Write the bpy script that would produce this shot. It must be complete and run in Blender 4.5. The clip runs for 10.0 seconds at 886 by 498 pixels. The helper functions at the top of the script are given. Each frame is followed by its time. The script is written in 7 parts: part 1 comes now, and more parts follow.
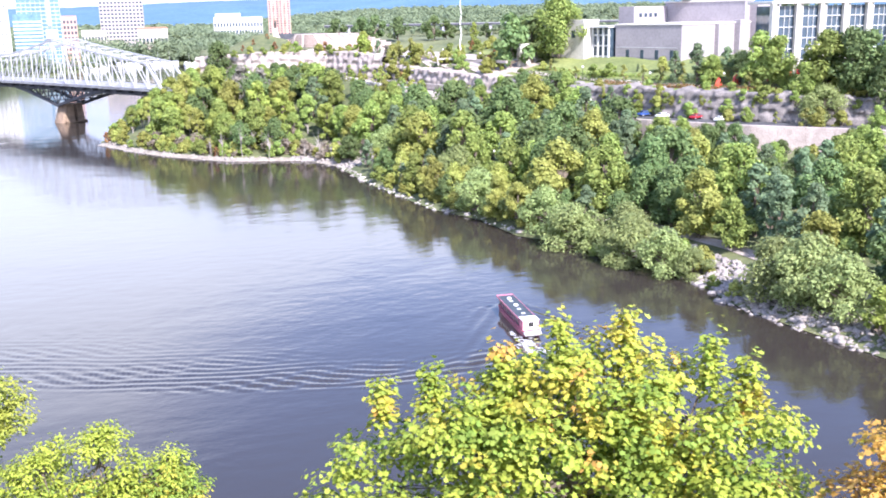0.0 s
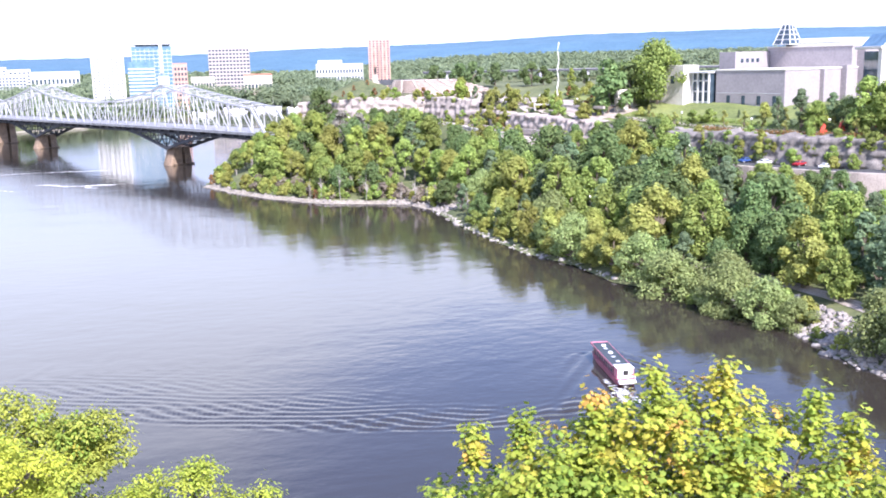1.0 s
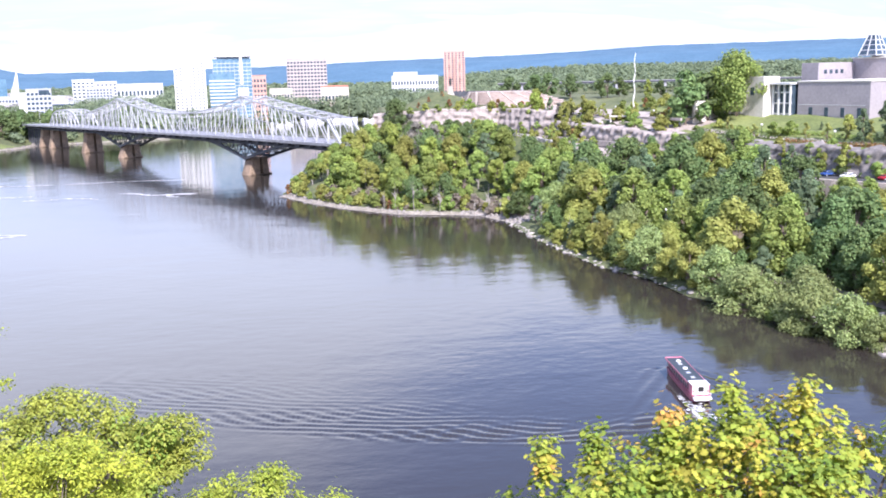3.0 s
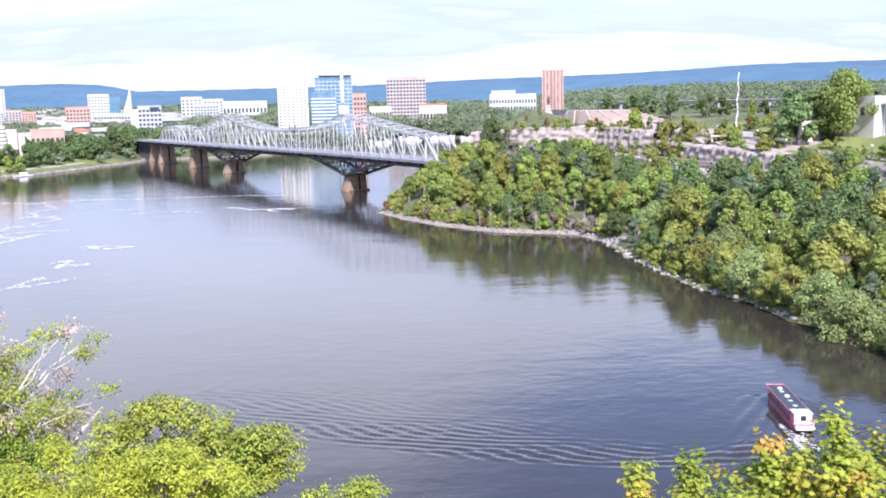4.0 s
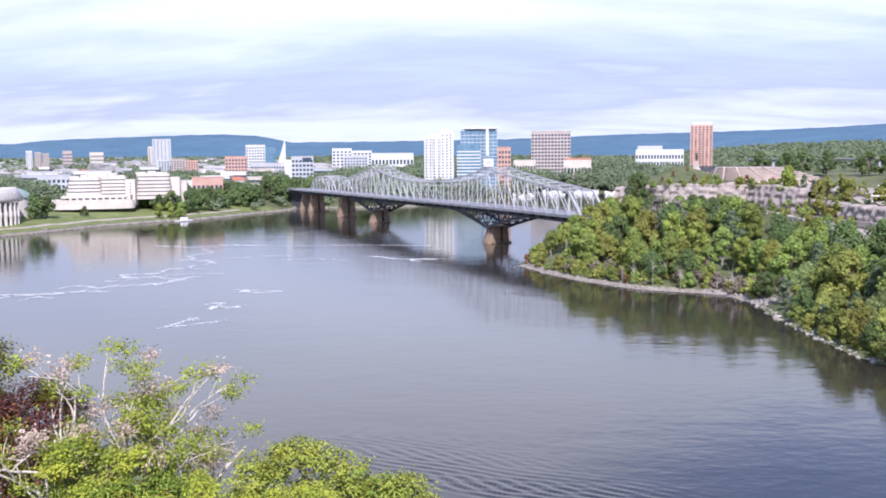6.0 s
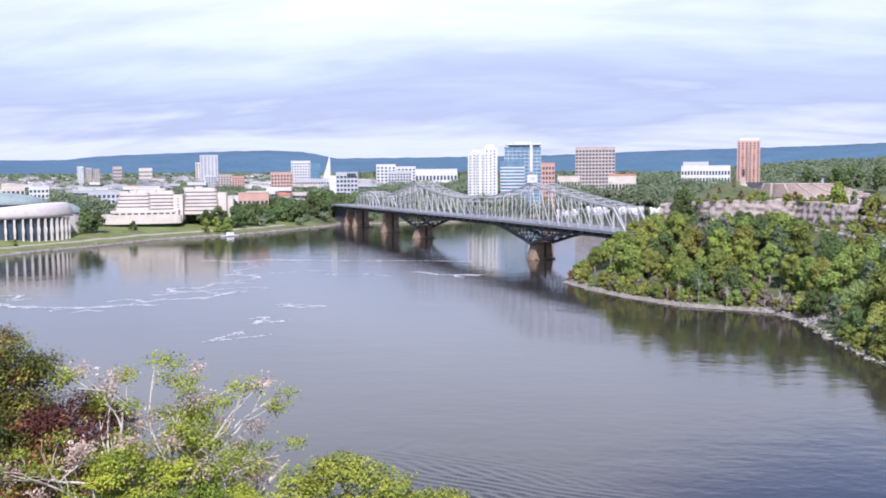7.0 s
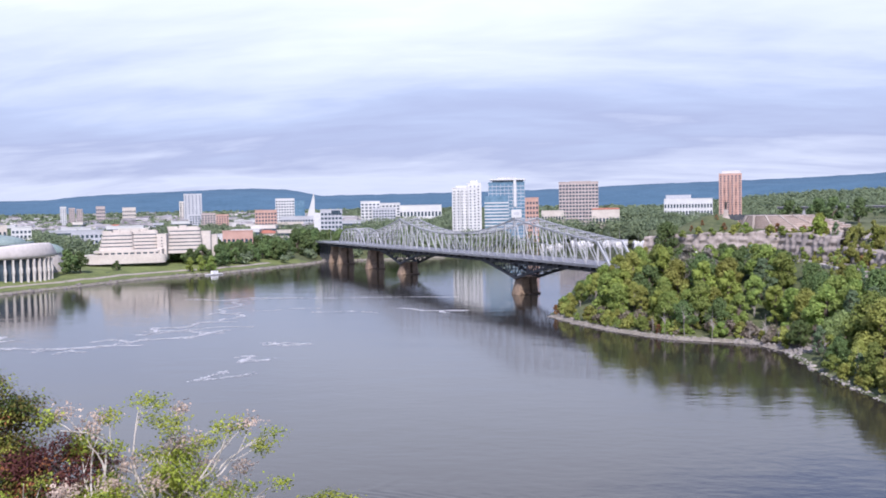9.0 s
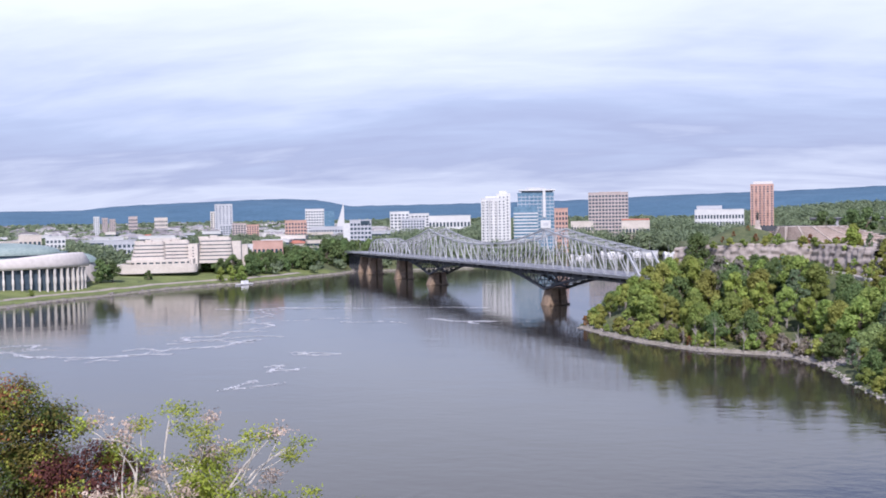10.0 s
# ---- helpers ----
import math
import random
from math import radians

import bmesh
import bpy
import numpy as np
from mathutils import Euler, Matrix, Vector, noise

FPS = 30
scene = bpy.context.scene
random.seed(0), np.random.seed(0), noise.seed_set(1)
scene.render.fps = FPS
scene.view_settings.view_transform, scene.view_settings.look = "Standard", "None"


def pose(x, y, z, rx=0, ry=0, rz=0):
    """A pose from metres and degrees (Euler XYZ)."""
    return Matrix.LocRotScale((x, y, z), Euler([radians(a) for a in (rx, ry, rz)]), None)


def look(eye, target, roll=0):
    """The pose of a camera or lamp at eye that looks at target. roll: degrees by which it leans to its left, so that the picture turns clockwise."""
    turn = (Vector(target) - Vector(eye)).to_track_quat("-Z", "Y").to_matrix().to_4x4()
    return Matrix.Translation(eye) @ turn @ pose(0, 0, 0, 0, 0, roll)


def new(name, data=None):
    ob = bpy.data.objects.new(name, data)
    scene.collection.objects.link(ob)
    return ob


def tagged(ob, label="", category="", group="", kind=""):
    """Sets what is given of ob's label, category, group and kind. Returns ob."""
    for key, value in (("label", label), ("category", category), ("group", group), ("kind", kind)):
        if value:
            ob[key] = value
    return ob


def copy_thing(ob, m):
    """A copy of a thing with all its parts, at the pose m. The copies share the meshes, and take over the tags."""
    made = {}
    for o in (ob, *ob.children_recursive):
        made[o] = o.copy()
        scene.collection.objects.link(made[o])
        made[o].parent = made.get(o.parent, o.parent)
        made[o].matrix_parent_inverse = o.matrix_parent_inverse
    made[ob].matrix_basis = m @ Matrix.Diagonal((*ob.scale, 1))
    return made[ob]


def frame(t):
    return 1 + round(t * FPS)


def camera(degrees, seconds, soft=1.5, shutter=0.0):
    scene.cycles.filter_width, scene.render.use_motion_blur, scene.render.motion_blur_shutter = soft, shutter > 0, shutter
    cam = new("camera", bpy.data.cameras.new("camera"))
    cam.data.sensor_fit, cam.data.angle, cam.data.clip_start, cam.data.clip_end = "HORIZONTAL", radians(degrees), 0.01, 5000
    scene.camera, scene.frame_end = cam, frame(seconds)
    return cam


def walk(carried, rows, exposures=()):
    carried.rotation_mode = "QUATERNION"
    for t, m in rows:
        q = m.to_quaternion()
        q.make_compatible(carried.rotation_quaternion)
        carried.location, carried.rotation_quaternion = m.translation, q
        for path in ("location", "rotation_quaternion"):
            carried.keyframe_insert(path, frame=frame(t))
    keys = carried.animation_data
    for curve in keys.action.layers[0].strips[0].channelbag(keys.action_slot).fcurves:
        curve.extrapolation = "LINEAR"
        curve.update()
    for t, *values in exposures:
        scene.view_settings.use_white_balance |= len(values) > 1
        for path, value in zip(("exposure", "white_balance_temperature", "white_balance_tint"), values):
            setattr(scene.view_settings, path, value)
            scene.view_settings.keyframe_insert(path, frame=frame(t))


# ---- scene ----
# Camera: a person stands at a cliff-top lookout, 46 m above the river, and pans left.
EYE = (0.0, 0.0, 46.0)
cam = camera(49.34, 10.0, soft=1.8)
TURNS = [
    (0.0, 76.347, 1.078, -20.121),
    (0.5, 77.643, 2.285, -17.760),
    (1.0, 79.087, 1.264, -14.453),
    (1.5, 80.347, 1.056, -11.208),
    (2.0, 80.025, 1.078, -10.560),
    (2.2, 79.591, 0.941, -11.182),
    (3.3, 80.108, 1.488, -8.699),
    (3.5, 80.352, 1.265, -7.146),
    (4.0, 81.042, 1.182, -4.339),
    (4.5, 81.815, 1.226, -1.996),
    (5.0, 82.709, 0.976, -0.125),
    (5.5, 83.603, 0.621, 1.930),
    (7.0, 85.254, 0.406, 6.751),
    (7.5, 85.662, 0.206, 6.589),
    (8.0, 86.103, -0.012, 6.349),
    (8.5, 86.707, 0.338, 6.004),
    (9.0, 87.367, 1.068, 5.816),
    (9.5, 87.939, 1.094, 6.745),
    (10.0, 88.021, 0.999, 7.540),
]
EXPOSURES = [(t, stops, 6150, 22) for t, stops in ((0.0, 1.32), (0.5, 1.25), (1.0, 1.12), (2.0, 0.98), (3.5, 0.82), (4.5, 0.60), (5.5, 0.40), (7.0, 0.17), (8.5, 0.04), (10.0, -0.06))]
walk(cam, [(t, pose(EYE[0] - 0.005 * t, EYE[1], EYE[2], rx, ry, rz)) for t, rx, ry, rz in TURNS], EXPOSURES)

# ---- world and sun ----
SUN_AZ, SUN_EL = radians(169), radians(42)  # behind the camera, a little to the right
world = bpy.data.worlds.new("world")
scene.world = world
world.use_nodes = True
wn, wl = world.node_tree.nodes, world.node_tree.links
wn.clear()


def wnode(kind, **values):
    n = wn.new(kind)
    for key, value in values.items():
        n.inputs[key].default_value = value
    return n


sky = wn.new("ShaderNodeTexSky")
sky.sky_type, sky.sun_disc = "NISHITA", False
sky.sun_elevation, sky.sun_rotation = SUN_EL, SUN_AZ
coord = wn.new("ShaderNodeTexCoord")
split = wn.new("ShaderNodeSeparateXYZ")
wl.new(coord.outputs["Generated"], split.inputs[0])
lift = wn.new("ShaderNodeMath"); lift.operation = "ADD"; lift.inputs[1].default_value = 0.22
clampz = wn.new("ShaderNodeMath"); clampz.operation = "MAXIMUM"; clampz.inputs[1].default_value = 0.0
wl.new(split.outputs["Z"], clampz.inputs[0]); wl.new(clampz.outputs[0], lift.inputs[0])
px = wn.new("ShaderNodeMath"); px.operation = "DIVIDE"
py = wn.new("ShaderNodeMath"); py.operation = "DIVIDE"
wl.new(split.outputs["X"], px.inputs[0]); wl.new(lift.outputs[0], px.inputs[1])
wl.new(split.outputs["Y"], py.inputs[0]); wl.new(lift.outputs[0], py.inputs[1])
flat = wn.new("ShaderNodeCombineXYZ")
wl.new(px.outputs[0], flat.inputs[0]); wl.new(py.outputs[0], flat.inputs[1])
big = wnode("ShaderNodeTexNoise", Scale=1.3, Detail=4.0, Roughness=0.55, Distortion=0.5)
fine = wnode("ShaderNodeTexNoise", Scale=3.6, Detail=6.0, Roughness=0.6, Distortion=0.4)
stretch = wn.new("ShaderNodeMapping"); stretch.inputs["Scale"].default_value = (0.62, 1.5, 1.0); stretch.inputs["Location"].default_value = (3.1, 1.7, 0.0)
wl.new(flat.outputs[0], stretch.inputs[0])
wl.new(stretch.outputs[0], big.inputs[0]); wl.new(stretch.outputs[0], fine.inputs[0])
both = wn.new("ShaderNodeMixRGB"); both.inputs[0].default_value = 0.30
wl.new(big.outputs[0], both.inputs[1]); wl.new(fine.outputs[0], both.inputs[2])
# cloud deck: grey-lavender low down, thinner and brighter higher up, broken by the noise
wob = wn.new("ShaderNodeMath"); wob.operation = "MULTIPLY_ADD"; wob.inputs[1].default_value = 0.25; wob.inputs[2].default_value = -0.105
wl.new(both.outputs[0], wob.inputs[0])
rise = wn.new("ShaderNodeMath"); rise.operation = "ADD"
wl.new(clampz.outputs[0], rise.inputs[0]); wl.new(wob.outputs[0], rise.inputs[1])
ramp = wn.new("ShaderNodeValToRGB")
stops = ramp.color_ramp.elements
stops[0].position, stops[0].color = 0.0, (0.66, 0.76, 0.90, 1)
stops[1].position, stops[1].color = 0.30, (1.06, 1.16, 1.26, 1)
for at_, tone in ((0.03, (0.74, 0.83, 0.96, 1)), (0.075, (0.47, 0.545, 0.735, 1)), (0.12, (0.56, 0.67, 0.86, 1)), (0.17, (0.77, 0.88, 1.05, 1)), (0.23, (1.0, 1.11, 1.22, 1))):
    stops.new(at_).color = tone
wl.new(rise.outputs[0], ramp.inputs[0])
dim = wn.new("ShaderNodeMixRGB"); dim.blend_type = "MULTIPLY"; dim.inputs[0].default_value = 1.0; dim.inputs[2].default_value = (0.13, 0.15, 0.185, 1)
wl.new(sky.outputs[0], dim.inputs[1])
veil = wn.new("ShaderNodeMixRGB")
# the deck opens to blue overhead, and lower to the north-east
east = wn.new("ShaderNodeMapRange"); east.inputs["From Min"].default_value = 0.0; east.inputs["From Max"].default_value = 0.26
east.inputs["To Min"].default_value = 1.0; east.inputs["To Max"].default_value = 1.5
wl.new(split.outputs["X"], east.inputs[0])
gap_in = wn.new("ShaderNodeMath"); gap_in.operation = "MULTIPLY"
wl.new(rise.outputs[0], gap_in.inputs[0]); wl.new(east.outputs[0], gap_in.inputs[1])
open_sky = wn.new("ShaderNodeMapRange"); open_sky.inputs["From Min"].default_value = 0.35; open_sky.inputs["From Max"].default_value = 0.50
open_sky.inputs["To Min"].default_value = 0.94; open_sky.inputs["To Max"].default_value = 0.06
wl.new(gap_in.outputs[0], open_sky.inputs[0]); wl.new(open_sky.outputs[0], veil.inputs[0])
wl.new(dim.outputs[0], veil.inputs[1]); wl.new(ramp.outputs[0], veil.inputs[2])
background = wnode("ShaderNodeBackground", Strength=1.0)
world_out = wn.new("ShaderNodeOutputWorld")
wl.new(veil.outputs[0], background.inputs[0]); wl.new(background.outputs[0], world_out.inputs[0])

sun = new("sun", bpy.data.lights.new("sun", "SUN"))
sun.data.energy, sun.data.angle, sun.data.color = 4.9, radians(0.6), (1.0, 0.965, 0.90)
sun_way = Vector((math.sin(SUN_AZ) * math.cos(SUN_EL), math.cos(SUN_AZ) * math.cos(SUN_EL), math.sin(SUN_EL)))
sun.matrix_world = look(sun_way * 500, (0, 0, 0))

# ---- materials ----
def material(name, dark, light, scale=1.0, rough=0.8, bump=0.0, fine=8.0, metal=0.0, island=0.0, spread=0.0, coords="Object", translucent=0.0, ior=1.45, fleck=None):
    """Two colours mixed by noise at two scales, with bump; island: brightness spread between loose pieces, spread: between objects."""
    m = bpy.data.materials.new(name)
    m.use_nodes = True
    nodes, links = m.node_tree.nodes, m.node_tree.links
    bsdf = nodes["Principled BSDF"]
    bsdf.inputs["Roughness"].default_value, bsdf.inputs["Metallic"].default_value = rough, metal
    bsdf.inputs["IOR"].default_value = ior
    where = nodes.new("ShaderNodeTexCoord")
    n1, n2 = nodes.new("ShaderNodeTexNoise"), nodes.new("ShaderNodeTexNoise")
    for n, s in ((n1, scale), (n2, scale * fine)):
        n.inputs["Scale"].default_value, n.inputs["Detail"].default_value = s, 4.0
        links.new(where.outputs[coords], n.inputs[0])
    add = nodes.new("ShaderNodeMath"); add.operation = "MULTIPLY_ADD"; add.inputs[1].default_value = 0.5
    half = nodes.new("ShaderNodeMath"); half.operation = "MULTIPLY"; half.inputs[1].default_value = 0.5
    links.new(n1.outputs[0], half.inputs[0]); links.new(n2.outputs[0], add.inputs[0]); links.new(half.outputs[0], add.inputs[2])
    ramp = nodes.new("ShaderNodeValToRGB")
    ramp.color_ramp.elements[0].position, ramp.color_ramp.elements[0].color = 0.36, (*dark, 1)
    ramp.color_ramp.elements[1].position, ramp.color_ramp.elements[1].color = 0.64, (*light, 1)
    if fleck:
        e = ramp.color_ramp.elements.new(0.72); e.color = (*fleck, 1)
    links.new(add.outputs[0], ramp.inputs[0])
    colour = ramp.outputs[0]
    for amount, kind, out in ((island, "ShaderNodeNewGeometry", "Random Per Island"), (spread, "ShaderNodeObjectInfo", "Random")):
        if amount:
            src = nodes.new(kind)
            rng = nodes.new("ShaderNodeMapRange")
            rng.inputs["To Min"].default_value, rng.inputs["To Max"].default_value = 1 - amount, 1 + amount
            links.new(src.outputs[out], rng.inputs[0])
            hsv = nodes.new("ShaderNodeHueSaturation")
            links.new(rng.outputs[0], hsv.inputs["Value"])
            hue = nodes.new("ShaderNodeMapRange")
            hue.inputs["To Min"].default_value, hue.inputs["To Max"].default_value = 0.5 - amount * 0.05, 0.5 + amount * 0.05
            links.new(src.outputs[out], hue.inputs[0]); links.new(hue.outputs[0], hsv.inputs["Hue"])
            links.new(colour, hsv.inputs["Color"])
            colour = hsv.outputs[0]
    links.new(colour, bsdf.inputs["Base Color"])
    if bump:
        b = nodes.new("ShaderNodeBump")
        b.inputs["Strength"].default_value, b.inputs["Distance"].default_value = min(1.0, bump), 0.05
        links.new(add.outputs[0], b.inputs["Height"]); links.new(b.outputs[0], bsdf.inputs["Normal"])
    if translucent:
        bsdf.inputs["Specular IOR Level"].default_value = 0.25
        tr, mix = nodes.new("ShaderNodeBsdfTranslucent"), nodes.new("ShaderNodeMixShader")
        links.new(colour, tr.inputs[0])
        mix.inputs[0].default_value = translucent
        links.new(bsdf.outputs[0], mix.inputs[1]); links.new(tr.outputs[0], mix.inputs[2])
        links.new(mix.outputs[0], nodes["Material Output"].inputs[0])
    return m


def leaf_material(name, dark, light, island=0.17, spread=0.24, through_light=0.34):
    return material(name, dark, light, scale=0.35, rough=0.7, fine=4.0, island=island, spread=spread, translucent=through_light)


LEAF = {
    "green": leaf_material("leaf_green", (0.159, 0.225, 0.057), (0.354, 0.427, 0.114)),
    "dark": leaf_material("leaf_dark", (0.097, 0.155, 0.058), (0.206, 0.277, 0.101)),
    "olive": leaf_material("leaf_olive", (0.217, 0.238, 0.057), (0.414, 0.427, 0.118)),
    "willow": leaf_material("leaf_willow", (0.208, 0.258, 0.099), (0.363, 0.432, 0.162)),
    "park": leaf_material("leaf_park", (0.087, 0.136, 0.052), (0.172, 0.238, 0.093)),
    "brush": leaf_material("dry_brush", (0.190, 0.160, 0.120), (0.360, 0.310, 0.245)),
    "yellow": leaf_material("leaf_yellow", (0.222, 0.243, 0.071), (0.387, 0.403, 0.127)),
    "lime": leaf_material("leaf_lime", (0.190, 0.238, 0.052), (0.352, 0.398, 0.093)),
    "rust": leaf_material("leaf_rust", (0.203, 0.103, 0.051), (0.382, 0.216, 0.090)),
    "grey": leaf_material("grey_thicket", (0.160, 0.150, 0.125), (0.300, 0.275, 0.235)),
    "pine": leaf_material("leaf_blue_green", (0.118, 0.184, 0.101), (0.241, 0.320, 0.169)),
    # far leaves: green paled and blued in the colour itself to stand for haze
    "far": material("leaf_far_hazed", (0.150, 0.200, 0.125), (0.300, 0.360, 0.205), scale=0.045, rough=0.8, fine=5.0, island=0.06, translucent=0.4, fleck=(0.34, 0.33, 0.17)),
}
NEAR = {
    "bright": leaf_material("near_leaf_bright", (0.354, 0.395, 0.046), (0.515, 0.548, 0.074), 0.2, 0.0),
    "lime": leaf_material("near_leaf_lime", (0.234, 0.296, 0.042), (0.415, 0.467, 0.072), 0.2, 0.0),
    "yellow": leaf_material("near_leaf_yellow", (0.353, 0.337, 0.046), (0.550, 0.489, 0.081), 0.2, 0.0),
    "green": leaf_material("near_leaf_green", (0.156, 0.237, 0.039), (0.301, 0.389, 0.069), 0.2, 0.0),
    "olive": leaf_material("near_leaf_olive", (0.223, 0.268, 0.048), (0.415, 0.437, 0.078), 0.2, 0.0),
    "orange": leaf_material("near_leaf_orange", (0.451, 0.279, 0.054), (0.665, 0.408, 0.107), 0.2, 0.0),
    "pine": leaf_material("near_leaf_blue_green", (0.126, 0.215, 0.112), (0.254, 0.342, 0.182), 0.2, 0.0),
    "dark": leaf_material("near_leaf_dark", (0.054, 0.086, 0.021), (0.118, 0.150, 0.033), 0.2, 0.0),
    "rust": leaf_material("near_leaf_rust", (0.215, 0.086, 0.043), (0.386, 0.161, 0.064), 0.2, 0.0),
    "dry": leaf_material("near_leaf_dry", (0.457, 0.342, 0.274), (0.706, 0.560, 0.458), 0.2, 0.0),
    "bronze": leaf_material("near_leaf_bronze", (0.114, 0.101, 0.026), (0.185, 0.154, 0.040), 0.2, 0.0),
    "purple": leaf_material("near_leaf_purple", (0.064, 0.026, 0.026), (0.172, 0.064, 0.054), 0.2, 0.0),
}
BARK = material("bark", (0.09, 0.07, 0.05), (0.22, 0.18, 0.14), 1.5, 0.9, 0.6)
GREY_BARK = material("grey_bark", (0.17, 0.155, 0.135), (0.34, 0.31, 0.275), 2.0, 0.85, 0.5)
PALE_BARK = material("pale_dead_wood", (0.34, 0.30, 0.26), (0.62, 0.57, 0.50), 2.0, 0.85, 0.5)
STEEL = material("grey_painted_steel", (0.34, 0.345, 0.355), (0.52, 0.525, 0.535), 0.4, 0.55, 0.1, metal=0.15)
# much darker colour than STEEL, for bridge members below the deck among others
DARK_STEEL = material("dark_grey_steel", (0.035, 0.038, 0.045), (0.09, 0.095, 0.11), 0.4, 0.6, 0.1, metal=0.15)
DECK = material("bridge_concrete", (0.24, 0.24, 0.26), (0.38, 0.38, 0.40), 0.3, 0.85, 0.2)
PIER = material("pier_stone", (0.15, 0.108, 0.078), (0.34, 0.245, 0.17), 0.35, 0.9, 0.6)
GRASS = material("grass", (0.095, 0.125, 0.038), (0.215, 0.245, 0.080), 0.08, 0.95, 0.5, fine=12)
GROUND = material("bank_soil", (0.055, 0.075, 0.03), (0.16, 0.17, 0.075), 0.05, 0.95, 0.5, fine=10)
ROCK = material("limestone", (0.11, 0.10, 0.095), (0.25, 0.228, 0.215), 0.3, 0.9, 0.5, fine=9)
PALE_ROCK = material("pale_shore_rock", (0.18, 0.16, 0.145), (0.38, 0.345, 0.32), 0.5, 0.9, 0.7, spread=0.25)
SAND = material("shore_gravel", (0.17, 0.15, 0.115), (0.36, 0.32, 0.26), 0.25, 0.95, 0.6)
PAVING = material("pale_paving", (0.29, 0.245, 0.215), (0.45, 0.39, 0.345), 0.25, 0.9, 0.3)
ASPHALT = material("asphalt", (0.045, 0.045, 0.048), (0.085, 0.085, 0.09), 0.4, 0.9, 0.3)
GRANITE = material("pink_grey_granite", (0.28, 0.255, 0.265), (0.36, 0.325, 0.335), 0.15, 0.75, 0.04)
PALE_STONE = material("pale_stone", (0.54, 0.505, 0.46), (0.66, 0.62, 0.57), 0.12, 0.85, 0.15)
CREAM = material("cream_limestone", (0.48, 0.425, 0.375), (0.60, 0.545, 0.485), 0.1, 0.85, 0.15)
HALL_STONE = material("grey_beige_limestone", (0.53, 0.485, 0.455), (0.64, 0.59, 0.555), 0.06, 0.85, 0.05)
PINK_ROCK = material("pinkish_limestone", (0.25, 0.215, 0.195), (0.43, 0.37, 0.335), 0.3, 0.9, 0.5, fine=9)
STEP_STONE = material("tan_step_stone", (0.40, 0.325, 0.285), (0.57, 0.475, 0.42), 0.25, 0.9, 0.3)
TAN_STONE = material("tan_wall_stone", (0.33, 0.275, 0.245), (0.52, 0.445, 0.40), 0.4, 0.9, 0.4)
WHITE = material("white_cladding", (0.50, 0.50, 0.50), (0.61, 0.61, 0.60), 0.1, 0.7, 0.05)
GREY_CLAD = material("grey_cladding", (0.36, 0.37, 0.40), (0.48, 0.49, 0.52), 0.1, 0.7, 0.05)
BROWN_CLAD = material("brown_concrete", (0.36, 0.30, 0.28), (0.46, 0.39, 0.37), 0.1, 0.8, 0.1)
# brick of the far town, washed paler in its colour to imitate haze
BRICK = material("red_brick_hazed", (0.42, 0.25, 0.20), (0.54, 0.35, 0.29), 0.12, 0.85, 0.1, fine=14)
COPPER = material("green_copper_roof", (0.21, 0.275, 0.255), (0.32, 0.385, 0.355), 0.08, 0.6, 0.05)
ROOF_GREY = material("grey_roof", (0.18, 0.18, 0.19), (0.34, 0.34, 0.35), 0.1, 0.85, 0.1)
ROOF_RED = material("red_roof", (0.34, 0.12, 0.08), (0.46, 0.19, 0.13), 0.3, 0.8, 0.1)
FAR_WALL = material("far_house_walls", (0.50, 0.47, 0.44), (0.70, 0.68, 0.66), 0.02, 0.85, island=0.25)
FAR_ROOF = material("far_house_roofs", (0.14, 0.13, 0.135), (0.42, 0.39, 0.38), 0.02, 0.85, island=0.35)
GLASS = material("window_glass", (0.03, 0.05, 0.07), (0.07, 0.10, 0.13), 0.05, 0.06, ior=1.6)
BLUE_GLASS = material("blue_glass", (0.07, 0.15, 0.22), (0.14, 0.25, 0.34), 0.05, 0.06, ior=1.7)
RED_PAINT = material("red_paint", (0.60, 0.07, 0.05), (0.72, 0.11, 0.07), 0.5, 0.45)
PINK_PAINT = material("pink_red_boat_paint", (0.52, 0.14, 0.20), (0.64, 0.22, 0.28), 0.6, 0.4)
BLACK_ROOF = material("dark_roof_cloth", (0.03, 0.04, 0.048), (0.06, 0.075, 0.085), 0.6, 0.6)
WHITE_PAINT = material("white_paint", (0.72, 0.71, 0.69), (0.84, 0.83, 0.81), 0.8, 0.45)
CAR_BLUE = material("blue_car_paint", (0.03, 0.07, 0.22), (0.05, 0.10, 0.28), 0.5, 0.25)
CAR_RED = material("red_car_paint", (0.28, 0.02, 0.03), (0.36, 0.03, 0.04), 0.5, 0.25)
CAR_WHITE = material("white_car_paint", (0.72, 0.72, 0.72), (0.82, 0.82, 0.82), 0.5, 0.25)
CAR_DARK = material("dark_car_paint", (0.02, 0.025, 0.03), (0.04, 0.045, 0.05), 0.5, 0.25)
RUBBER = material("rubber", (0.015, 0.015, 0.015), (0.03, 0.03, 0.03), 3.0, 0.9)
FOAM = material("river_foam", (0.45, 0.45, 0.46), (0.72, 0.72, 0.72), 1.2, 0.9)
BRONZE = material("dark_bronze", (0.05, 0.05, 0.045), (0.11, 0.11, 0.095), 1.0, 0.5, metal=0.6)


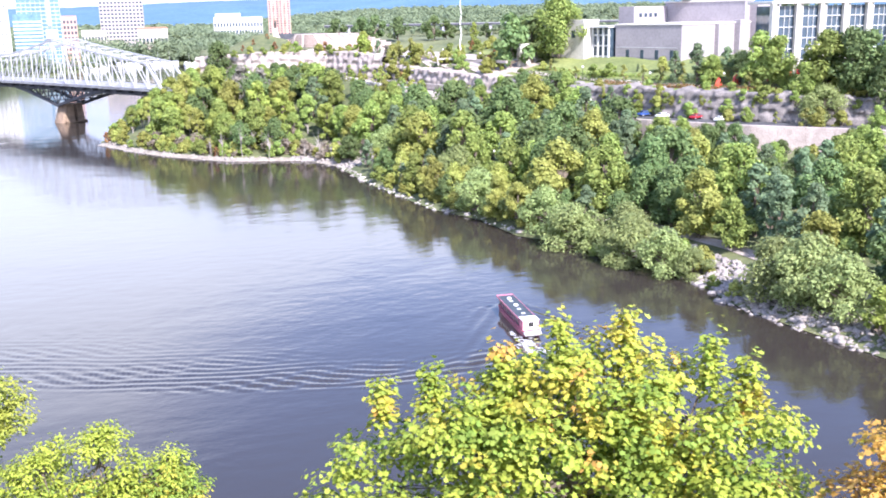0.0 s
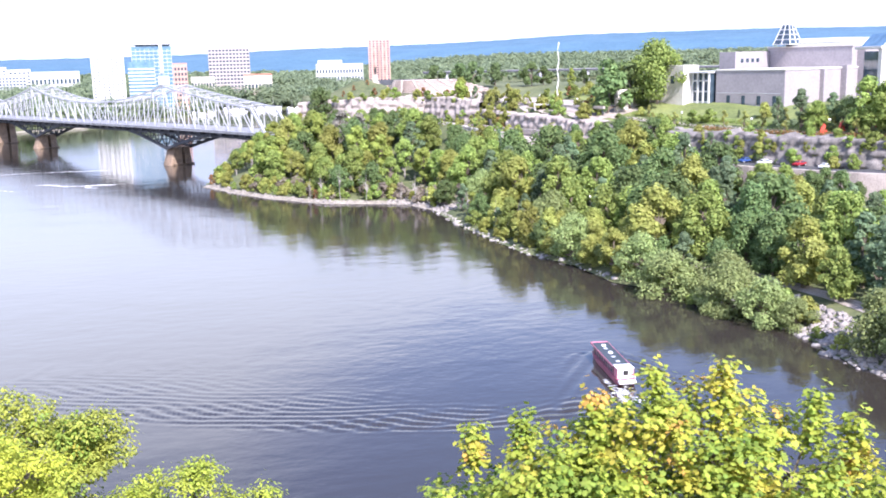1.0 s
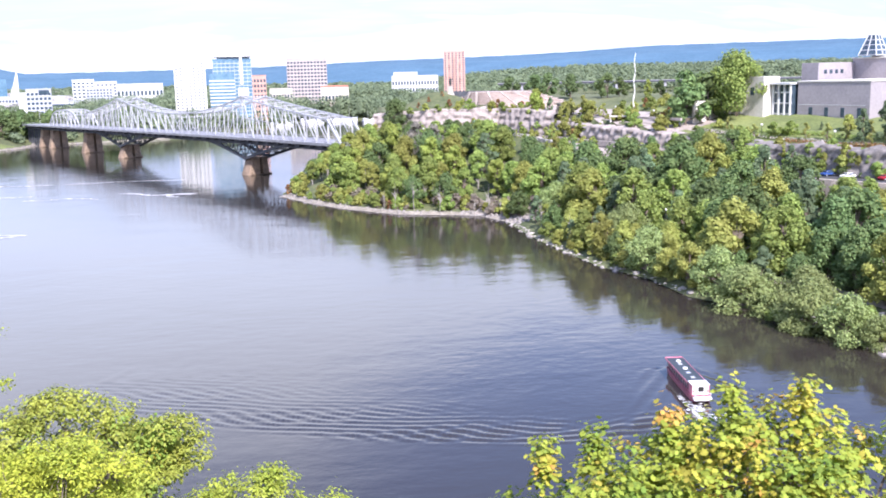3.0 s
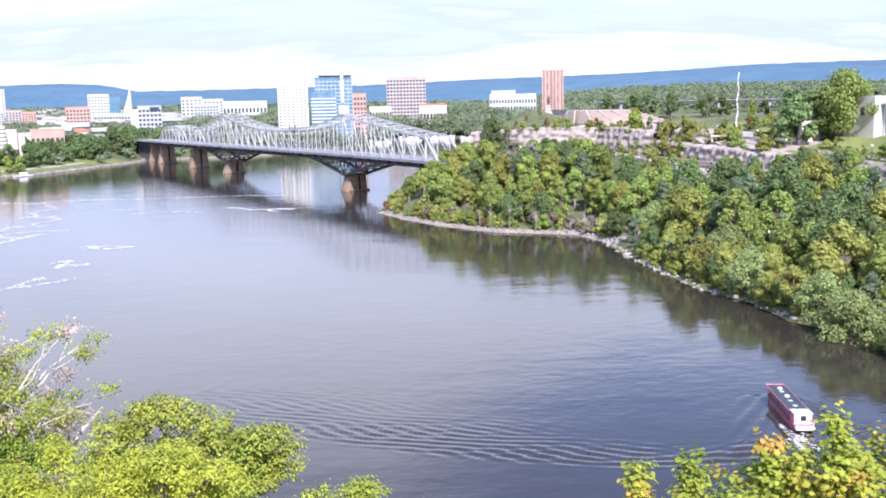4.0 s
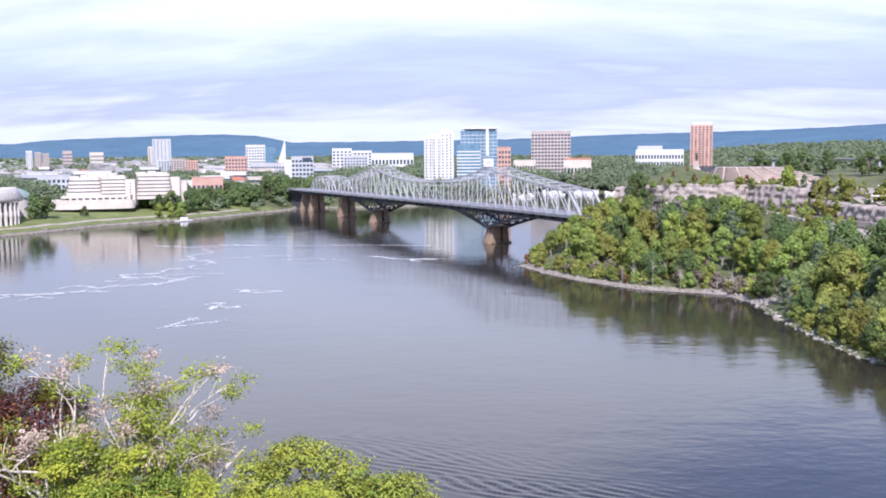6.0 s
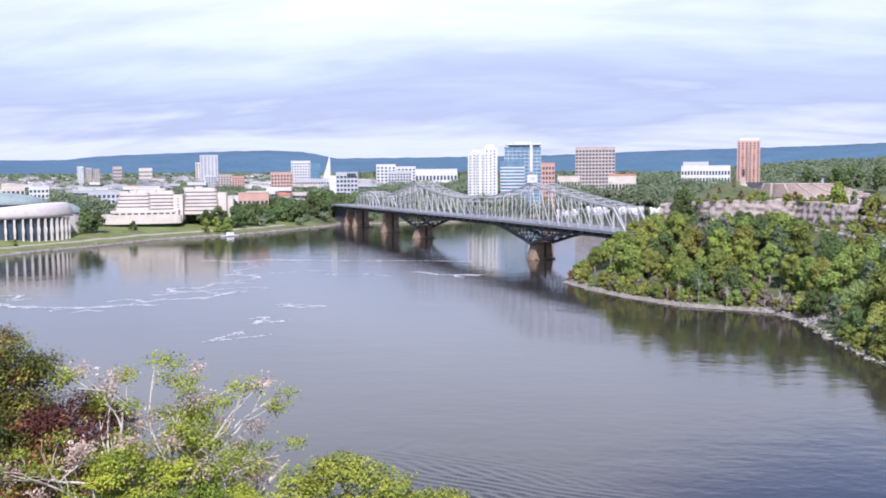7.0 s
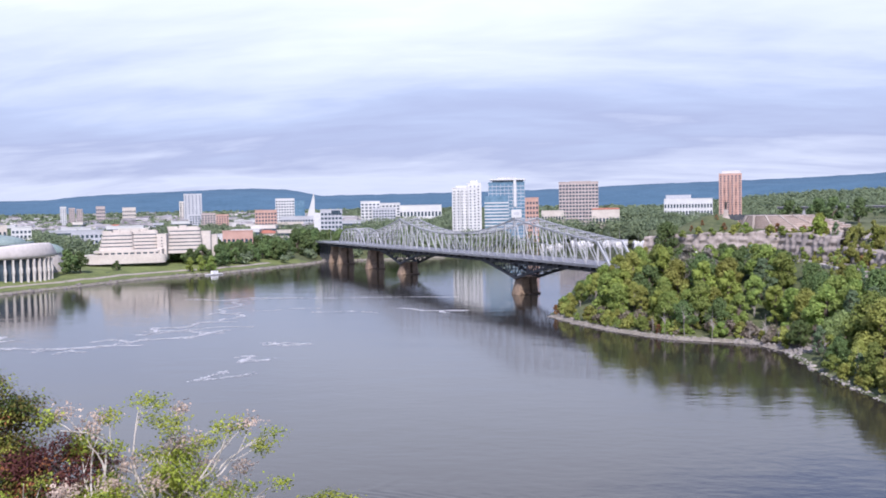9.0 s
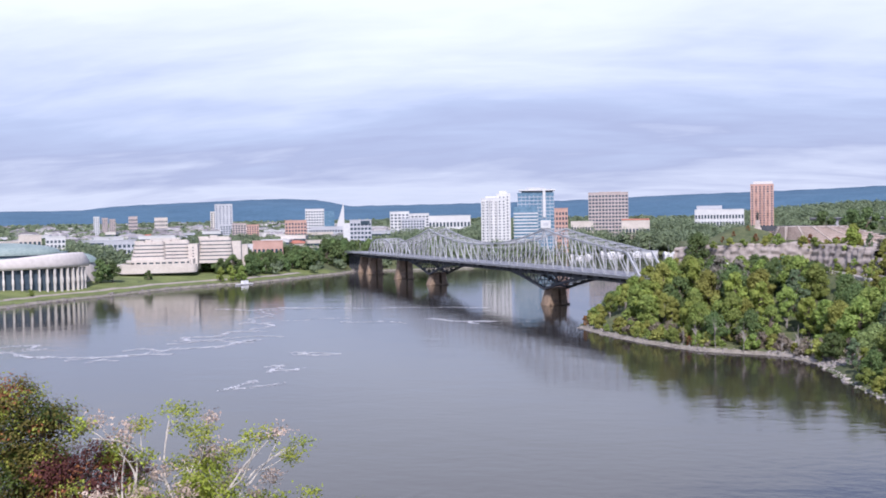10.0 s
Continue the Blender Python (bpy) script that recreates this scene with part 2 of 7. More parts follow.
def water_material():
    m = bpy.data.materials.new("river_water")
    m.use_nodes = True
    nodes, links = m.node_tree.nodes, m.node_tree.links
    bsdf = nodes["Principled BSDF"]
    bsdf.inputs["Base Color"].default_value = (0.033, 0.028, 0.024, 1)
    bsdf.inputs["Roughness"].default_value = 0.06
    bsdf.inputs["IOR"].default_value = 1.45
    where = nodes.new("ShaderNodeTexCoord")
    layers = []
    for scale, sy, detail, amount in ((0.05, 1.6, 3, 1.0), (0.30, 1.5, 4, 0.36), (1.3, 1.4, 3, 0.09)):
        mp = nodes.new("ShaderNodeMapping"); mp.inputs["Scale"].default_value = (1.0, sy, 1.0)
        n = nodes.new("ShaderNodeTexNoise")
        n.inputs["Scale"].default_value, n.inputs["Detail"].default_value = scale, detail
        links.new(where.outputs["Object"], mp.inputs[0]); links.new(mp.outputs[0], n.inputs[0])
        mul = nodes.new("ShaderNodeMath"); mul.operation = "MULTIPLY"; mul.inputs[1].default_value = amount
        links.new(n.outputs[0], mul.inputs[0]); layers.append(mul)
    a1, a2 = nodes.new("ShaderNodeMath"), nodes.new("ShaderNodeMath")
    links.new(layers[0].outputs[0], a1.inputs[0]); links.new(layers[1].outputs[0], a1.inputs[1])
    links.new(a1.outputs[0], a2.inputs[0]); links.new(layers[2].outputs[0], a2.inputs[1])
    b = nodes.new("ShaderNodeBump"); b.inputs["Strength"].default_value, b.inputs["Distance"].default_value = 1.0, 0.105
    links.new(a2.outputs[0], b.inputs["Height"]); links.new(b.outputs[0], bsdf.inputs["Normal"])
    return m


WATER = water_material()


# ---- mesh helpers ----
def mesh_object(name, bm, mat, parent=None, label="", smooth=False):
    data = bpy.data.meshes.new(name)
    bm.to_mesh(data)
    bm.free()
    data.materials.append(mat)
    if smooth:
        data.shade_smooth()
    ob = new(name, data)
    if parent:
        ob.parent = parent
    if label:
        ob["label"] = label
    return ob


def part(name, bm, mat, parent, label="", smooth=False):
    return mesh_object(name, bm, mat, parent, label, smooth)


def from_arrays(name, verts, faces, mat, parent=None, label="", smooth=False):
    """verts (n, 3); faces (m, k) of one corner count."""
    verts, faces = np.asarray(verts, np.float32), np.asarray(faces, np.int32)
    data = bpy.data.meshes.new(name)
    k = faces.shape[1]
    data.vertices.add(len(verts)); data.vertices.foreach_set("co", verts.ravel())
    data.loops.add(faces.size); data.loops.foreach_set("vertex_index", faces.ravel())
    data.polygons.add(len(faces))
    data.polygons.foreach_set("loop_start", np.arange(0, faces.size, k, dtype=np.int32))
    data.update(calc_edges=True)
    data.materials.append(mat)
    if smooth:
        data.shade_smooth()
    ob = new(name, data)
    if parent:
        ob.parent = parent
    if label:
        ob["label"] = label
    return ob


def thing(name, at=(0, 0, 0), turn=0.0, label="", category="", group="", kind=""):
    ob = new(name)
    ob.empty_display_size = 0.5
    ob.matrix_basis = pose(*at, 0, 0, turn)
    return tagged(ob, label, category, group, kind)


def box(bm, lo, hi, m=None):
    geo = bmesh.ops.create_cube(bm, size=1.0)["verts"]
    c, s = [(a + b) / 2 for a, b in zip(lo, hi)], [b - a for a, b in zip(lo, hi)]
    for v in geo:
        v.co = Vector((v.co.x * s[0] + c[0], v.co.y * s[1] + c[1], v.co.z * s[2] + c[2]))
        if m:
            v.co = m @ v.co
    return geo


def one_box(lo, hi, m=None, bevel=0.0):
    bm = bmesh.new()
    box(bm, lo, hi, m)
    if bevel:
        bmesh.ops.bevel(bm, geom=bm.edges[:], offset=bevel, segments=1, affect="EDGES")
    return bm


def beam(bm, p, q, w, d):
    """A bar from p to q, w wide and d deep."""
    p, q = Vector(p), Vector(q)
    m = (q - p).to_track_quat("Z", "Y").to_matrix().to_4x4()
    box(bm, (-w / 2, -d / 2, 0), (w / 2, d / 2, (q - p).length), Matrix.Translation(p) @ m)


def one_beam(p, q, w, d):
    bm = bmesh.new()
    beam(bm, p, q, w, d)
    return bm


def tube(bm, points, radii, sides=6):
    """A tapered limb through points."""
    rings = []
    for i, p in enumerate(points):
        way = Vector(points[min(i + 1, len(points) - 1)]) - Vector(points[max(i - 1, 0)])
        m = way.to_track_quat("Z", "Y").to_matrix()
        rings.append([bm.verts.new(Vector(p) + m @ Vector((radii[i] * math.cos(6.2832 * k / sides), radii[i] * math.sin(6.2832 * k / sides), 0))) for k in range(sides)])
    for a, b in zip(rings, rings[1:]):
        for k in range(sides):
            bm.faces.new((a[k], a[(k + 1) % sides], b[(k + 1) % sides], b[k]))
    bm.faces.new(rings[-1])


def prism(outline, z0, z1):
    bm = bmesh.new()
    low = [bm.verts.new((x, y, z0)) for x, y in outline]
    top = [bm.verts.new((x, y, z1)) for x, y in outline]
    bm.faces.new(low[::-1]); bm.faces.new(top)
    n = len(outline)
    for i in range(n):
        bm.faces.new((low[i], low[(i + 1) % n], top[(i + 1) % n], top[i]))
    return bm

# ---- the land and the river ----
SHORE_R = [(150, -60), (120, 20), (100, 70), (97, 96), (95, 111), (94, 124), (96, 134), (96, 147), (93, 166), (83, 182), (82, 201), (76, 218), (74, 240), (72, 261), (72, 296), (66, 312), (41, 323), (24, 344), (14, 362), (2, 391)]
SHORE_R_BACK = [(3, 402), (14, 440), (30, 490), (60, 590), (120, 700), (260, 780), (480, 930), (760, 1080), (1100, 1200), (2200, 1700), (6000, 2400)]
SHORE_L = [(-420, 250), (-303, 479), (-295, 521), (-279, 559), (-265, 610), (-240, 649), (-224, 663), (-212, 691), (-198, 734), (-183, 767), (-180, 800), (-137, 803), (-83, 831), (-30, 900), (20, 1050), (52, 1130), (116, 1082), (150, 1180), (330, 1600), (560, 2100), (900, 2350), (1500, 2450), (2600, 2500), (6000, 2500)]
EDGE = [(47, 436), (70, 417), (98, 405), (113, 374), (120, 340), (131, 300), (146, 265), (158, 238), (172, 216), (190, 196), (215, 160)]  # the cliff's upper edge


def poly_distance(points, x, y):
    """Distance from (x, y) arrays to an open line."""
    best = np.full(x.shape, 1e9)
    for (ax, ay), (bx, by) in zip(points, points[1:]):
        dx, dy = bx - ax, by - ay
        k = np.clip(((x - ax) * dx + (y - ay) * dy) / (dx * dx + dy * dy), 0, 1)
        best = np.minimum(best, np.hypot(x - ax - k * dx, y - ay - k * dy))
    return best


def inside(points, x, y):
    odd = np.zeros(x.shape, bool)
    for (ax, ay), (bx, by) in zip(points, points[1:] + points[:1]):
        if ay != by:
            odd ^= ((ay > y) != (by > y)) & (x < (bx - ax) * (y - ay) / (by - ay) + ax)
    return odd


def smooth01(v):
    v = np.clip(v, 0, 1)
    return v * v * (3 - 2 * v)


LAND_R = SHORE_R + SHORE_R_BACK + [(6000, -60)]
LAND_L = SHORE_L + [(6000, 6000), (-6000, 6000), (-6000, 250)]
PLATEAU = EDGE + [(6000, 160), (6000, 900), (420, 700), (170, 580), (85, 540), (52, 480)]
SHORE_R_ALL = SHORE_R + SHORE_R_BACK


def ground_z(x, y):
    """Height of the ground over the plan, for arrays."""
    x, y = np.asarray(x, float), np.asarray(y, float)
    z = np.full(x.shape, -4.0)
    r, l, p = inside(LAND_R, x, y), inside(LAND_L, x, y), inside(PLATEAU, x, y)
    ds, dl = poly_distance(SHORE_R_ALL, x, y), poly_distance(SHORE_L, x, y)
    dp = poly_distance(PLATEAU[:11] , x, y)
    north = smooth01((y - 250) / 140)
    foot = 16.4 + 5.6 * north
    share = ds / (ds + dp + 1e-6)
    slope = 1.2 * smooth01(ds / 4) + 1.8 * smooth01((ds - 4) / 12) + (foot - 3 - 6.5 * (1 - north)) * smooth01((share - 0.12) / 0.72) + 6.5 * (1 - north) * smooth01((14.5 - dp) / 1.5)
    hill = 23.5 + 6.8 * north + (6.5 - 5.0 * north) * smooth01((dp - 2) / 45) + 2.6 * np.exp(-(((x - 84) / 30) ** 2 + ((y - 420) / 26) ** 2)) + 7.2 * np.exp(-(((x - 77) / 13) ** 2 + ((y - 449) / 15) ** 2)) + 3.4 * north * smooth01((dp - 12) / 50) * smooth01((x - 108) / 24)
    hill = hill - (hill - 8) * smooth01((y - 480) / 160)
    z = np.where(r, slope, z)
    z = np.where(r & p, np.maximum(hill * smooth01((dp + 1.0) / 3.0) + slope * (1 - smooth01((dp + 1.0) / 3.0)), 3), z)
    far = 1.5 * smooth01(dl / 5) + 4.8 * smooth01((dl - 4) / 34) + 11 * smooth01((dl - 25) / 190) + 8 * smooth01((dl - 500) / 1500)
    z = np.where(l, far, z)
    rise_ = 38 * smooth01((np.hypot(x, y) - 2500) / 900) * smooth01((np.degrees(np.arctan2(x, np.maximum(y, 1))) - 6) / 12)
    z = np.where(r | l, z + rise_, z)
    z = np.where(~r & ~l, -np.minimum(4, np.minimum(ds, dl) * 0.5), z)
    # the cliff on whose top the camera stands
    reach = np.hypot(x * smooth01((y + 6) / 6), np.maximum(y, 0))
    near = np.maximum(44.4 - 0.62 * np.maximum(0, reach - 1.2), -4)
    z = np.where((y < 80) & (x < 150) & (x > -420), np.maximum(z, near), z)
    return z


def spaced(points, counts):
    out = []
    for (a, b), n in zip(zip(points, points[1:]), counts):
        out += list(np.linspace(a, b, n, endpoint=False))
    return np.array(out + [points[-1]])


gx = spaced([-5200, -1500, -420, -160, 280, 600, 1800, 5200], [14, 27, 55, 170, 40, 24, 12])
gy = spaced([-200, 0, 60, 90, 640, 860, 1300, 2200, 4900], [8, 30, 8, 190, 50, 40, 30, 20])
GX, GY = np.meshgrid(gx, gy)
GZ = ground_z(GX, GY)
rough = np.array([noise.noise((x * 0.08, y * 0.08, 0.0)) for x, y in zip(GX.ravel(), GY.ravel())]).reshape(GX.shape)
GZ = GZ + np.where(GZ > 2, rough * 0.5, 0)
verts = np.c_[GX.ravel(), GY.ravel(), GZ.ravel()]
idx = np.arange(GX.size).reshape(GX.shape)
faces = np.stack([idx[:-1, :-1], idx[:-1, 1:], idx[1:, 1:], idx[1:, :-1]], -1).reshape(-1, 4)
ground = from_arrays("ground", verts, faces, GROUND, smooth=True)
tagged(ground, "grassy and earthen river banks rising to wooded slopes", "ground", kind="structure")


def gz(x, y):
    """Height of the ground sheet under one place."""
    i = min(max(int(np.searchsorted(gx, x)) - 1, 0), len(gx) - 2)
    j = min(max(int(np.searchsorted(gy, y)) - 1, 0), len(gy) - 2)
    f, g = (x - gx[i]) / (gx[i + 1] - gx[i]), (y - gy[j]) / (gy[j + 1] - gy[j])
    return float((GZ[j, i] * (1 - f) + GZ[j, i + 1] * f) * (1 - g) + (GZ[j + 1, i] * (1 - f) + GZ[j + 1, i + 1] * f) * g)

# ---- river ----
BOAT_AT, BOAT_TURN = (58.5, 129.0), -8.0
WAKE = [(54.5, 117.5), (46, 114), (38, 111.5), (28, 113.5), (17, 117.5), (6, 121.5), (-6, 127.5), (-18, 134.5), (-36, 144)]


def wave_z(x, y):
    """Boat waves: a slanting train to the left of the wake's line and a short one to the right of the boat."""
    z = np.zeros(x.shape)
    d, along, total = np.full(x.shape, 1e9), np.zeros(x.shape), 0.0
    side = np.zeros(x.shape)
    for (ax, ay), (bx, by) in zip(WAKE, WAKE[1:]):
        dx, dy = bx - ax, by - ay
        n = math.hypot(dx, dy)
        k = np.clip(((x - ax) * dx + (y - ay) * dy) / (n * n), 0, 1)
        e = np.hypot(x - ax - k * dx, y - ay - k * dy)
        near = e < d
        along = np.where(near, total + k * n, along)
        side = np.where(near, ((x - ax) * dy - (y - ay) * dx) / n, side)
        d = np.minimum(d, e)
        total += n
    width = 2.6 + along * 0.15
    fall = np.exp(-(np.maximum(0, -side) / (0.8 + along * 0.012)) ** 2) * np.exp(-(np.maximum(0, side) / width) ** 2) * np.exp(-np.maximum(0, along - 70) / 45)
    phase = side * 2.9 - along * 1.0 + 1.3 * np.sin(along * 0.21 + side * 0.3)
    other = side * 3.9 + along * 0.42 + 0.9 * np.sin(along * 0.33)
    ends = smooth01(along / 3) * (along < total - 1)
    patchy = 0.55 + 0.45 * np.sin(along * 0.19 + side * 0.55)
    z += 0.11 * fall * ends * (np.sin(phase) * patchy + 0.55 * np.sin(other) * (1 - 0.6 * patchy))
    bx, by = x - BOAT_AT[0], y - BOAT_AT[1]
    t = math.radians(BOAT_TURN)
    u, v = bx * math.cos(t) + by * math.sin(t), -bx * math.sin(t) + by * math.cos(t)
    for sgn, reach in ((1, 12.0), (-1, 9.0)):
        off = sgn * u - 2.0 - (9.0 - v) * 0.32
        z += 0.09 * np.exp(-(off / 2.0) ** 2) * (v < 9) * smooth01((v + 14) / 8) * np.sin(off * 2.6 + v * 0.5)
    return z


wx = spaced([-5200, -600, -140, -100, 92, 130, 800, 5200], [10, 20, 14, 280, 10, 20, 8])
wy = spaced([20, 74, 96, 152, 200, 600, 1400, 5000], [12, 18, 140, 30, 40, 24, 14])
WX, WY = np.meshgrid(wx, wy)
WZ = wave_z(WX, WY)
idx = np.arange(WX.size).reshape(WX.shape)
river = from_arrays("water", np.c_[WX.ravel(), WY.ravel(), WZ.ravel()], np.stack([idx[:-1, :-1], idx[:-1, 1:], idx[1:, 1:], idx[1:, :-1]], -1).reshape(-1, 4), WATER, smooth=True)
tagged(river, "wide brown river with ripples and boat waves", "river", kind="structure")


# ---- the steel bridge ----
U, V = Vector((-0.478, 0.878, 0)), Vector((0.878, 0.478, 0))
PIER_A = Vector((-8.0, 492.0, 0))


def deck_z(s):
    return 18.7 - 0.0062 * max(s, 0)


def along(s, v, z):
    """A point of the bridge: s metres from the first pier, v across, z up."""
    return PIER_A + U * s + V * v + Vector((0, 0, z))


def chord(s):
    """Height of the upper chord over the deck."""
    if s < 0:
        return 19.5 - 9.5 * (abs(s) / 78) ** 0.85
    if s <= 169:
        return 10.8 + 8.7 * (abs(s - 84.5) / 84.5) ** 2.0
    if s <= 236:
        return 19.5 - 11.0 * ((s - 169) / 67) ** 0.8
    return 0.0


bridge = thing("truss_bridge", label="long grey steel cantilever truss bridge on stone piers", category="bridge")


def bar(name, p, q, w, d, mat=STEEL):
    return part(name, one_beam(p, q, w, d), mat, bridge)


def deck_piece(name, s0, s1, v0, v1, z0, z1, mat, n=12):
    bm = bmesh.new()
    rings = []
    for i in range(n + 1):
        s = s0 + (s1 - s0) * i / n
        z = deck_z(s)
        rings.append([bm.verts.new(along(s, v, z + h)) for v, h in ((v0, z0), (v1, z0), (v1, z1), (v0, z1))])
    for a, b in zip(rings, rings[1:]):
        for k in range(4):
            bm.faces.new((a[k], b[k], b[(k + 1) % 4], a[(k + 1) % 4]))
    bm.faces.new(rings[0][::-1]); bm.faces.new(rings[-1])
    bmesh.ops.recalc_face_normals(bm, faces=bm.faces[:])
    part(name, bm, mat, bridge)


S0, S1 = -100.0, 372.0
deck_piece("deck", S0, S1, -9.5, 9.5, -0.7, 0.0, DECK)
for v in (-9.5, 9.1):
    deck_piece("edge_girder", S0, S1, v, v + 0.4, -0.9, 0.3, STEEL)
for v in (-6.6, 6.0):
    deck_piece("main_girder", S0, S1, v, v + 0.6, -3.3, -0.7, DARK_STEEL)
for v in (-9.45, -3.2, 9.4):
    for h in (0.85, 1.25):
        deck_piece("handrail", S0, S1, v, v + 0.08, h, h + 0.08, STEEL)
for i in range(48):
    s = S0 + 2 + i * 9.8
    bar("rail_post", along(s, -9.4, deck_z(s) + 0.5), along(s, -9.4, deck_z(s) + 1.3), 0.12, 0.12)
for i in range(48):
    s = S0 + 4 + i * 9.7
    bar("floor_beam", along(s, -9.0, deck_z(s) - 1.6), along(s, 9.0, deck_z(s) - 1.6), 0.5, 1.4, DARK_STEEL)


def truss(stations, height, planes=(-6.3, 6.3)):
    for v in planes:
        pts = [(s, height(s)) for s in stations]
        for i, (s, h) in enumerate(pts):
            base, top = along(s, v, deck_z(s)), along(s, v, deck_z(s) + h)
            if h > 1:
                bar("vertical", base, top, 0.42, 0.42)
            if i + 1 < len(pts):
                s2, h2 = pts[i + 1]
                bar("top_chord", top, along(s2, v, deck_z(s2) + h2), 0.7, 0.75)
                if h > 1 and h2 > 1:
                    up = (h > h2)
                    a, b = (top, along(s2, v, deck_z(s2))) if up else (base, along(s2, v, deck_z(s2) + h2))
                    bar("diagonal", a, b, 0.34, 0.36)
                    m0, m1 = along(s, v, deck_z(s) + h * 0.5), along(s2, v, deck_z(s2) + h2 * 0.5)
                    if h > 13.5:
                        bar("mid_strut", m0, m1, 0.2, 0.2)
    for s in stations:
        if height(s) > 4:
            z = deck_z(s) + height(s)
            bar("sway_strut", along(s, planes[0], z), along(s, planes[1], z), 0.3, 0.3)
            bar("sway_strut", along(s, planes[0], z - 2.2), along(s, planes[1], z - 2.2), 0.16, 0.16)
    for a, b in zip(stations, stations[1:]):
        if height(a) > 4 and height(b) > 4:
            bar("top_lateral", along(a, planes[0], deck_z(a) + height(a)), along(b, planes[1], deck_z(b) + height(b)), 0.15, 0.15)
            bar("top_lateral", along(a, planes[1], deck_z(a) + height(a)), along(b, planes[0], deck_z(b) + height(b)), 0.15, 0.15)


near_arm = [-78 + 78 * i / 8 for i in range(9)]
main_arm = [169 * i / 16 for i in range(17)]
far_arm = [169 + 67 * i / 7 for i in range(8)]
truss(near_arm + main_arm[1:] + far_arm[1:], chord)
for v in (-6.3, 6.3):
    bar("end_post", along(-88, v, deck_z(0)), along(-78, v, deck_z(0) + chord(-78)), 0.8, 0.9)
    bar("end_post", along(242, v, deck_z(242)), along(236, v, deck_z(236) + chord(236)), 0.8, 0.9)
simple_span = [244 + 66 * i / 8 for i in range(9)]
truss(simple_span, lambda s: 12.0 * max(0.0, 1 - ((s - 277) / 33.01) ** 2) ** 0.42)

# lower cantilever arms at the two main piers
for centre in (0.0, 169.0):
    for v in (-6.3, 6.3):
        for sgn in (-1, 1):
            last = None
            for i in range(7):
                s = centre + sgn * i * 8.0
                z = deck_z(s)
                drop = 1.0 + 8.6 * (1 - i / 6) ** 1.35
                low = along(s, v, z - 1.0 - drop)
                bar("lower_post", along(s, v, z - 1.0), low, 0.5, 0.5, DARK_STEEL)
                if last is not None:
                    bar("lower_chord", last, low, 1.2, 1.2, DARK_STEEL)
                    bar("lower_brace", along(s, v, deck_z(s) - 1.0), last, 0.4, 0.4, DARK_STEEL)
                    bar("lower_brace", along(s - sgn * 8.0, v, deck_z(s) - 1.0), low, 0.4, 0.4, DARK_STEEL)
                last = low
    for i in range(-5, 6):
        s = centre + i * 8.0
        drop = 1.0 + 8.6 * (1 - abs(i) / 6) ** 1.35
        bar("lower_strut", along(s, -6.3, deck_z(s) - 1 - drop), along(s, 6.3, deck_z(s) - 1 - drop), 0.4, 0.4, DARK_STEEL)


def stone_pier(s, top, length, thick):
    """A battered pier of two stems on one base, with a slit between them."""
    for v0, v1 in ((-length / 2, -length * 0.06), (length * 0.10, length / 2)):
        bm = bmesh.new()
        rings = []
        for f in (-0.25, 0.0, 0.5, 0.93, 0.93, 1.0):
            z = top * f
            grow = 1.14 - 0.16 * max(0, f) + (0.05 if len(rings) >= 4 else 0)
            ta = thick * grow / 2
            n0, n1 = v0 * grow, v1 * (grow if v1 > length * 0.2 else 1)
            if v0 < -length * 0.2:
                n0 -= 1.8 * max(0.0, 1 - max(0.0, f)) ** 1.3
                outline = ((n0, -ta * 0.86), (n0 - 0.5, 0), (n0, ta * 0.86), (n0 + 0.7, ta), (n1, ta), (n1, -ta), (n0 + 0.7, -ta))
            else:
                outline = ((v0, -ta), (v0, ta), (n1 - 1.0, ta), (n1, ta * 0.6), (n1 + 0.4, 0), (n1, -ta * 0.6), (n1 - 1.0, -ta))
            rings.append([bm.verts.new(along(s + a, b, z)) for b, a in outline])
        for a, b in zip(rings, rings[1:]):
            for k in range(7):
                bm.faces.new((a[k], a[(k + 1) % 7], b[(k + 1) % 7], b[k]))
        bm.faces.new(rings[-1]); bm.faces.new(rings[0][::-1])
        bmesh.ops.recalc_face_normals(bm, faces=bm.faces[:])
        part("pier_stem", bm, PIER, bridge, "weathered tan stone pier")
    part("pier_foot", one_box((-thick * 0.61, -length * 0.60, -4), (thick * 0.61, length * 0.57, 0.5), Matrix.Translation(PIER_A) @ Matrix(((U.x, V.x, 0, U.x * s), (U.y, V.y, 0, U.y * s), (0, 0, 1, 0), (0, 0, 0, 1))), 0.3), PIER, bridge)


stone_pier(0.0, 8.6, 9.2, 7.4)
stone_pier(169.0, 8.0, 10.0, 7.2)
stone_pier(238.0, 13.4, 10.4, 6.2)
stone_pier(312.0, 13.0, 10.4, 5.6)
stone_pier(336.0, 13.0, 10.4, 5.2)
stone_pier(-90.0, 15.0, 14.0, 6.0)
for i in range(6):
    s = 340 + i * 5.5
    for v in (-6, 0, 6):
        bar("trestle_leg", along(s, v, 0), along(s, v, deck_z(s) - 3.0), 0.9, 0.9, DARK_STEEL)
for i in range(9):
    s = -60 + i * 48
    p = along(s, -9.3, deck_z(s))
    bar("lamp_post", p, p + Vector((0, 0, 9.0)), 0.16, 0.16)
    bar("lamp_arm", p + Vector((0, 0, 9.0)), p + V * 1.8 + Vector((0, 0, 9.3)), 0.12, 0.12)


# ---- the tour boat ----
HULL = material("wine_red_hull_paint", (0.30, 0.075, 0.11), (0.40, 0.12, 0.16), 0.6, 0.4)


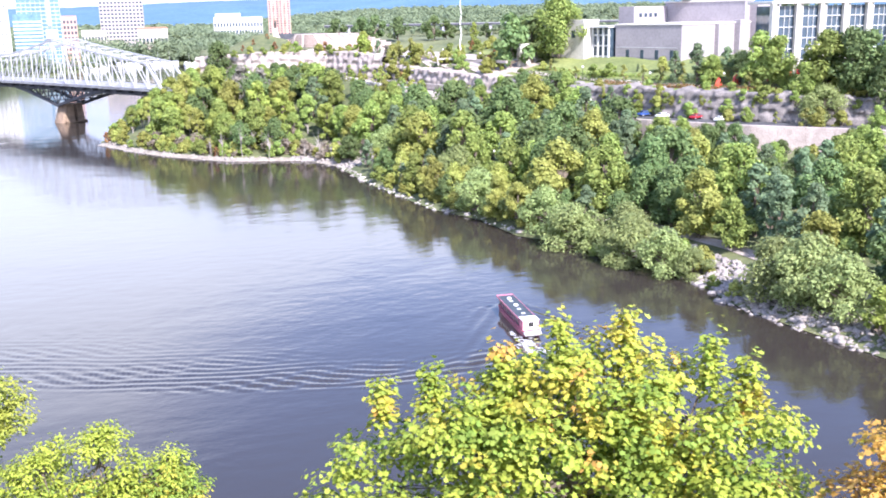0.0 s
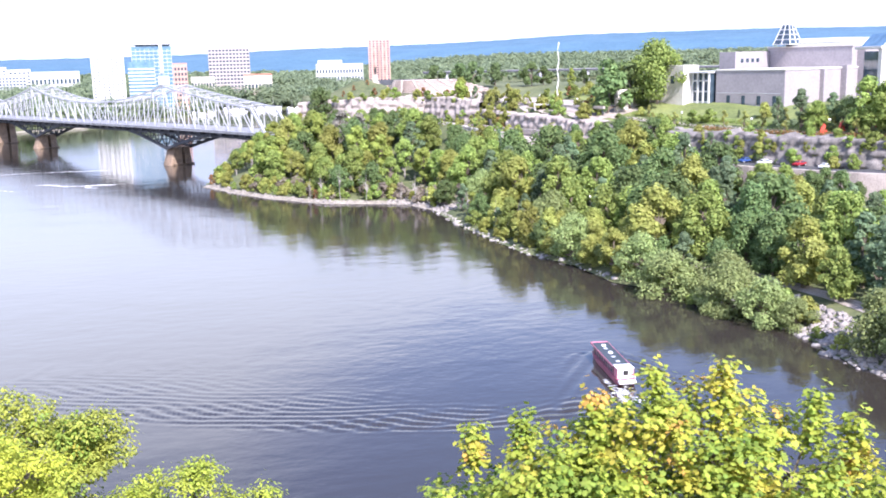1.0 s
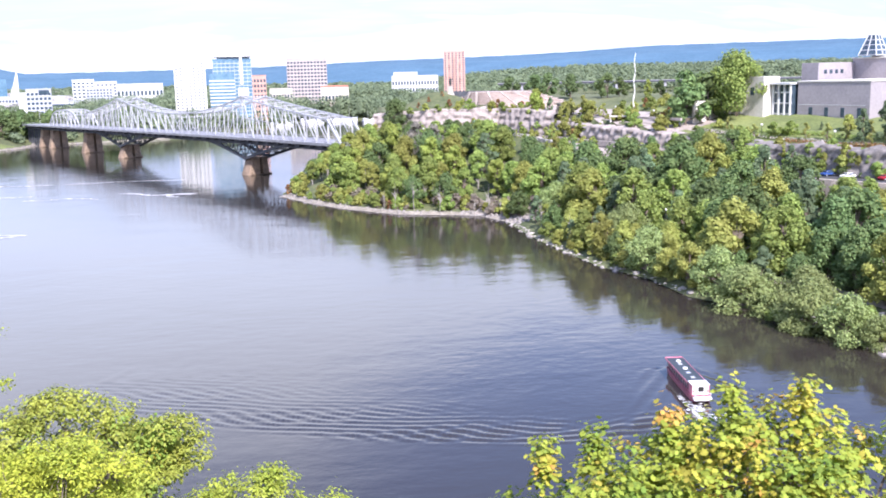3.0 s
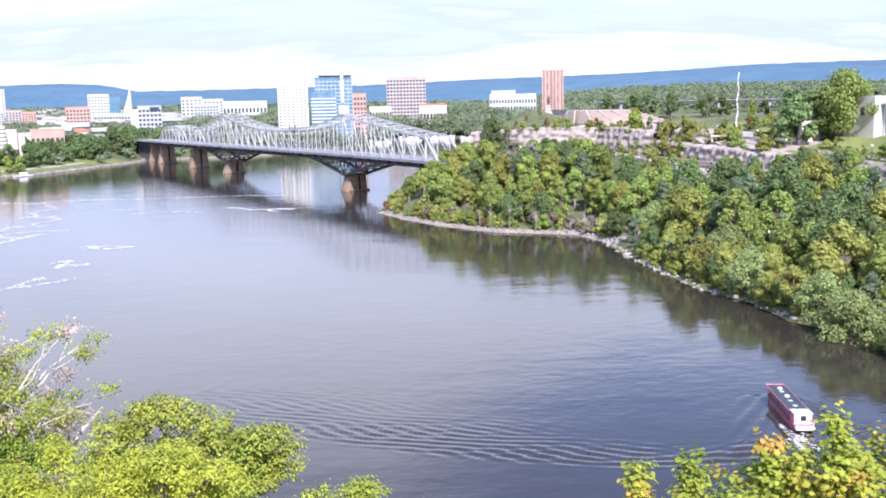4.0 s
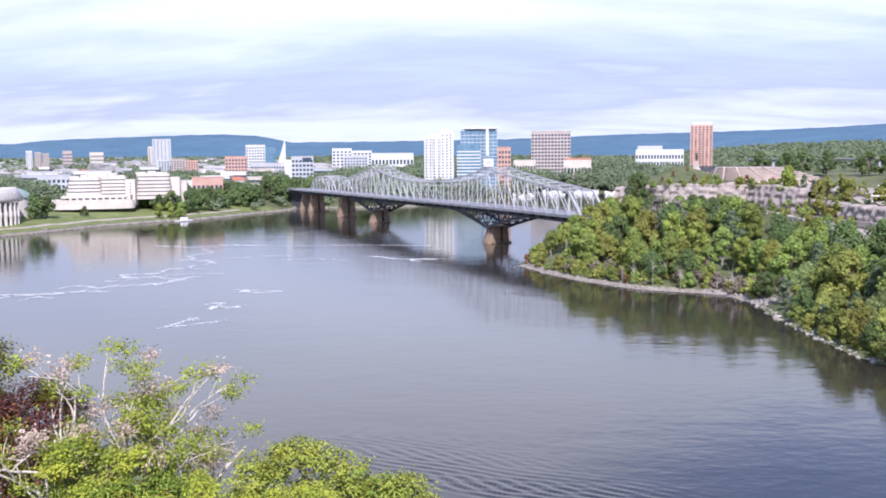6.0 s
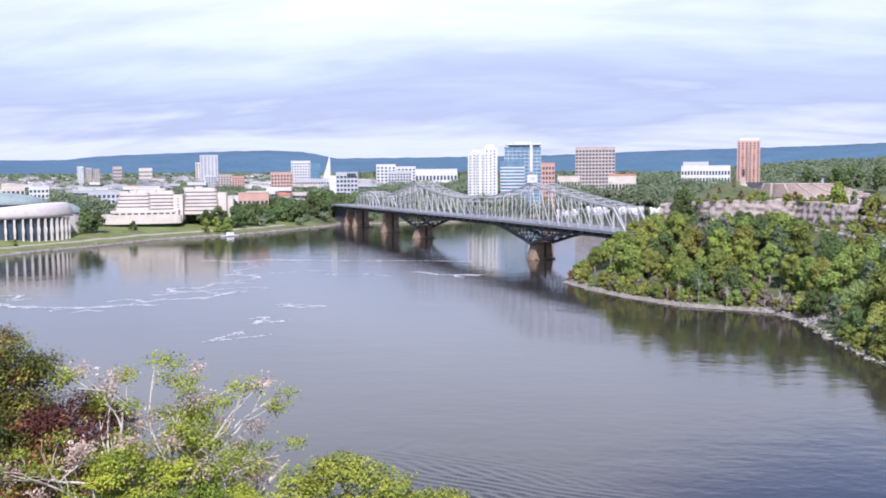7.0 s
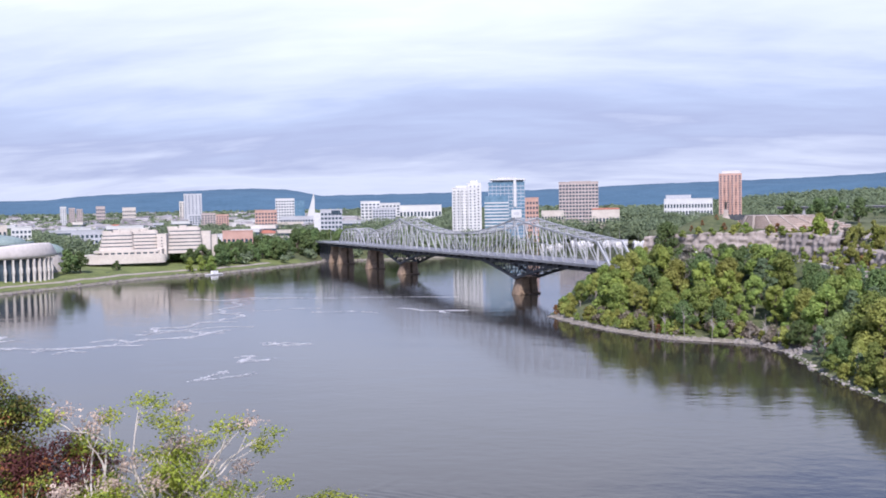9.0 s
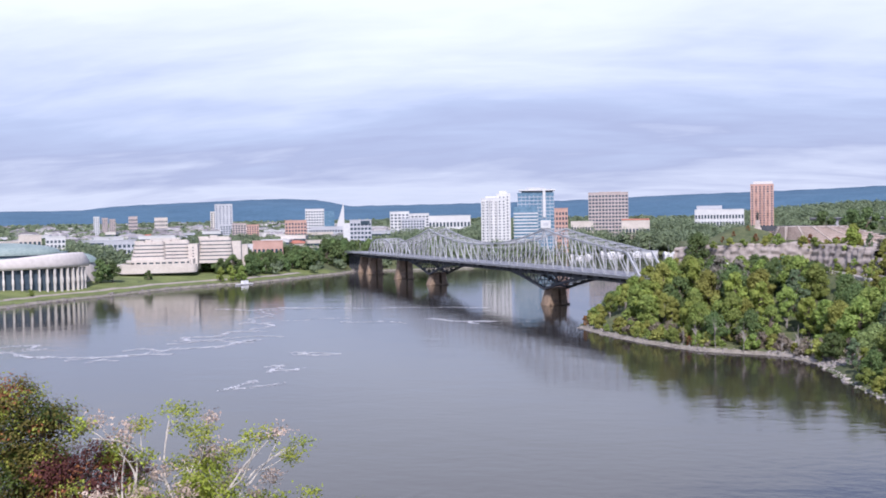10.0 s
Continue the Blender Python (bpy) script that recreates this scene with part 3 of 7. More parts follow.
def tour_boat():
    boat = thing("tour_boat", (*BOAT_AT, 0.05), BOAT_TURN, "long pink-red tour boat with a dark roof and white stern", "boat")
    half = [(1.0, 9.8), (2.0, 8.2), (2.35, 5.0), (2.4, -8.0), (2.2, -9.2)]
    outline = [(x, y) for x, y in half] + [(-x, y) for x, y in half[::-1]]
    bm = bmesh.new()
    rings = [[bm.verts.new((x * f, y * g, z)) for x, y in outline] for z, f, g in ((-0.6, 0.75, 0.95), (0.0, 0.92, 0.985), (0.75, 1.0, 1.0), (1.15, 1.03, 1.01))]
    n = len(outline)
    for a, b in zip(rings, rings[1:]):
        for k in range(n):
            bm.faces.new((a[k], b[k], b[(k + 1) % n], a[(k + 1) % n]))
    bm.faces.new(rings[-1]); bm.faces.new(rings[0][::-1])
    bmesh.ops.recalc_face_normals(bm, faces=bm.faces[:])
    part("hull", bm, HULL, boat, "dark wine-red hull")
    part("cabin", one_box((-1.95, -6.6, 1.1), (1.95, 8.0, 2.6), bevel=0.1), BLACK_ROOF, boat)
    part("roof", one_box((-2.2, -6.4, 2.62), (2.2, 8.9, 2.82), bevel=0.07), BLACK_ROOF, boat, "dark flat roof")
    part("roof_rim", one_box((-2.25, 8.7, 2.55), (2.25, 9.15, 2.9), bevel=0.06), PINK_PAINT, boat)
    for x in (-2.27, 2.17):
        part("roof_edge", one_box((x, -6.4, 2.55), (x + 0.1, 8.9, 2.88)), PINK_PAINT, boat)
    for i in range(9):
        y = -5.8 + i * 1.55
        for x in (-2.0, 1.94):
            part("window", one_box((x, y, 1.45), (x + 0.06, y + 1.2, 2.35)), GLASS, boat)
        for x in (-2.16, 2.06):
            part("roof_post", one_box((x, y - 0.2, 1.1), (x + 0.1, y - 0.08, 2.6)), PINK_PAINT, boat)
    for y in (6.2, 1.6):
        bm = bmesh.new()
        bmesh.ops.create_cone(bm, cap_ends=True, segments=14, radius1=0.62, radius2=0.5, depth=0.22, matrix=Matrix.Translation((0.2, y, 2.95)))
        part("roof_vent", bm, WHITE_PAINT, boat, "white round roof vent")
    part("stern_house", one_box((-2.0, -8.6, 1.0), (2.0, -6.4, 2.95), bevel=0.15), WHITE_PAINT, boat, "white stern cabin")
    part("stern_roof", one_box((-2.15, -8.8, 2.96), (2.15, -6.2, 3.08), bevel=0.04), WHITE_PAINT, boat)
    # flat black panel on the closed cabin, in place of a shaded doorway
    part("stern_opening", one_box((-0.55, -8.66, 1.7), (0.75, -8.58, 2.6)), RUBBER, boat, "black panel for the shaded inside of the rear opening")
    part("stern_deck", one_box((-2.1, -10.3, 0.5), (2.1, -8.5, 1.05), bevel=0.1), WHITE_PAINT, boat, "white stern deck")
    part("rear_light", one_box((-1.75, -8.68, 1.6), (-1.45, -8.6, 2.0)), RED_PAINT, boat)
    part("rear_light", one_box((1.45, -8.68, 1.6), (1.75, -8.6, 2.0)), RED_PAINT, boat)
    for x in (-2.06, 1.96):
        part("stern_stripe", one_box((x, -8.72, 1.05), (x + 0.1, -6.5, 2.9)), PINK_PAINT, boat)
    for y in (4.0, -1.4, -4.2):
        part("roof_hatch", one_box((-0.5, y, 2.82), (0.5, y + 0.8, 2.95), bevel=0.03), GREY_CLAD, boat)
    for x in (-1.8, 0.0, 1.8):
        part("stern_rail_post", one_box((x - 0.04, -10.2, 1.05), (x + 0.04, -10.12, 1.9)), WHITE_PAINT, boat)
    part("stern_rail", one_box((-1.9, -10.2, 1.85), (1.9, -10.12, 1.93)), WHITE_PAINT, boat)
    boat.scale = (0.60, 0.80, 0.78)
    return boat


tour_boat()


def foam_streak(lines, size, seed, label):
    """Thin ragged foam scraps strung along wandering lines (x, y, x, y, width, count) on the water."""
    rng = random.Random(seed)
    bm = bmesh.new()
    for x0, y0, x1, y1, wide, count in lines:
        ph, amp = rng.uniform(0, 6), wide * 2.8
        for _ in range(int(count * 2.4)):
            f = rng.random()
            off = amp * math.sin(ph + f * 7) + rng.gauss(0, 1) * wide * 0.9 * (0.3 + abs(math.sin(ph * 2 + f * 11)))
            ln = math.hypot(x1 - x0, y1 - y0) + 1e-6
            cx, cy = x0 + (x1 - x0) * f - (y1 - y0) / ln * off, y0 + (y1 - y0) * f + (x1 - x0) / ln * off
            s = 0.7 * size * rng.uniform(0.12, 1.0) ** 1.8
            turn = math.atan2(y1 - y0, x1 - x0) + 0.5 * math.cos(ph + f * 7) + rng.gauss(0, 0.25)
            n = rng.randint(6, 9)
            ring = []
            for k in range(n):
                b = 6.283 * k / n
                rr = s * rng.uniform(0.3, 1.2)
                px_, py_ = math.cos(b) * rr * 2.2, math.sin(b) * rr * 0.55
                ring.append(bm.verts.new((cx + px_ * math.cos(turn) - py_ * math.sin(turn), cy + px_ * math.sin(turn) + py_ * math.cos(turn), 0.03 + rng.random() * 0.03)))
            bm.faces.new(ring)
    return tagged(mesh_object("foam_streak", bm, FOAM), label, "foam", kind="stuff")

# ---- buildings ----
WINDOW_DATA = {}


def window_mesh(w, h, mat):
    key = (round(w, 2), round(h, 2), mat.name)
    if key not in WINDOW_DATA:
        bm = one_box((-w / 2, -0.05, 0), (w / 2, 0.12, h))
        data = bpy.data.meshes.new("window")
        bm.to_mesh(data); bm.free()
        data.materials.append(mat)
        WINDOW_DATA[key] = data
    return WINDOW_DATA[key]


def facade(parent, x0, x1, y, z0, floor, floors, bays, fill=0.6, tall=0.55, mat=None, side=False, name="window"):
    """Rows of windows on a front (or a side) wall of a building's own space."""
    bay = (x1 - x0) / bays
    data = window_mesh(bay * fill, floor * tall, mat or GLASS)
    for f in range(floors):
        for b in range(bays):
            ob = new(name, data)
            ob.parent = parent
            c = x0 + (b + 0.5) * bay
            ob.matrix_basis = pose(y, c, z0 + f * floor + floor * 0.25, 0, 0, 90 if y > 0 else -90) if side else pose(c, y, z0 + f * floor + floor * 0.25)


def building(name, x, y, w, d, top, turn, mat, label, floors, bays, side_bays=3, roof=ROOF_GREY, glass=None, fill=0.6, tall=0.55, base=None, category="building", band=False):
    """A block whose front looks along its own -y; turn 0 fronts the river view."""
    z0 = gz(x, y) - 0.5 if base is None else base
    b = thing(name, (x, y, z0), turn, label, category)
    h = top - z0
    part("wall", one_box((-w / 2, -d / 2, 0), (w / 2, d / 2, h)), mat, b)
    part("roof", one_box((-w / 2 - 0.3, -d / 2 - 0.3, h), (w / 2 + 0.3, d / 2 + 0.3, h + 0.7)), mat, b)
    floor = h / (floors + 0.6)
    if band:
        for f in range(floors):
            z = f * floor + floor * 0.5
            part("window_band", one_box((-w / 2 - 0.06, -d / 2 - 0.08, z), (w / 2 + 0.06, d / 2 + 0.08, z + floor * tall)), glass or GLASS, b)
    else:
        facade(b, -w / 2, w / 2, -d / 2, 0.4, floor, floors, bays, fill, tall, glass)
        if side_bays:
            facade(b, -d / 2, d / 2, -w / 2, 0.4, floor, floors, side_bays, fill, tall, glass, True)
    return b


# far towers and blocks across the river
white_tower = building("apartment_tower", -75, 945, 24, 22, 61.5, 4, WHITE, "white apartment tower with rows of balconies", 19, 6, 4, fill=0.36, tall=0.45)
zt = gz(-75, 945) - 0.5
part("taller_wing", one_box((3, -9.4, 0), (16.5, 10.5, 66.5 - zt)), WHITE, white_tower)
for f in range(19):
    for c in (-9.4, -3.2, 2.9):
        part("balcony", one_box((c - 1.5, -12.2, 3.0 + f * 2.72), (c + 1.5, -11.0, 3.9 + f * 2.72)), WHITE, white_tower)
    for c in (6.2, 10.0, 13.6):
        part("wing_window", one_box((c - 0.7, -9.5, 3.4 + f * 2.9), (c + 0.7, -9.3, 4.7 + f * 2.9)), GLASS, white_tower)
part("penthouse", one_box((-8, -6, 61 - zt), (3, 6, 64 - zt)), WHITE, white_tower)
part("lift_house", one_box((6, -5, 66 - zt), (13, 6, 69 - zt)), WHITE, white_tower)
zg = gz(-35, 975) - 0.5
glass_tower = building("office_tower", -35, 975, 36, 26, 66.5, 3, BLUE_GLASS, "blue glass office tower with white floor bands", 17, 8, 0, glass=GREY_CLAD, tall=0.16, band=True)
for k in range(10):
    part("mullion", one_box((-18 + k * 4 - 0.15, -13.3, 0), (-18 + k * 4 + 0.15, -13.0, 65 - zg)), GREY_CLAD, glass_tower)
part("corner_fin", one_box((7.0, -14.2, 38), (9.6, -13.2, 71 - zg)), WHITE, glass_tower)
part("top_storey", one_box((-14, -11, 66 - zg), (17, 11, 69 - zg)), GLASS, glass_tower)
part("roof_slab", one_box((-16.5, -13.8, 69 - zg), (19, 13, 70.4 - zg), bevel=0.2), WHITE, glass_tower)
part("roof_box", one_box((-9, -7, 70.4 - zg), (9, 7, 72.4 - zg)), GREY_CLAD, glass_tower)
sign = part("sign_panel", one_box((4.5, -14.4, 27), (14.5, -13.4, 35)), WHITE, glass_tower, "white sign panel with a dark mark")
part("sign_mark", one_box((7.2, -14.6, 29.6), (12.2, -14.38, 32.6)), GREY_CLAD, sign)
part("low_wing", one_box((-22, -18, 0), (1.5, -13.4, 53.5 - zg)), BLUE_GLASS, glass_tower)
for f in range(13):
    part("wing_band", one_box((-22.1, -18.2, 3 + f * 3.2), (1.6, -17.9, 4.2 + f * 3.2)), WHITE, glass_tower)

building("apartment_block", -11, 1010, 16, 16, 51, 0, BRICK, "brick and white apartment block", 9, 5, 3, fill=0.6)
brown = building("office_block", 48, 1262, 50, 30, 71.5, -2, BROWN_CLAD, "brown concrete office block with close window rows", 13, 12, 4, fill=0.7)
part("roof_box", one_box((-12, -8, 57), (16, 8, 61)), BROWN_CLAD, brown)
red_tower = building("brick_tower", 321, 1690, 37, 28, 89, -11, BRICK, "tall red brick apartment tower with a white top", 20, 6, 3, fill=0.5)
part("white_top", one_box((-14, -10, 89.7 - gz(321, 1690)), (17, 10, 95 - gz(321, 1690))), WHITE, red_tower)
for c in (-9.0, 0.0, 9.5):
    for f in range(19):
        part("balcony", one_box((c - 1.8, -15.2, 5.0 + f * 3.4), (c + 1.8, -13.9, 6.2 + f * 3.4)), BRICK, red_tower)
building("long_white_block", 237, 1600, 76, 22, 48, -8, WHITE, "long low white institutional block", 3, 16, 3)
building("roof_plant_block", 225, 1625, 40, 18, 54, -8, GREY_CLAD, "grey plant block on a long roof", 3, 9, 2)
building("low_white_house", 13, 1150, 26, 14, 36, 0, CREAM, "low white building with a pale roof", 3, 8, 3)
building("red_roofed_hall", 75, 1150, 32, 16, 36, -3, CREAM, "cream hall under a red roof", 2, 8, 2)
part("red_roof", one_box((-16.4, -8.4, 36 - gz(75, 1150) + 0.5), (16.4, 8.4, 39 - gz(75, 1150)), bevel=1.2), ROOF_RED, bpy.data.objects["red_roofed_hall"])
building("grey_tower", -597, 1610, 30, 26, 72, 21, GREY_CLAD, "plain grey concrete tower with small windows", 16, 5, 3, fill=0.35, tall=0.4)
building("pale_tower", -622, 1640, 20, 20, 59.5, 21, PALE_STONE, "pale tower behind the grey one", 12, 4, 3)
building("grey_office", -452, 1225, 14, 18, 39, 20, GREY_CLAD, "grey mid-rise office with window rows", 7, 4, 3)
building("purple_office", -437, 1235, 18, 18, 40, 20, BROWN_CLAD, "purple-brown mid-rise office with window rows", 7, 5, 3)
building("brick_office", -420, 1240, 16, 18, 38, 19, BRICK, "red brick mid-rise office with window rows", 7, 5, 3)
building("brick_block", -323, 1110, 25, 18, 43, 16, BRICK, "square red brick block with window rows", 6, 7, 4)
wb = building("white_blue_tower", -328, 1215, 24, 20, 57, 14, WHITE, "white office tower with a blue glass side", 11, 7, 4)
part("glass_side", one_box((12, -9.5, 0), (25, 9.5, 55 - gz(-328, 1215))), BLUE_GLASS, wb)
building("podium", -300, 1165, 40, 20, 34.5, 14, GREY_CLAD, "low grey podium with a flat roof", 3, 12, 3)


def white_sail():
    b = thing("white_sail_tower", (-308, 1268, gz(-308, 1268)), 14, "white curved sail-shaped tower of smooth concrete", "tower")
    outline = [(-7, 0), (6, 0), (6, 40), (5.0, 49), (3.6, 43), (1.0, 34), (-3, 22), (-6, 8)]
    bm = bmesh.new()
    front = [bm.verts.new((x, -4, z)) for x, z in outline]
    back = [bm.verts.new((x, 4, z)) for x, z in outline]
    bm.faces.new(front); bm.faces.new(back[::-1])
    for i in range(8):
        j = (i + 1) % 8
        bm.faces.new((front[j], front[i], back[i], back[j]))
    bmesh.ops.recalc_face_normals(bm, faces=bm.faces[:])
    part("sail", bm, WHITE, b)
    part("foot_block", one_box((-12, -6, 0), (10, 6, 16)), WHITE, b)


white_sail()
mod = building("modern_block", -196, 890, 20, 18, 43, 11, GREY_CLAD, "modern white and grey glazed block", 8, 6, 3, fill=0.7)
part("white_slab", one_box((-16, -9.3, 0), (-10, 9, 41 - gz(-196, 890))), WHITE, mod)
part("dark_top", one_box((0, -9.2, 39 - gz(-196, 890)), (8.5, -8.9, 43 - gz(-196, 890))), GLASS, mod)
building("white_block", -196, 1098, 22, 18, 51, 10, WHITE, "white apartment block with balconies", 9, 5, 3)
building("grey_block", -178, 1085, 26, 18, 43, 10, GREY_CLAD, "grey apartment block with many windows", 8, 8, 3)
building("stepped_block", -180, 1120, 30, 18, 48.5, 9, WHITE, "white stepped apartment block", 9, 7, 3)
building("long_white_hall", -168, 1300, 66, 20, 45.5, 7, WHITE, "white low hall with a flat roof", 2, 14, 3)
for i, (dx, top) in enumerate(((0, 53), (11, 51), (21, 49))):
    building("slab_tower", -738 + dx, 1430 + dx * 0.5, 9, 12, top, 27, WHITE if i == 0 else BROWN_CLAD, "small apartment tower in a row of three", 12, 3, 3, fill=0.5)
building("hill_block", -771, 1745, 24, 16, 51, 24, CREAM, "beige block on the wooded hillside", 4, 7, 2)
building("dark_hill_block", -815, 1720, 16, 14, 54, 25, BROWN_CLAD, "dark brown block on the wooded hillside", 5, 5, 2)
building("white_flats", -419, 742, 15, 12, 34, 29, WHITE, "white flats with dark windows", 4, 5, 3)
building("beige_hall", -461, 775, 18, 12, 35, 31, CREAM, "low beige stone hall with flat roof", 2, 5, 2)
building("long_grey_block", -392, 800, 26, 12, 29, 27, GREY_CLAD, "low grey block with a flat roof", 2, 7, 2)
building("red_low_hall", -246, 763, 24, 12, 27.5, 18, BRICK, "low red brick hall by the trees", 2, 7, 2)
building("white_annex", -262, 757, 10, 10, 25, 18, WHITE, "white annex of the low hall", 2, 3, 2)


rng = random.Random(41)
for k in range(34):
    az, d = rng.uniform(-33, -9.5), rng.uniform(930, 1500)
    x, y = d * math.sin(radians(az)), d * math.cos(radians(az))
    g_ = gz(x, y)
    if g_ < 8:
        continue
    mat, tone = rng.choice(((WHITE, "white"), (WHITE, "white"), (CREAM, "cream"), (GREY_CLAD, "grey"), (PALE_STONE, "pale")))
    building("low_block", x, y, rng.uniform(14, 40), rng.uniform(10, 16), g_ + rng.uniform(6, 13), -az + rng.uniform(-20, 20), mat, f"low {tone} flat-roofed block in the far town", 2, 6, 2, fill=0.5, band=True)


# the terraced museum wing
def terraced_wing():
    w = thing("museum_wing", (-286, 668, 11.6), 23, "cream stone museum wing with curved stepped terraces", "museum")
    base = 6.0

    def curved(name, cx, cy, rx, ry, z0, z1, mat, bulge=1.0, n=28):
        outline = []
        for k in range(n):
            a = 6.2832 * k / n
            c, s = math.cos(a), math.sin(a)
            outline.append((cx + rx * math.copysign(abs(c) ** (0.55 * bulge), c), cy + ry * math.copysign(abs(s) ** (0.55 * bulge), s)))
        part(name, prism(outline, z0, z1), mat, w)

    # the low prow with its window strip, then long curved terraces that step back, each over a dark glazed strip
    curved("base_wall", -12, -6, 25, 10, -4, 5.4, CREAM, 0.7)
    part("prow_wall", prism([(-46, -6), (-34, -13), (-22, -15), (-22, 2), (-40, 4)], -4, 4.6), CREAM, w)
    curved("base_window_strip", -9, -5.6, 20.5, 9.2, 5.4, 7.0, GLASS, 0.7)
    for k in range(9):
        part("window_pier", one_box((-27 + k * 4.3, -15.0, 5.4), (-25.6 + k * 4.3, -13.4, 7.0)), CREAM, w)
    curved("base_roof", -10, -5.2, 23, 10, 7.0, 8.8, CREAM, 0.7)
    for name, cx, rx, cy, z, levels, heights in (("terrace", -17.5, 12.0, 2.0, 8.8, 4, (3.4, 2.5, 2.5, 2.7)), ("mid_terrace", 1.0, 11.0, 4.0, 7.4, 5, (2.2, 2.4, 2.4, 2.5, 2.5)), ("upper_terrace", 29.0, 13.5, 8.0, 4.0, 6, (3.0, 3.0, 2.6, 2.6, 2.8, 2.8))):
        for k in range(levels):
            back = 1.1 * k
            h = heights[k]
            curved(name, cx + 0.25 * k, cy + back, rx - 0.35 * k, 9.0, z, z + h, CREAM, 0.62)
            curved("window_strip", cx + 0.25 * k, cy + back + 1.0, rx - 0.8 - 0.35 * k, 8.6, z + h, z + h + 1.05, GLASS, 0.62)
            z += h + 1.05
        curved(name, cx + 0.8, cy + 1.1 * levels, rx - 1.6, 8.0, z, z + 2.6, CREAM, 0.62)
        for dx, wide, tall in ((-0.55, 0.30, 1.6), (0.0, 0.22, 2.6), (0.5, 0.34, 1.2)):
            curved("roof_block", cx + dx * rx, cy + 8.5, rx * wide, 4.5, z + 2.6, z + 2.6 + tall, CREAM, 0.7)
    part("ramp_wall", prism([(10, -5), (16.5, -6), (19, 8), (11, 9)], -2, 24.4), CREAM, w)
    for k in range(5):
        part("slot_window", one_box((13.0, -5.72, 8 + k * 3.0), (13.8, -5.3, 9.2 + k * 3.0)), GLASS, w)
    part("stair_wall", prism([(6, -12), (13, -13), (17, 3), (9, 4)], -4, 9.5), CREAM, w)
    curved("end_tower", 45, 13, 4.0, 6, -2, 26.0, CREAM, 0.7)
    curved("end_tower", 51, 16, 3.0, 5, -2, 22.0, CREAM, 0.7)
    part("round_wall", prism([(10 + 6 * math.cos(a * 0.3142), -10 + 5 * math.sin(a * 0.3142)) for a in range(20)], -4, 4), CREAM, w)
    w.scale = (1.0, 1.0, 0.70)
    return w


terraced_wing()


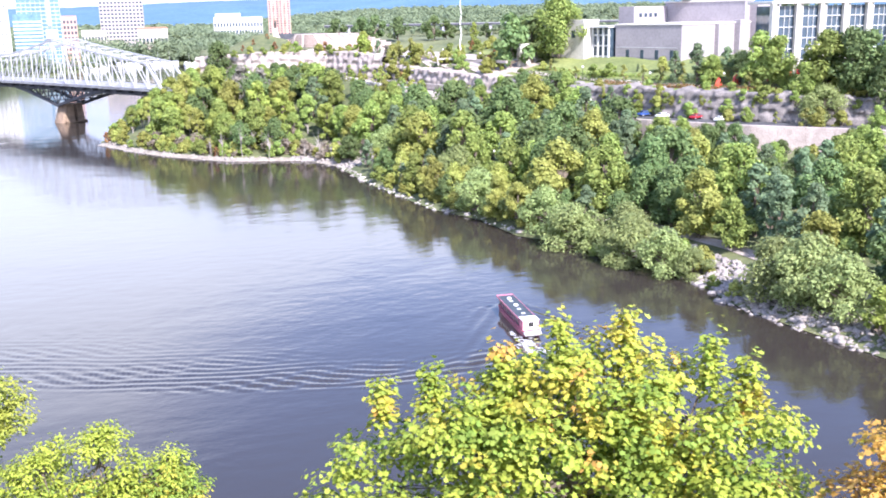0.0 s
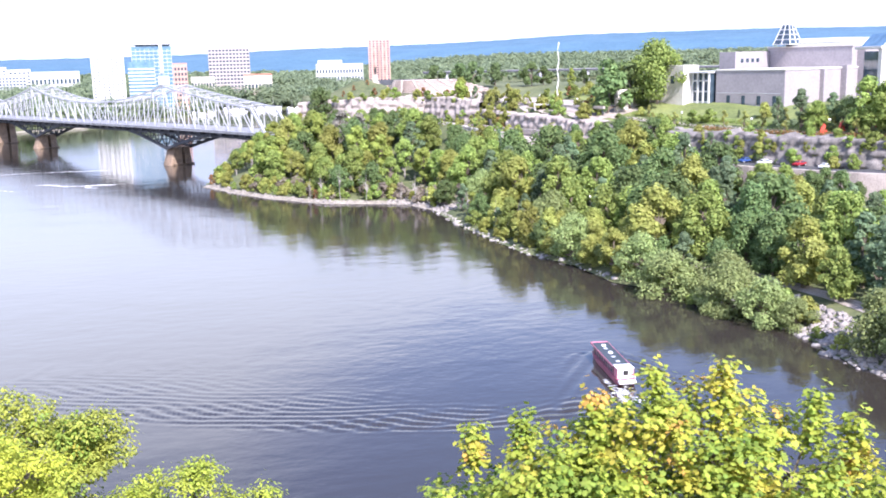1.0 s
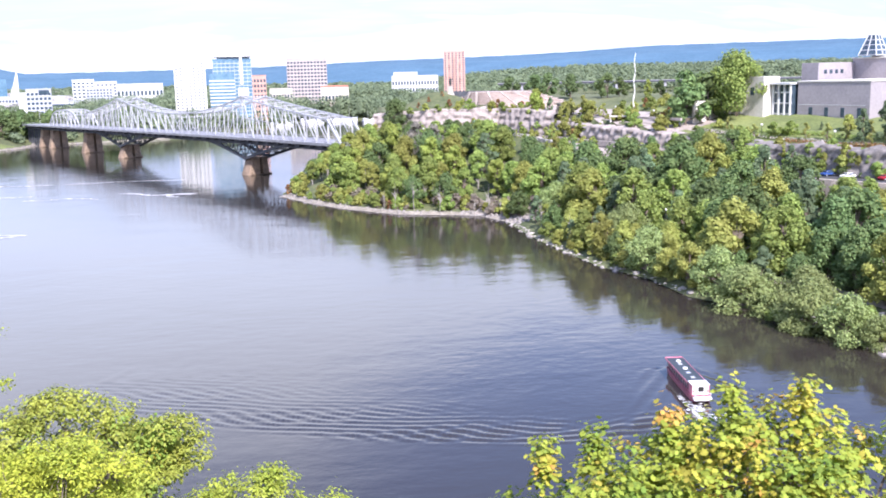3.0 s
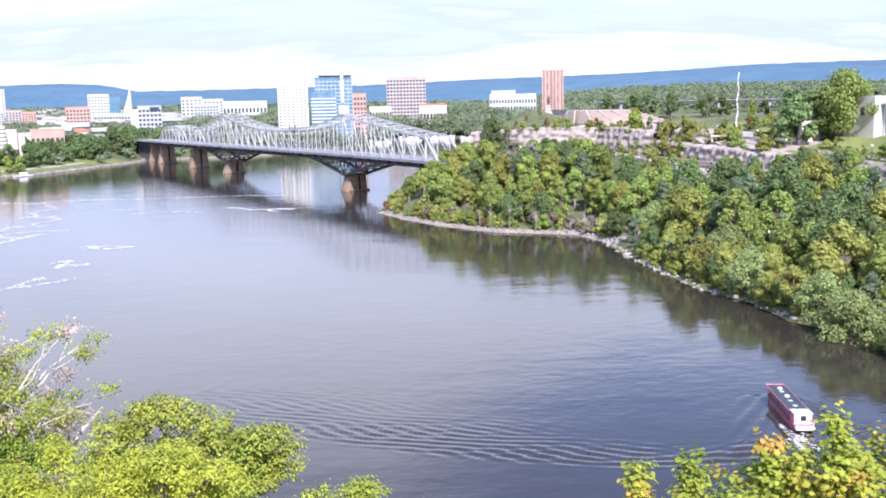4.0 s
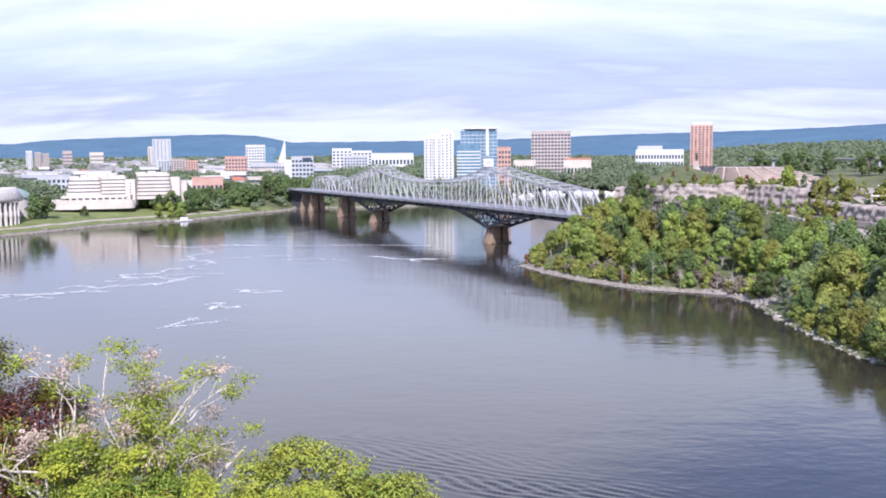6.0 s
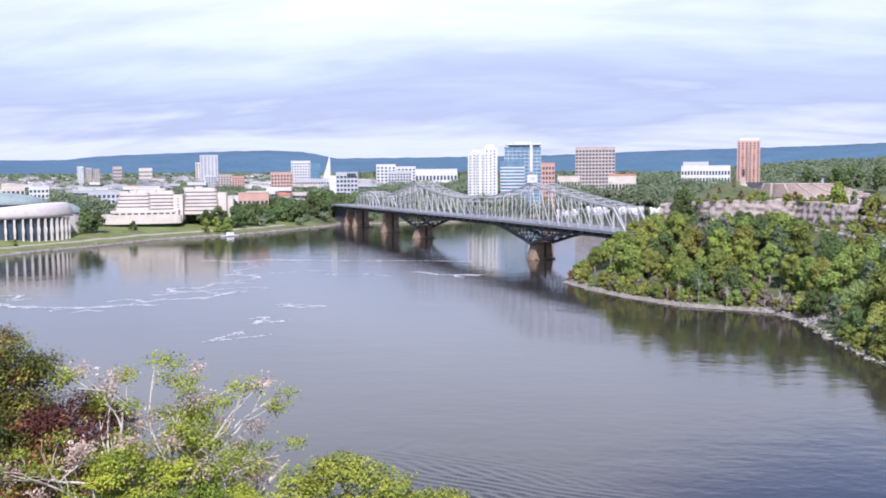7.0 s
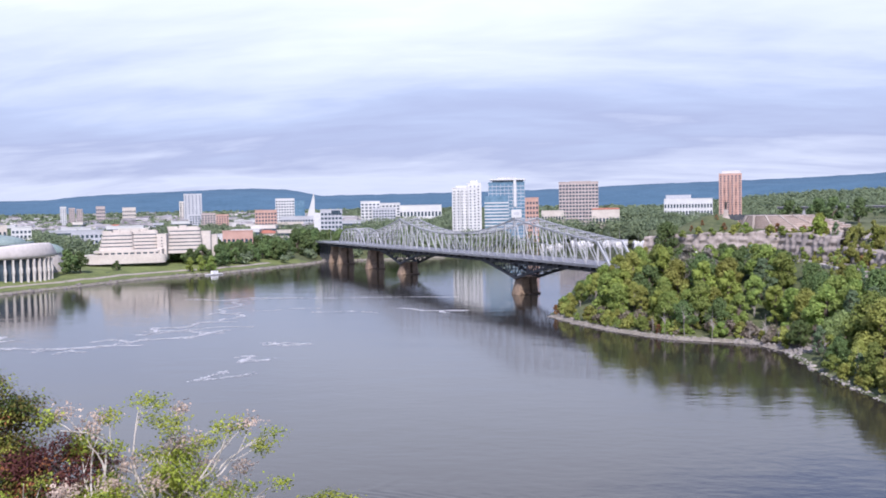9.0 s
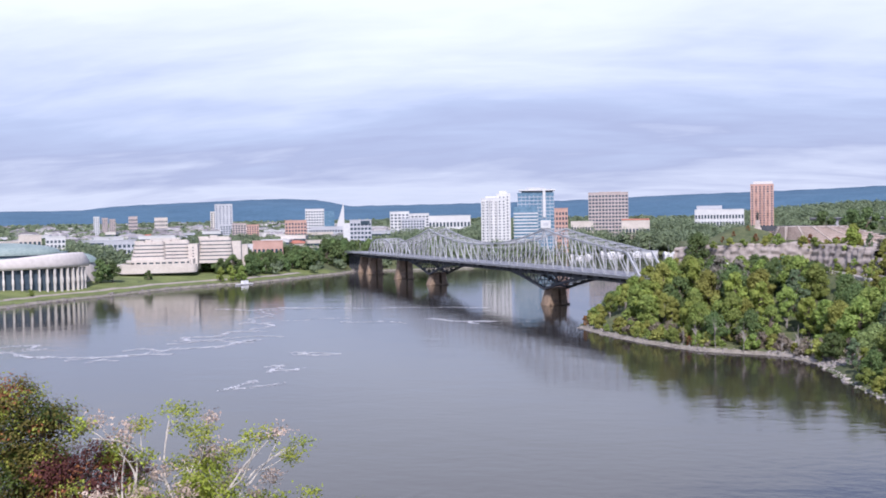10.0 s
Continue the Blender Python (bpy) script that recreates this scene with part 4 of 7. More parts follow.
# the columned museum hall
def museum_hall():
    base = gz(-305, 545)
    h = thing("museum_hall", (-349, 552, base), 31, "round museum hall with tall pale fins and green copper roofs", "museum")
    R = 52.0

    def ring(name, r0, r1, z0, z1, mat, a0=200, a1=340, n=36, wave=0.0):
        bm = bmesh.new()
        prev = None
        for i in range(n + 1):
            a = radians(a0 + (a1 - a0) * i / n)
            lift = wave * math.sin((i / n) * 3.14159)
            quad = [bm.verts.new((r * math.cos(a), r * math.sin(a) * 0.62, z + lift)) for r, z in ((r0, z0), (r1, z0), (r1, z1), (r0, z1))]
            if prev:
                for k in range(4):
                    bm.faces.new((prev[k], quad[k], quad[(k + 1) % 4], prev[(k + 1) % 4]))
            else:
                bm.faces.new(quad[::-1])
            prev = quad
        bm.faces.new(prev)
        bmesh.ops.recalc_face_normals(bm, faces=bm.faces[:])
        return part(name, bm, mat, h)

    ring("glass_wall", R - 5, R - 3.6, 0, 15.5, GLASS)
    # the fascia swells upwards towards its eastern end
    bm = bmesh.new()
    prev = None
    n = 44
    for i in range(n + 1):
        f = i / n
        a = radians(196 + 150 * f)
        up = 20.4 + 3.6 * smooth01((f - 0.35) / 0.5) - 4.5 * smooth01((f - 0.93) / 0.07)
        low = 14.4 + 0.8 * f
        row = [(R - 5, low), (R + 0.6, low), (R + 1.5, low + 2.0), (R + 1.2, up - 1.0), (R + 0.2, up), (R - 5, up)]
        cut = [bm.verts.new((r * math.cos(a), r * math.sin(a) * 0.62, z)) for r, z in row]
        if prev:
            for k in range(6):
                bm.faces.new((prev[k], cut[k], cut[(k + 1) % 6], prev[(k + 1) % 6]))
        else:
            bm.faces.new(cut[::-1])
        prev = cut
    bm.faces.new(prev)
    bmesh.ops.recalc_face_normals(bm, faces=bm.faces[:])
    part("fascia", bm, HALL_STONE, h, smooth=True)
    ring("clerestory", R - 16, R - 14, 20, 23.4, GLASS, 180, 360)

    def dome(name, cx, cy, r0, z0, z1, squash=0.62, mat=COPPER):
        bm = bmesh.new()
        rings_ = []
        for j in range(8):
            q = j / 7
            rr, z = r0 * math.cos(q * 1.48), z0 + (z1 - z0) * math.sin(q * 1.48)
            rings_.append([bm.verts.new((cx + rr * math.cos(6.2832 * k / 40), cy + rr * squash * math.sin(6.2832 * k / 40), z)) for k in range(40)])
        for a, b in zip(rings_, rings_[1:]):
            for k in range(40):
                bm.faces.new((a[k], a[(k + 1) % 40], b[(k + 1) % 40], b[k]))
        bm.faces.new(rings_[-1])
        part(name, bm, mat, h, smooth=True)

    dome("metal_roof", 0, 2, R - 3, 19.4, 23.6)
    ring("roof_edge", R - 17, R - 12.5, 23.2, 24.6, COPPER, 180, 360)
    dome("upper_roof", -4, 4, R - 13, 24.4, 30.5)
    dome("small_dome", 46, 30, 13, 16, 22.5, 0.8)
    part("small_drum", prism([(46 + 12 * math.cos(a * 0.2618), 30 + 9.5 * math.sin(a * 0.2618)) for a in range(24)], 0, 16.4), HALL_STONE, h)
    for i in range(26):
        a = radians(200 + 140 * i / 25)
        c, q = R * math.cos(a), R * math.sin(a) * 0.62
        bm = bmesh.new()
        m = pose(c, q, 0, 0, 0, math.degrees(math.atan2(q / 0.62 / 0.62, c)))
        cuts = [(0.0, -1.3, 0.30, 0.42), (5.2, -1.3, 0.30, 0.42), (6.6, -1.3, 0.65, 0.60), (8.6, -1.3, 0.65, 0.60), (10.0, -1.3, 0.30, 0.42), (14.7, -1.3, 0.30, 0.42)]
        rows = [[bm.verts.new(m @ Vector((x, y, z))) for x, y in ((x0, -hw), (x1, -hw), (x1, hw), (x0, hw))] for z, x0, x1, hw in cuts]
        for p, r_ in zip(rows, rows[1:]):
            for k in range(4):
                bm.faces.new((p[k], p[(k + 1) % 4], r_[(k + 1) % 4], r_[k]))
        bm.faces.new(rows[-1]); bm.faces.new(rows[0][::-1])
        part("fin", bm, PALE_STONE, h)
    ring("plinth", R - 8, R + 2.5, -1.5, 0.3, PAVING)


museum_hall()


# small houses of the town
def town_house(mat, roof, label, seed):
    rng = random.Random(seed)
    w, d, hh = rng.uniform(8, 16), rng.uniform(8, 12), rng.uniform(5, 8)
    b = thing("town_house", label=label, category="house", group="houses of the far town")
    part("wall", one_box((-w / 2, -d / 2, -2), (w / 2, d / 2, hh)), mat, b)
    bm = bmesh.new()
    e = 0.5
    pts = [bm.verts.new(p) for p in ((-w / 2 - e, -d / 2 - e, hh), (w / 2 + e, -d / 2 - e, hh), (w / 2 + e, d / 2 + e, hh), (-w / 2 - e, d / 2 + e, hh), (-w / 2 - e, 0, hh + 2.6), (w / 2 + e, 0, hh + 2.6))]
    for f in ((0, 1, 5, 4), (2, 3, 4, 5), (0, 4, 3), (1, 2, 5), (3, 2, 1, 0)):
        bm.faces.new([pts[i] for i in f])
    part("roof", bm, roof, b)
    for k in range(2):
        part("window", one_box((-w / 2 + w * (k + 0.5) / 2 - 1.2, -d / 2 - 0.06, 2.2), (-w / 2 + w * (k + 0.5) / 2 + 1.2, -d / 2 + 0.1, 4.0)), GLASS, b)
    return b


house_kinds = [town_house(WHITE, ROOF_GREY, "white house under a grey roof", 1), town_house(CREAM, ROOF_RED, "cream house under a red roof", 2), town_house(BRICK, ROOF_GREY, "brick house under a plain grey roof", 3), town_house(WHITE, WHITE, "white flat-topped building in the town", 4), town_house(GREY_CLAD, ROOF_GREY, "grey house under a grey roof", 5)]
rng = random.Random(5)
count = 0
while count < 60:
    az, d = rng.uniform(-33, -9), rng.uniform(0, 1) ** 0.8 * 1500 + 800
    x, y = d * math.sin(radians(az)), d * math.cos(radians(az))
    if gz(x, y) < 7:
        continue
    k = rng.choice((0, 0, 1, 2, 3, 3, 4))
    m = pose(x, y, gz(x, y), 0, 0, -az + rng.uniform(-25, 25)) @ Matrix.Scale(rng.uniform(0.7, 1.25), 4)
    if count < 5:
        house_kinds[count].matrix_basis = m
    else:
        copy_thing(house_kinds[k], m)
    count += 1


# distant hills, as a plain backdrop; their blue is haze painted into the colour
HILLS = material("haze_blue_hills", (0.048, 0.112, 0.172), (0.080, 0.162, 0.232), 0.008, 1.0, fine=9)
RIDGE = [(-40, 0.55), (-32, 0.63), (-29, 0.62), (-27.9, 0.66), (-26.4, 0.83), (-24.9, 0.9), (-20.2, 1.07), (-17, 1.15), (-15, 1.06), (-13, 0.66), (-7, 0.69), (-0.3, 0.77), (6.2, 0.97), (12.3, 1.08), (16.9, 1.2), (22.2, 1.45), (32.7, 1.5), (50, 1.2)]
bm_v, bm_f = [], []
azs = np.linspace(-40, 50, 361)
els = np.interp(azs, [a for a, _ in RIDGE], [e for _, e in RIDGE])
for i, (a, e) in enumerate(zip(azs, els)):
    wob = 2.2 * noise.noise((a * 1.3, 0, 0)) + 1.2 * noise.noise((a * 5, 3, 0))
    for r, z in ((3300, 12), (3900, 46 + (math.tan(radians(e)) * 4400 * 0.55)), (4400, 46 + math.tan(radians(e)) * 4400 + wob), (4700, 30)):
        bm_v.append((r * math.sin(radians(a)), r * math.cos(radians(a)), z))
for i in range(360):
    for k in range(3):
        bm_f.append((i * 4 + k, (i + 1) * 4 + k, (i + 1) * 4 + k + 1, i * 4 + k + 1))
tagged(from_arrays("backdrop", bm_v, bm_f, HILLS, smooth=True), "long wooded hills on the horizon, coloured blue for haze", "hills", kind="structure")

# ---- trees ----
def leaf_quads(centres, normals, sizes, rng, aspect=0.8):
    """Small three-cornered leaf clumps; returns vertices and faces."""
    n = len(centres)
    t = rng.normal(size=(n, 3))
    a = np.cross(normals, t); a /= np.linalg.norm(a, axis=1)[:, None] + 1e-9
    b = np.cross(normals, a); b /= np.linalg.norm(b, axis=1)[:, None] + 1e-9
    a, b = a * sizes[:, None] * 1.25, b * sizes[:, None] * 1.25 * aspect
    v = np.stack([centres - a - b * 0.6, centres + a * 0.9 - b * 0.7, centres + b * 1.1 + a * 0.1], 1)
    return v.reshape(-1, 3), np.arange(3 * n).reshape(n, 3)


def crown_points(rng, lobes, count, jitter=0.40, up=0.42):
    """Points and outward normals on a heap of lobes (x, y, z, r)."""
    lobes = np.asarray(lobes)
    w = lobes[:, 3] ** 2
    pick = rng.choice(len(lobes), count, p=w / w.sum())
    way = rng.normal(size=(count, 3)); way /= np.linalg.norm(way, axis=1)[:, None]
    r = lobes[pick, 3] * (0.62 + 0.52 * rng.random(count))
    pts = lobes[pick, :3] + way * r[:, None] * np.array([1, 1, 0.85])
    nor = way * 0.85 + rng.normal(size=(count, 3)) * jitter + np.array([0, 0, up])
    nor /= np.linalg.norm(nor, axis=1)[:, None]
    return pts, nor


def make_lobes(rng, height, radius, low, n, top=0.55):
    out = []
    for i in range(n):
        f = (i + 0.5) / n
        z = height * (low + (0.93 - low) * f)
        reach = radius * (math.sin(3.1416 * min(1, (0.12 + 0.88 * f)) ** 0.8) ** 0.6)
        a, d = rng.random() * 6.283, reach * math.sqrt(rng.random()) * 0.85
        out.append((d * math.cos(a), d * math.sin(a), z, radius * rng.uniform(0.15, 0.36)))
    out.append((0, 0, height * 0.9, radius * 0.34))
    return out


def trunk_mesh(height, ends, sides=6, base=-1.0, girth=1.0):
    """A tapered trunk whose limbs grow out of its sides, all in one skin."""
    bm = bmesh.new()
    n = 12
    rings = []
    for i in range(n + 1):
        f = i / n
        r = height * girth * (0.024 * (1 - f) ** 0.8 + 0.002)
        x, y, z = 0.25 * math.sin(f * 3), 0.2 * math.sin(f * 2), base + (height * 0.88 - base) * f
        rings.append([bm.verts.new((x + r * math.cos(6.2832 * k / sides), y + r * math.sin(6.2832 * k / sides), z)) for k in range(sides)])
    skin = {}
    for i, (a, b) in enumerate(zip(rings, rings[1:])):
        for k in range(sides):
            skin[i, k] = bm.faces.new((a[k], a[(k + 1) % sides], b[(k + 1) % sides], b[k]))
    bm.faces.new(rings[-1])
    for x, y, z in [e[:3] for e in ends]:
        k = int((math.atan2(y, x) % 6.2832) / 6.2832 * sides) % sides
        i = max(2, min(n - 2, int((z * 0.62 - base) / (height * 0.88 - base) * n)))
        while (i, k) in skin and skin[i, k] is None and i < n - 2:
            i += 1
        face = skin.get((i, k))
        if face is None:
            continue
        skin[i, k] = None
        ring = list(face.verts)
        c = face.calc_center_median()
        bm.faces.remove(face)
        tip = Vector((x, y, z))
        for f in (0.5, 1.0):
            at_ = c.lerp(tip, f) + Vector((0, 0, -0.06 * height * f * (1 - f)))
            m = (tip - c).to_track_quat("Z", "Y").to_matrix()
            r = height * girth * 0.011 * (1 - f * 0.8)
            nxt = [bm.verts.new(at_ + m @ Vector((r * math.cos(1.5708 * q), r * math.sin(1.5708 * q), 0))) for q in range(4)]
            for q in range(4):
                bm.faces.new((ring[q], ring[(q + 1) % 4], nxt[(q + 1) % 4], nxt[q]))
            ring = nxt
        bm.faces.new(ring)
    bmesh.ops.recalc_face_normals(bm, faces=bm.faces[:])
    return bm


def tree(name, seed, height, radius, leaves, size, mat, label, low=0.2, lobes=26, category="tree", group="", bark=BARK):
    rng = np.random.default_rng(seed)
    root = thing(name, label=label, category=category, group=group)
    heap = make_lobes(rng, height, radius, low, lobes)
    bm = trunk_mesh(height, heap[::2])
    part("trunk", bm, bark, root)
    pts, nor = crown_points(rng, heap, leaves)
    keep = pts[:, 2] > height * low * 0.5
    v, f = leaf_quads(pts[keep], nor[keep], size * rng.uniform(0.55, 1.25, keep.sum()), rng)
    from_arrays("crown", v, f, mat, root)
    return root


KINDS = {}


def plant(kind, x, y, height, turn=None, z=None):
    """Set a tree of a kind on the ground: the first one is the model itself, the others are copies of it."""
    maker, model_height = KINDS[kind][0], KINDS[kind][1]
    s = height / model_height
    m = pose(x, y, gz(x, y) - 0.2 if z is None else z, 0, 0, random.uniform(0, 360) if turn is None else turn) @ Matrix.Diagonal((s * random.uniform(0.9, 1.12), s * random.uniform(0.9, 1.12), s, 1))
    if KINDS[kind][2] is None:
        KINDS[kind][2] = maker()
        KINDS[kind][2].matrix_basis = m
        return KINDS[kind][2]
    first = KINDS[kind][2]
    keep = first.matrix_basis.copy()
    first.matrix_basis = Matrix()
    ob = copy_thing(first, m)
    first.matrix_basis = keep
    return ob


def kind(key, height, *args, **kw):
    KINDS[key] = [lambda: tree(*args, **kw), height, None]


G = "trees on the wooded bank"
for k in range(3):
    kind(f"green{k}", 13, "broadleaf_tree", 10 + k, 13, 5.4, 4700, 0.30, LEAF["green"], "green broadleaf tree with a full rounded crown", low=0.14, lobes=40, group=G)
    kind(f"olive{k}", 13, "olive_green_tree", 20 + k, 13, 5.2, 4700, 0.30, LEAF["olive"], "olive-green broadleaf tree on the wooded bank", low=0.14, lobes=38, group=G)
for k in range(2):
    kind(f"dark{k}", 14, "dark_green_tree", 30 + k, 14, 5.8, 4700, 0.31, LEAF["dark"], "dark green broadleaf tree on the slope", low=0.16, lobes=42, group=G)
    kind(f"willow{k}", 8, "willow", 40 + k, 8, 5.2, 7000, 0.18, LEAF["willow"], "rounded grey-green willow at the water", low=0.08, lobes=46, group=G)
    kind(f"pine{k}", 14, "poplar", 50 + k, 14, 3.4, 3400, 0.27, LEAF["pine"], "slender blue-green poplar on the slope", low=0.12, lobes=30, group=G)
for k in range(2):
    kind(f"tall{k}", 15, "tall_tree", 70 + k, 15, 4.4, 4600, 0.285, LEAF[("green", "olive")[k]], "tall green tree with a bare pale lower trunk", low=0.30, lobes=34, group=G, bark=GREY_BARK)
kind("yellow0", 9, "young_tree", 60, 9, 2.6, 1400, 0.36, LEAF["yellow"], "yellowing young tree among green ones", low=0.15, lobes=12, group=G)
kind("lime0", 12, "yellow_green_tree", 61, 12, 3.6, 2600, 0.33, LEAF["lime"], "bright yellow-green tree with loose crown", low=0.15, group=G)
kind("grey0", 10, "grey_tree", 69, 10, 2.6, 1500, 0.22, LEAF["grey"], "grey half-bare tree with thin twigs", low=0.2, lobes=16, group=G, bark=GREY_BARK)
kind("rust0", 7, "shrub_tree", 62, 7, 2.6, 1100, 0.34, LEAF["rust"], "rust-brown small tree at the bank", low=0.1, lobes=12, group=G)
kind("bush0", 4, "shrub", 63, 4, 2.8, 900, 0.30, LEAF["olive"], "low olive shrub on the bank", low=0.05, lobes=12, category="shrub", group="shrubs")
kind("brush0", 3, "dry_brush", 75, 3, 2.4, 900, 0.2, LEAF["brush"], "grey-brown dry brush at the shore", low=0.03, lobes=12, category="shrub", group="shrubs")
kind("bush1", 4, "shrub", 64, 4, 2.8, 900, 0.30, LEAF["green"], "low green shrub on the bank", low=0.05, lobes=12, category="shrub", group="shrubs")
kind("park0", 14, "park_tree", 65, 14, 7.0, 1300, 0.58, LEAF["park"], "spreading green park tree", low=0.22, lobes=22, group="park trees")
kind("bigpark", 18, "park_tree", 68, 18, 10.5, 9000, 0.34, LEAF["green"], "large spreading green park tree on grass", low=0.2, lobes=34, group="park trees")
kind("park1", 12, "park_tree", 66, 12, 6.4, 1500, 0.52, LEAF["dark"], "dark green park tree on grass", low=0.18, lobes=20, group="park trees")
kind("park2", 11, "park_tree", 67, 11, 5.0, 1200, 0.50, LEAF["park"], "green park tree on grass", low=0.18, lobes=20, group="park trees")

SKYLINE_AZ = [-2, 0.5, 3, 5, 9, 13, 15, 20, 24, 27, 29, 31, 34, 38, 41, 44, 48]
SKYLINE_EL = [-6.5, -6, -4.0, -2.7, -2.5, -2.6, -3.5, -3.9, -3.3, -3.1, -3.3, -5.3, -6.5, -6.8, -7.4, -5.8, -5]


def height_limit(x, y):
    """Trees keep below the road, the cliff and the terraces that show over them."""
    az, d = math.degrees(math.atan2(x, y)), math.hypot(x, y)
    return 46 + d * math.tan(radians(float(np.interp(az, SKYLINE_AZ, SKYLINE_EL))))


rng = random.Random(11)
spots = []
tx, ty = np.random.default_rng(4).uniform((0, 70), (200, 440), (30000, 2)).T
fit = inside(LAND_R, tx, ty) & ~inside(PLATEAU, tx, ty)
tds, tdp = poly_distance(SHORE_R_ALL, tx, ty), poly_distance(EDGE, tx, ty)
fit &= (tds > np.where(ty < 160, 13, 2.2)) & (tdp > np.where(ty < 247, 17.5, 4))
fit &= np.hypot(tx - 72, ty - 313) > 10
for x, y, ds in zip(tx[fit], ty[fit], tds[fit]):
    gap = 5.6 if ds < 25 else 7.2
    if len(spots) < 330 and all((x - a) ** 2 + (y - b) ** 2 >= gap * gap for a, b, _ in spots):
        spots.append((float(x), float(y), float(ds)))
for x, y, ds in spots:
    room = height_limit(x, y) - gz(x, y)
    want = rng.uniform(11, 18) if ds > 14 else rng.uniform(6.5, 10.5)
    hgt = max(2.5, min(want, room * rng.uniform(0.88, 1.06)))
    v = noise.noise((x * 0.02, y * 0.02, 5.0)) + rng.uniform(-0.5, 0.5)
    if hgt < 4:
        key = rng.choice(("bush0", "bush1"))
    elif x < 80 and y > 296 and ds < 8:
        key, hgt = rng.choice(("bush0", "bush1", "bush0", "rust0", "green1", "olive1")), rng.uniform(2.4, 5.5)
    elif x < 80 and y > 296 and ds < 26:
        key, hgt = rng.choice(("tall0", "tall1", "green0", "lime0", "tall0", "green1", "dark0", "grey0")), max(2.5, min(rng.uniform(11, 15), room))
    elif x < 75 and y > 300:
        key = rng.choice(("green0", "green1", "olive0", "dark0", "lime0", "green2", "dark1")) if v < 0.3 else rng.choice(("olive2", "green1", "olive1", "lime0", "yellow0", "grey0"))
    elif ds < 16:
        key = rng.choice(("olive0", "olive1", "green0", "lime0", "pine1", "olive2", "willow0", "green1", "dark0"))
    elif v > 0.1:
        key = rng.choice(("dark0", "dark1", "pine0", "pine1", "green2"))
    else:
        key = rng.choice(("green0", "green1", "olive0", "dark1", "olive2", "dark0", "green2", "pine0"))
    plant(key, x, y, hgt)

def polar_xy(az, d):
    """Plan place from a bearing in degrees and a distance from the lookout."""
    return d * math.sin(radians(az)), d * math.cos(radians(az))


# ---- cliffs, shore, roads and lawns of the near bank ----
def offset_line(line, out):
    """The line moved sideways by out metres (to the left of its run)."""
    pts = [Vector((x, y, 0)) for x, y in line]
    res = []
    for i, p in enumerate(pts):
        way = (pts[min(i + 1, len(pts) - 1)] - pts[max(i - 1, 0)]).normalized()
        res.append((p.x - way.y * out, p.y + way.x * out))
    return res


def resample(line, step):
    out = []
    for (ax, ay), (bx, by) in zip(line, line[1:]):
        n = max(1, int(math.hypot(bx - ax, by - ay) / step))
        out += [(ax + (bx - ax) * i / n, ay + (by - ay) * i / n) for i in range(n)]
    return out + [line[-1]]


def rock_cliff(name, line, z0, z1, label, rows=22, depth=1.7, mat=ROCK, hump=0.0):
    """A broken rock face with upright joints along a line; z0 and z1 are heights at its ends."""
    pts = resample(line, 0.5)
    out = offset_line(pts, 1.0)
    n = len(pts)
    verts, faces = [], []
    for i, ((x, y), (ox, oy)) in enumerate(zip(pts, out)):
        f = i / (n - 1)
        nx_, ny_ = ox - x, oy - y
        lo, hi = z0[0] + (z0[1] - z0[0]) * f, z1[0] + (z1[1] - z1[0]) * f
        hi += 0.9 * noise.noise((x * 0.10, y * 0.12, 2.0)) + 0.5 * round(2 * noise.noise((x * 0.35, y * 0.35, 4.0))) + hump * math.sin(3.1416 * f)
        for r in range(rows):
            g = r / (rows - 1)
            z = lo + (hi - lo) * g
            # upright joints and level beds: each block stands out by its own amount
            run = i * 0.5 + 0.9 * noise.noise((x * 0.3, y * 0.3, z * 0.15))
            bed = math.floor(z / 1.5 + 0.5 * noise.noise((x * 0.08, y * 0.08, 1.0)))
            block = math.floor(run / 2.0 + 0.45 * (bed % 3))
            col = depth * 0.8 * ((block * 7919 + bed * 104729) % 97) / 97 + depth * 0.55 * ((math.floor(run / 5.0) * 6151) % 53) / 53 + 0.35 * (bed % 2)
            col += depth * 0.7 * noise.noise((x * 0.12, y * 0.12, 0.0)) + 0.25 * noise.noise((x * 1.1, y * 1.1, z * 0.9))
            push = 1.6 + (1 - g) * 2.0 + col
            verts.append((x - nx_ * push, y - ny_ * push, z))
        verts.append((x + nx_ * 4.5, y + ny_ * 4.5, hi + 0.2))
    k = rows + 1
    for i in range(n - 1):
        for r in range(rows):
            faces.append((i * k + r, (i + 1) * k + r, (i + 1) * k + r + 1, i * k + r + 1))
    ob = from_arrays(name, verts, faces, mat)
    return tagged(ob, label, "cliff", kind="structure")


rock_cliff("cliff_point", EDGE[:4], (20.5, 21.0), (29.8, 30.8), "pinkish-grey fissured limestone cliff below the point", mat=PINK_ROCK, hump=1.9, depth=1.2)
rock_cliff("cliff_terraces", EDGE[3:6], (20.0, 16.0), (27.6, 25.4), "broken pale rock ledges between the point and the gallery", rows=16, depth=1.6, mat=PINK_ROCK)
rock_cliff("cliff_gallery", EDGE[5:], (15.5, 15.5), (24.6, 23.2), "rough grey rock face above the parked cars", depth=1.1)


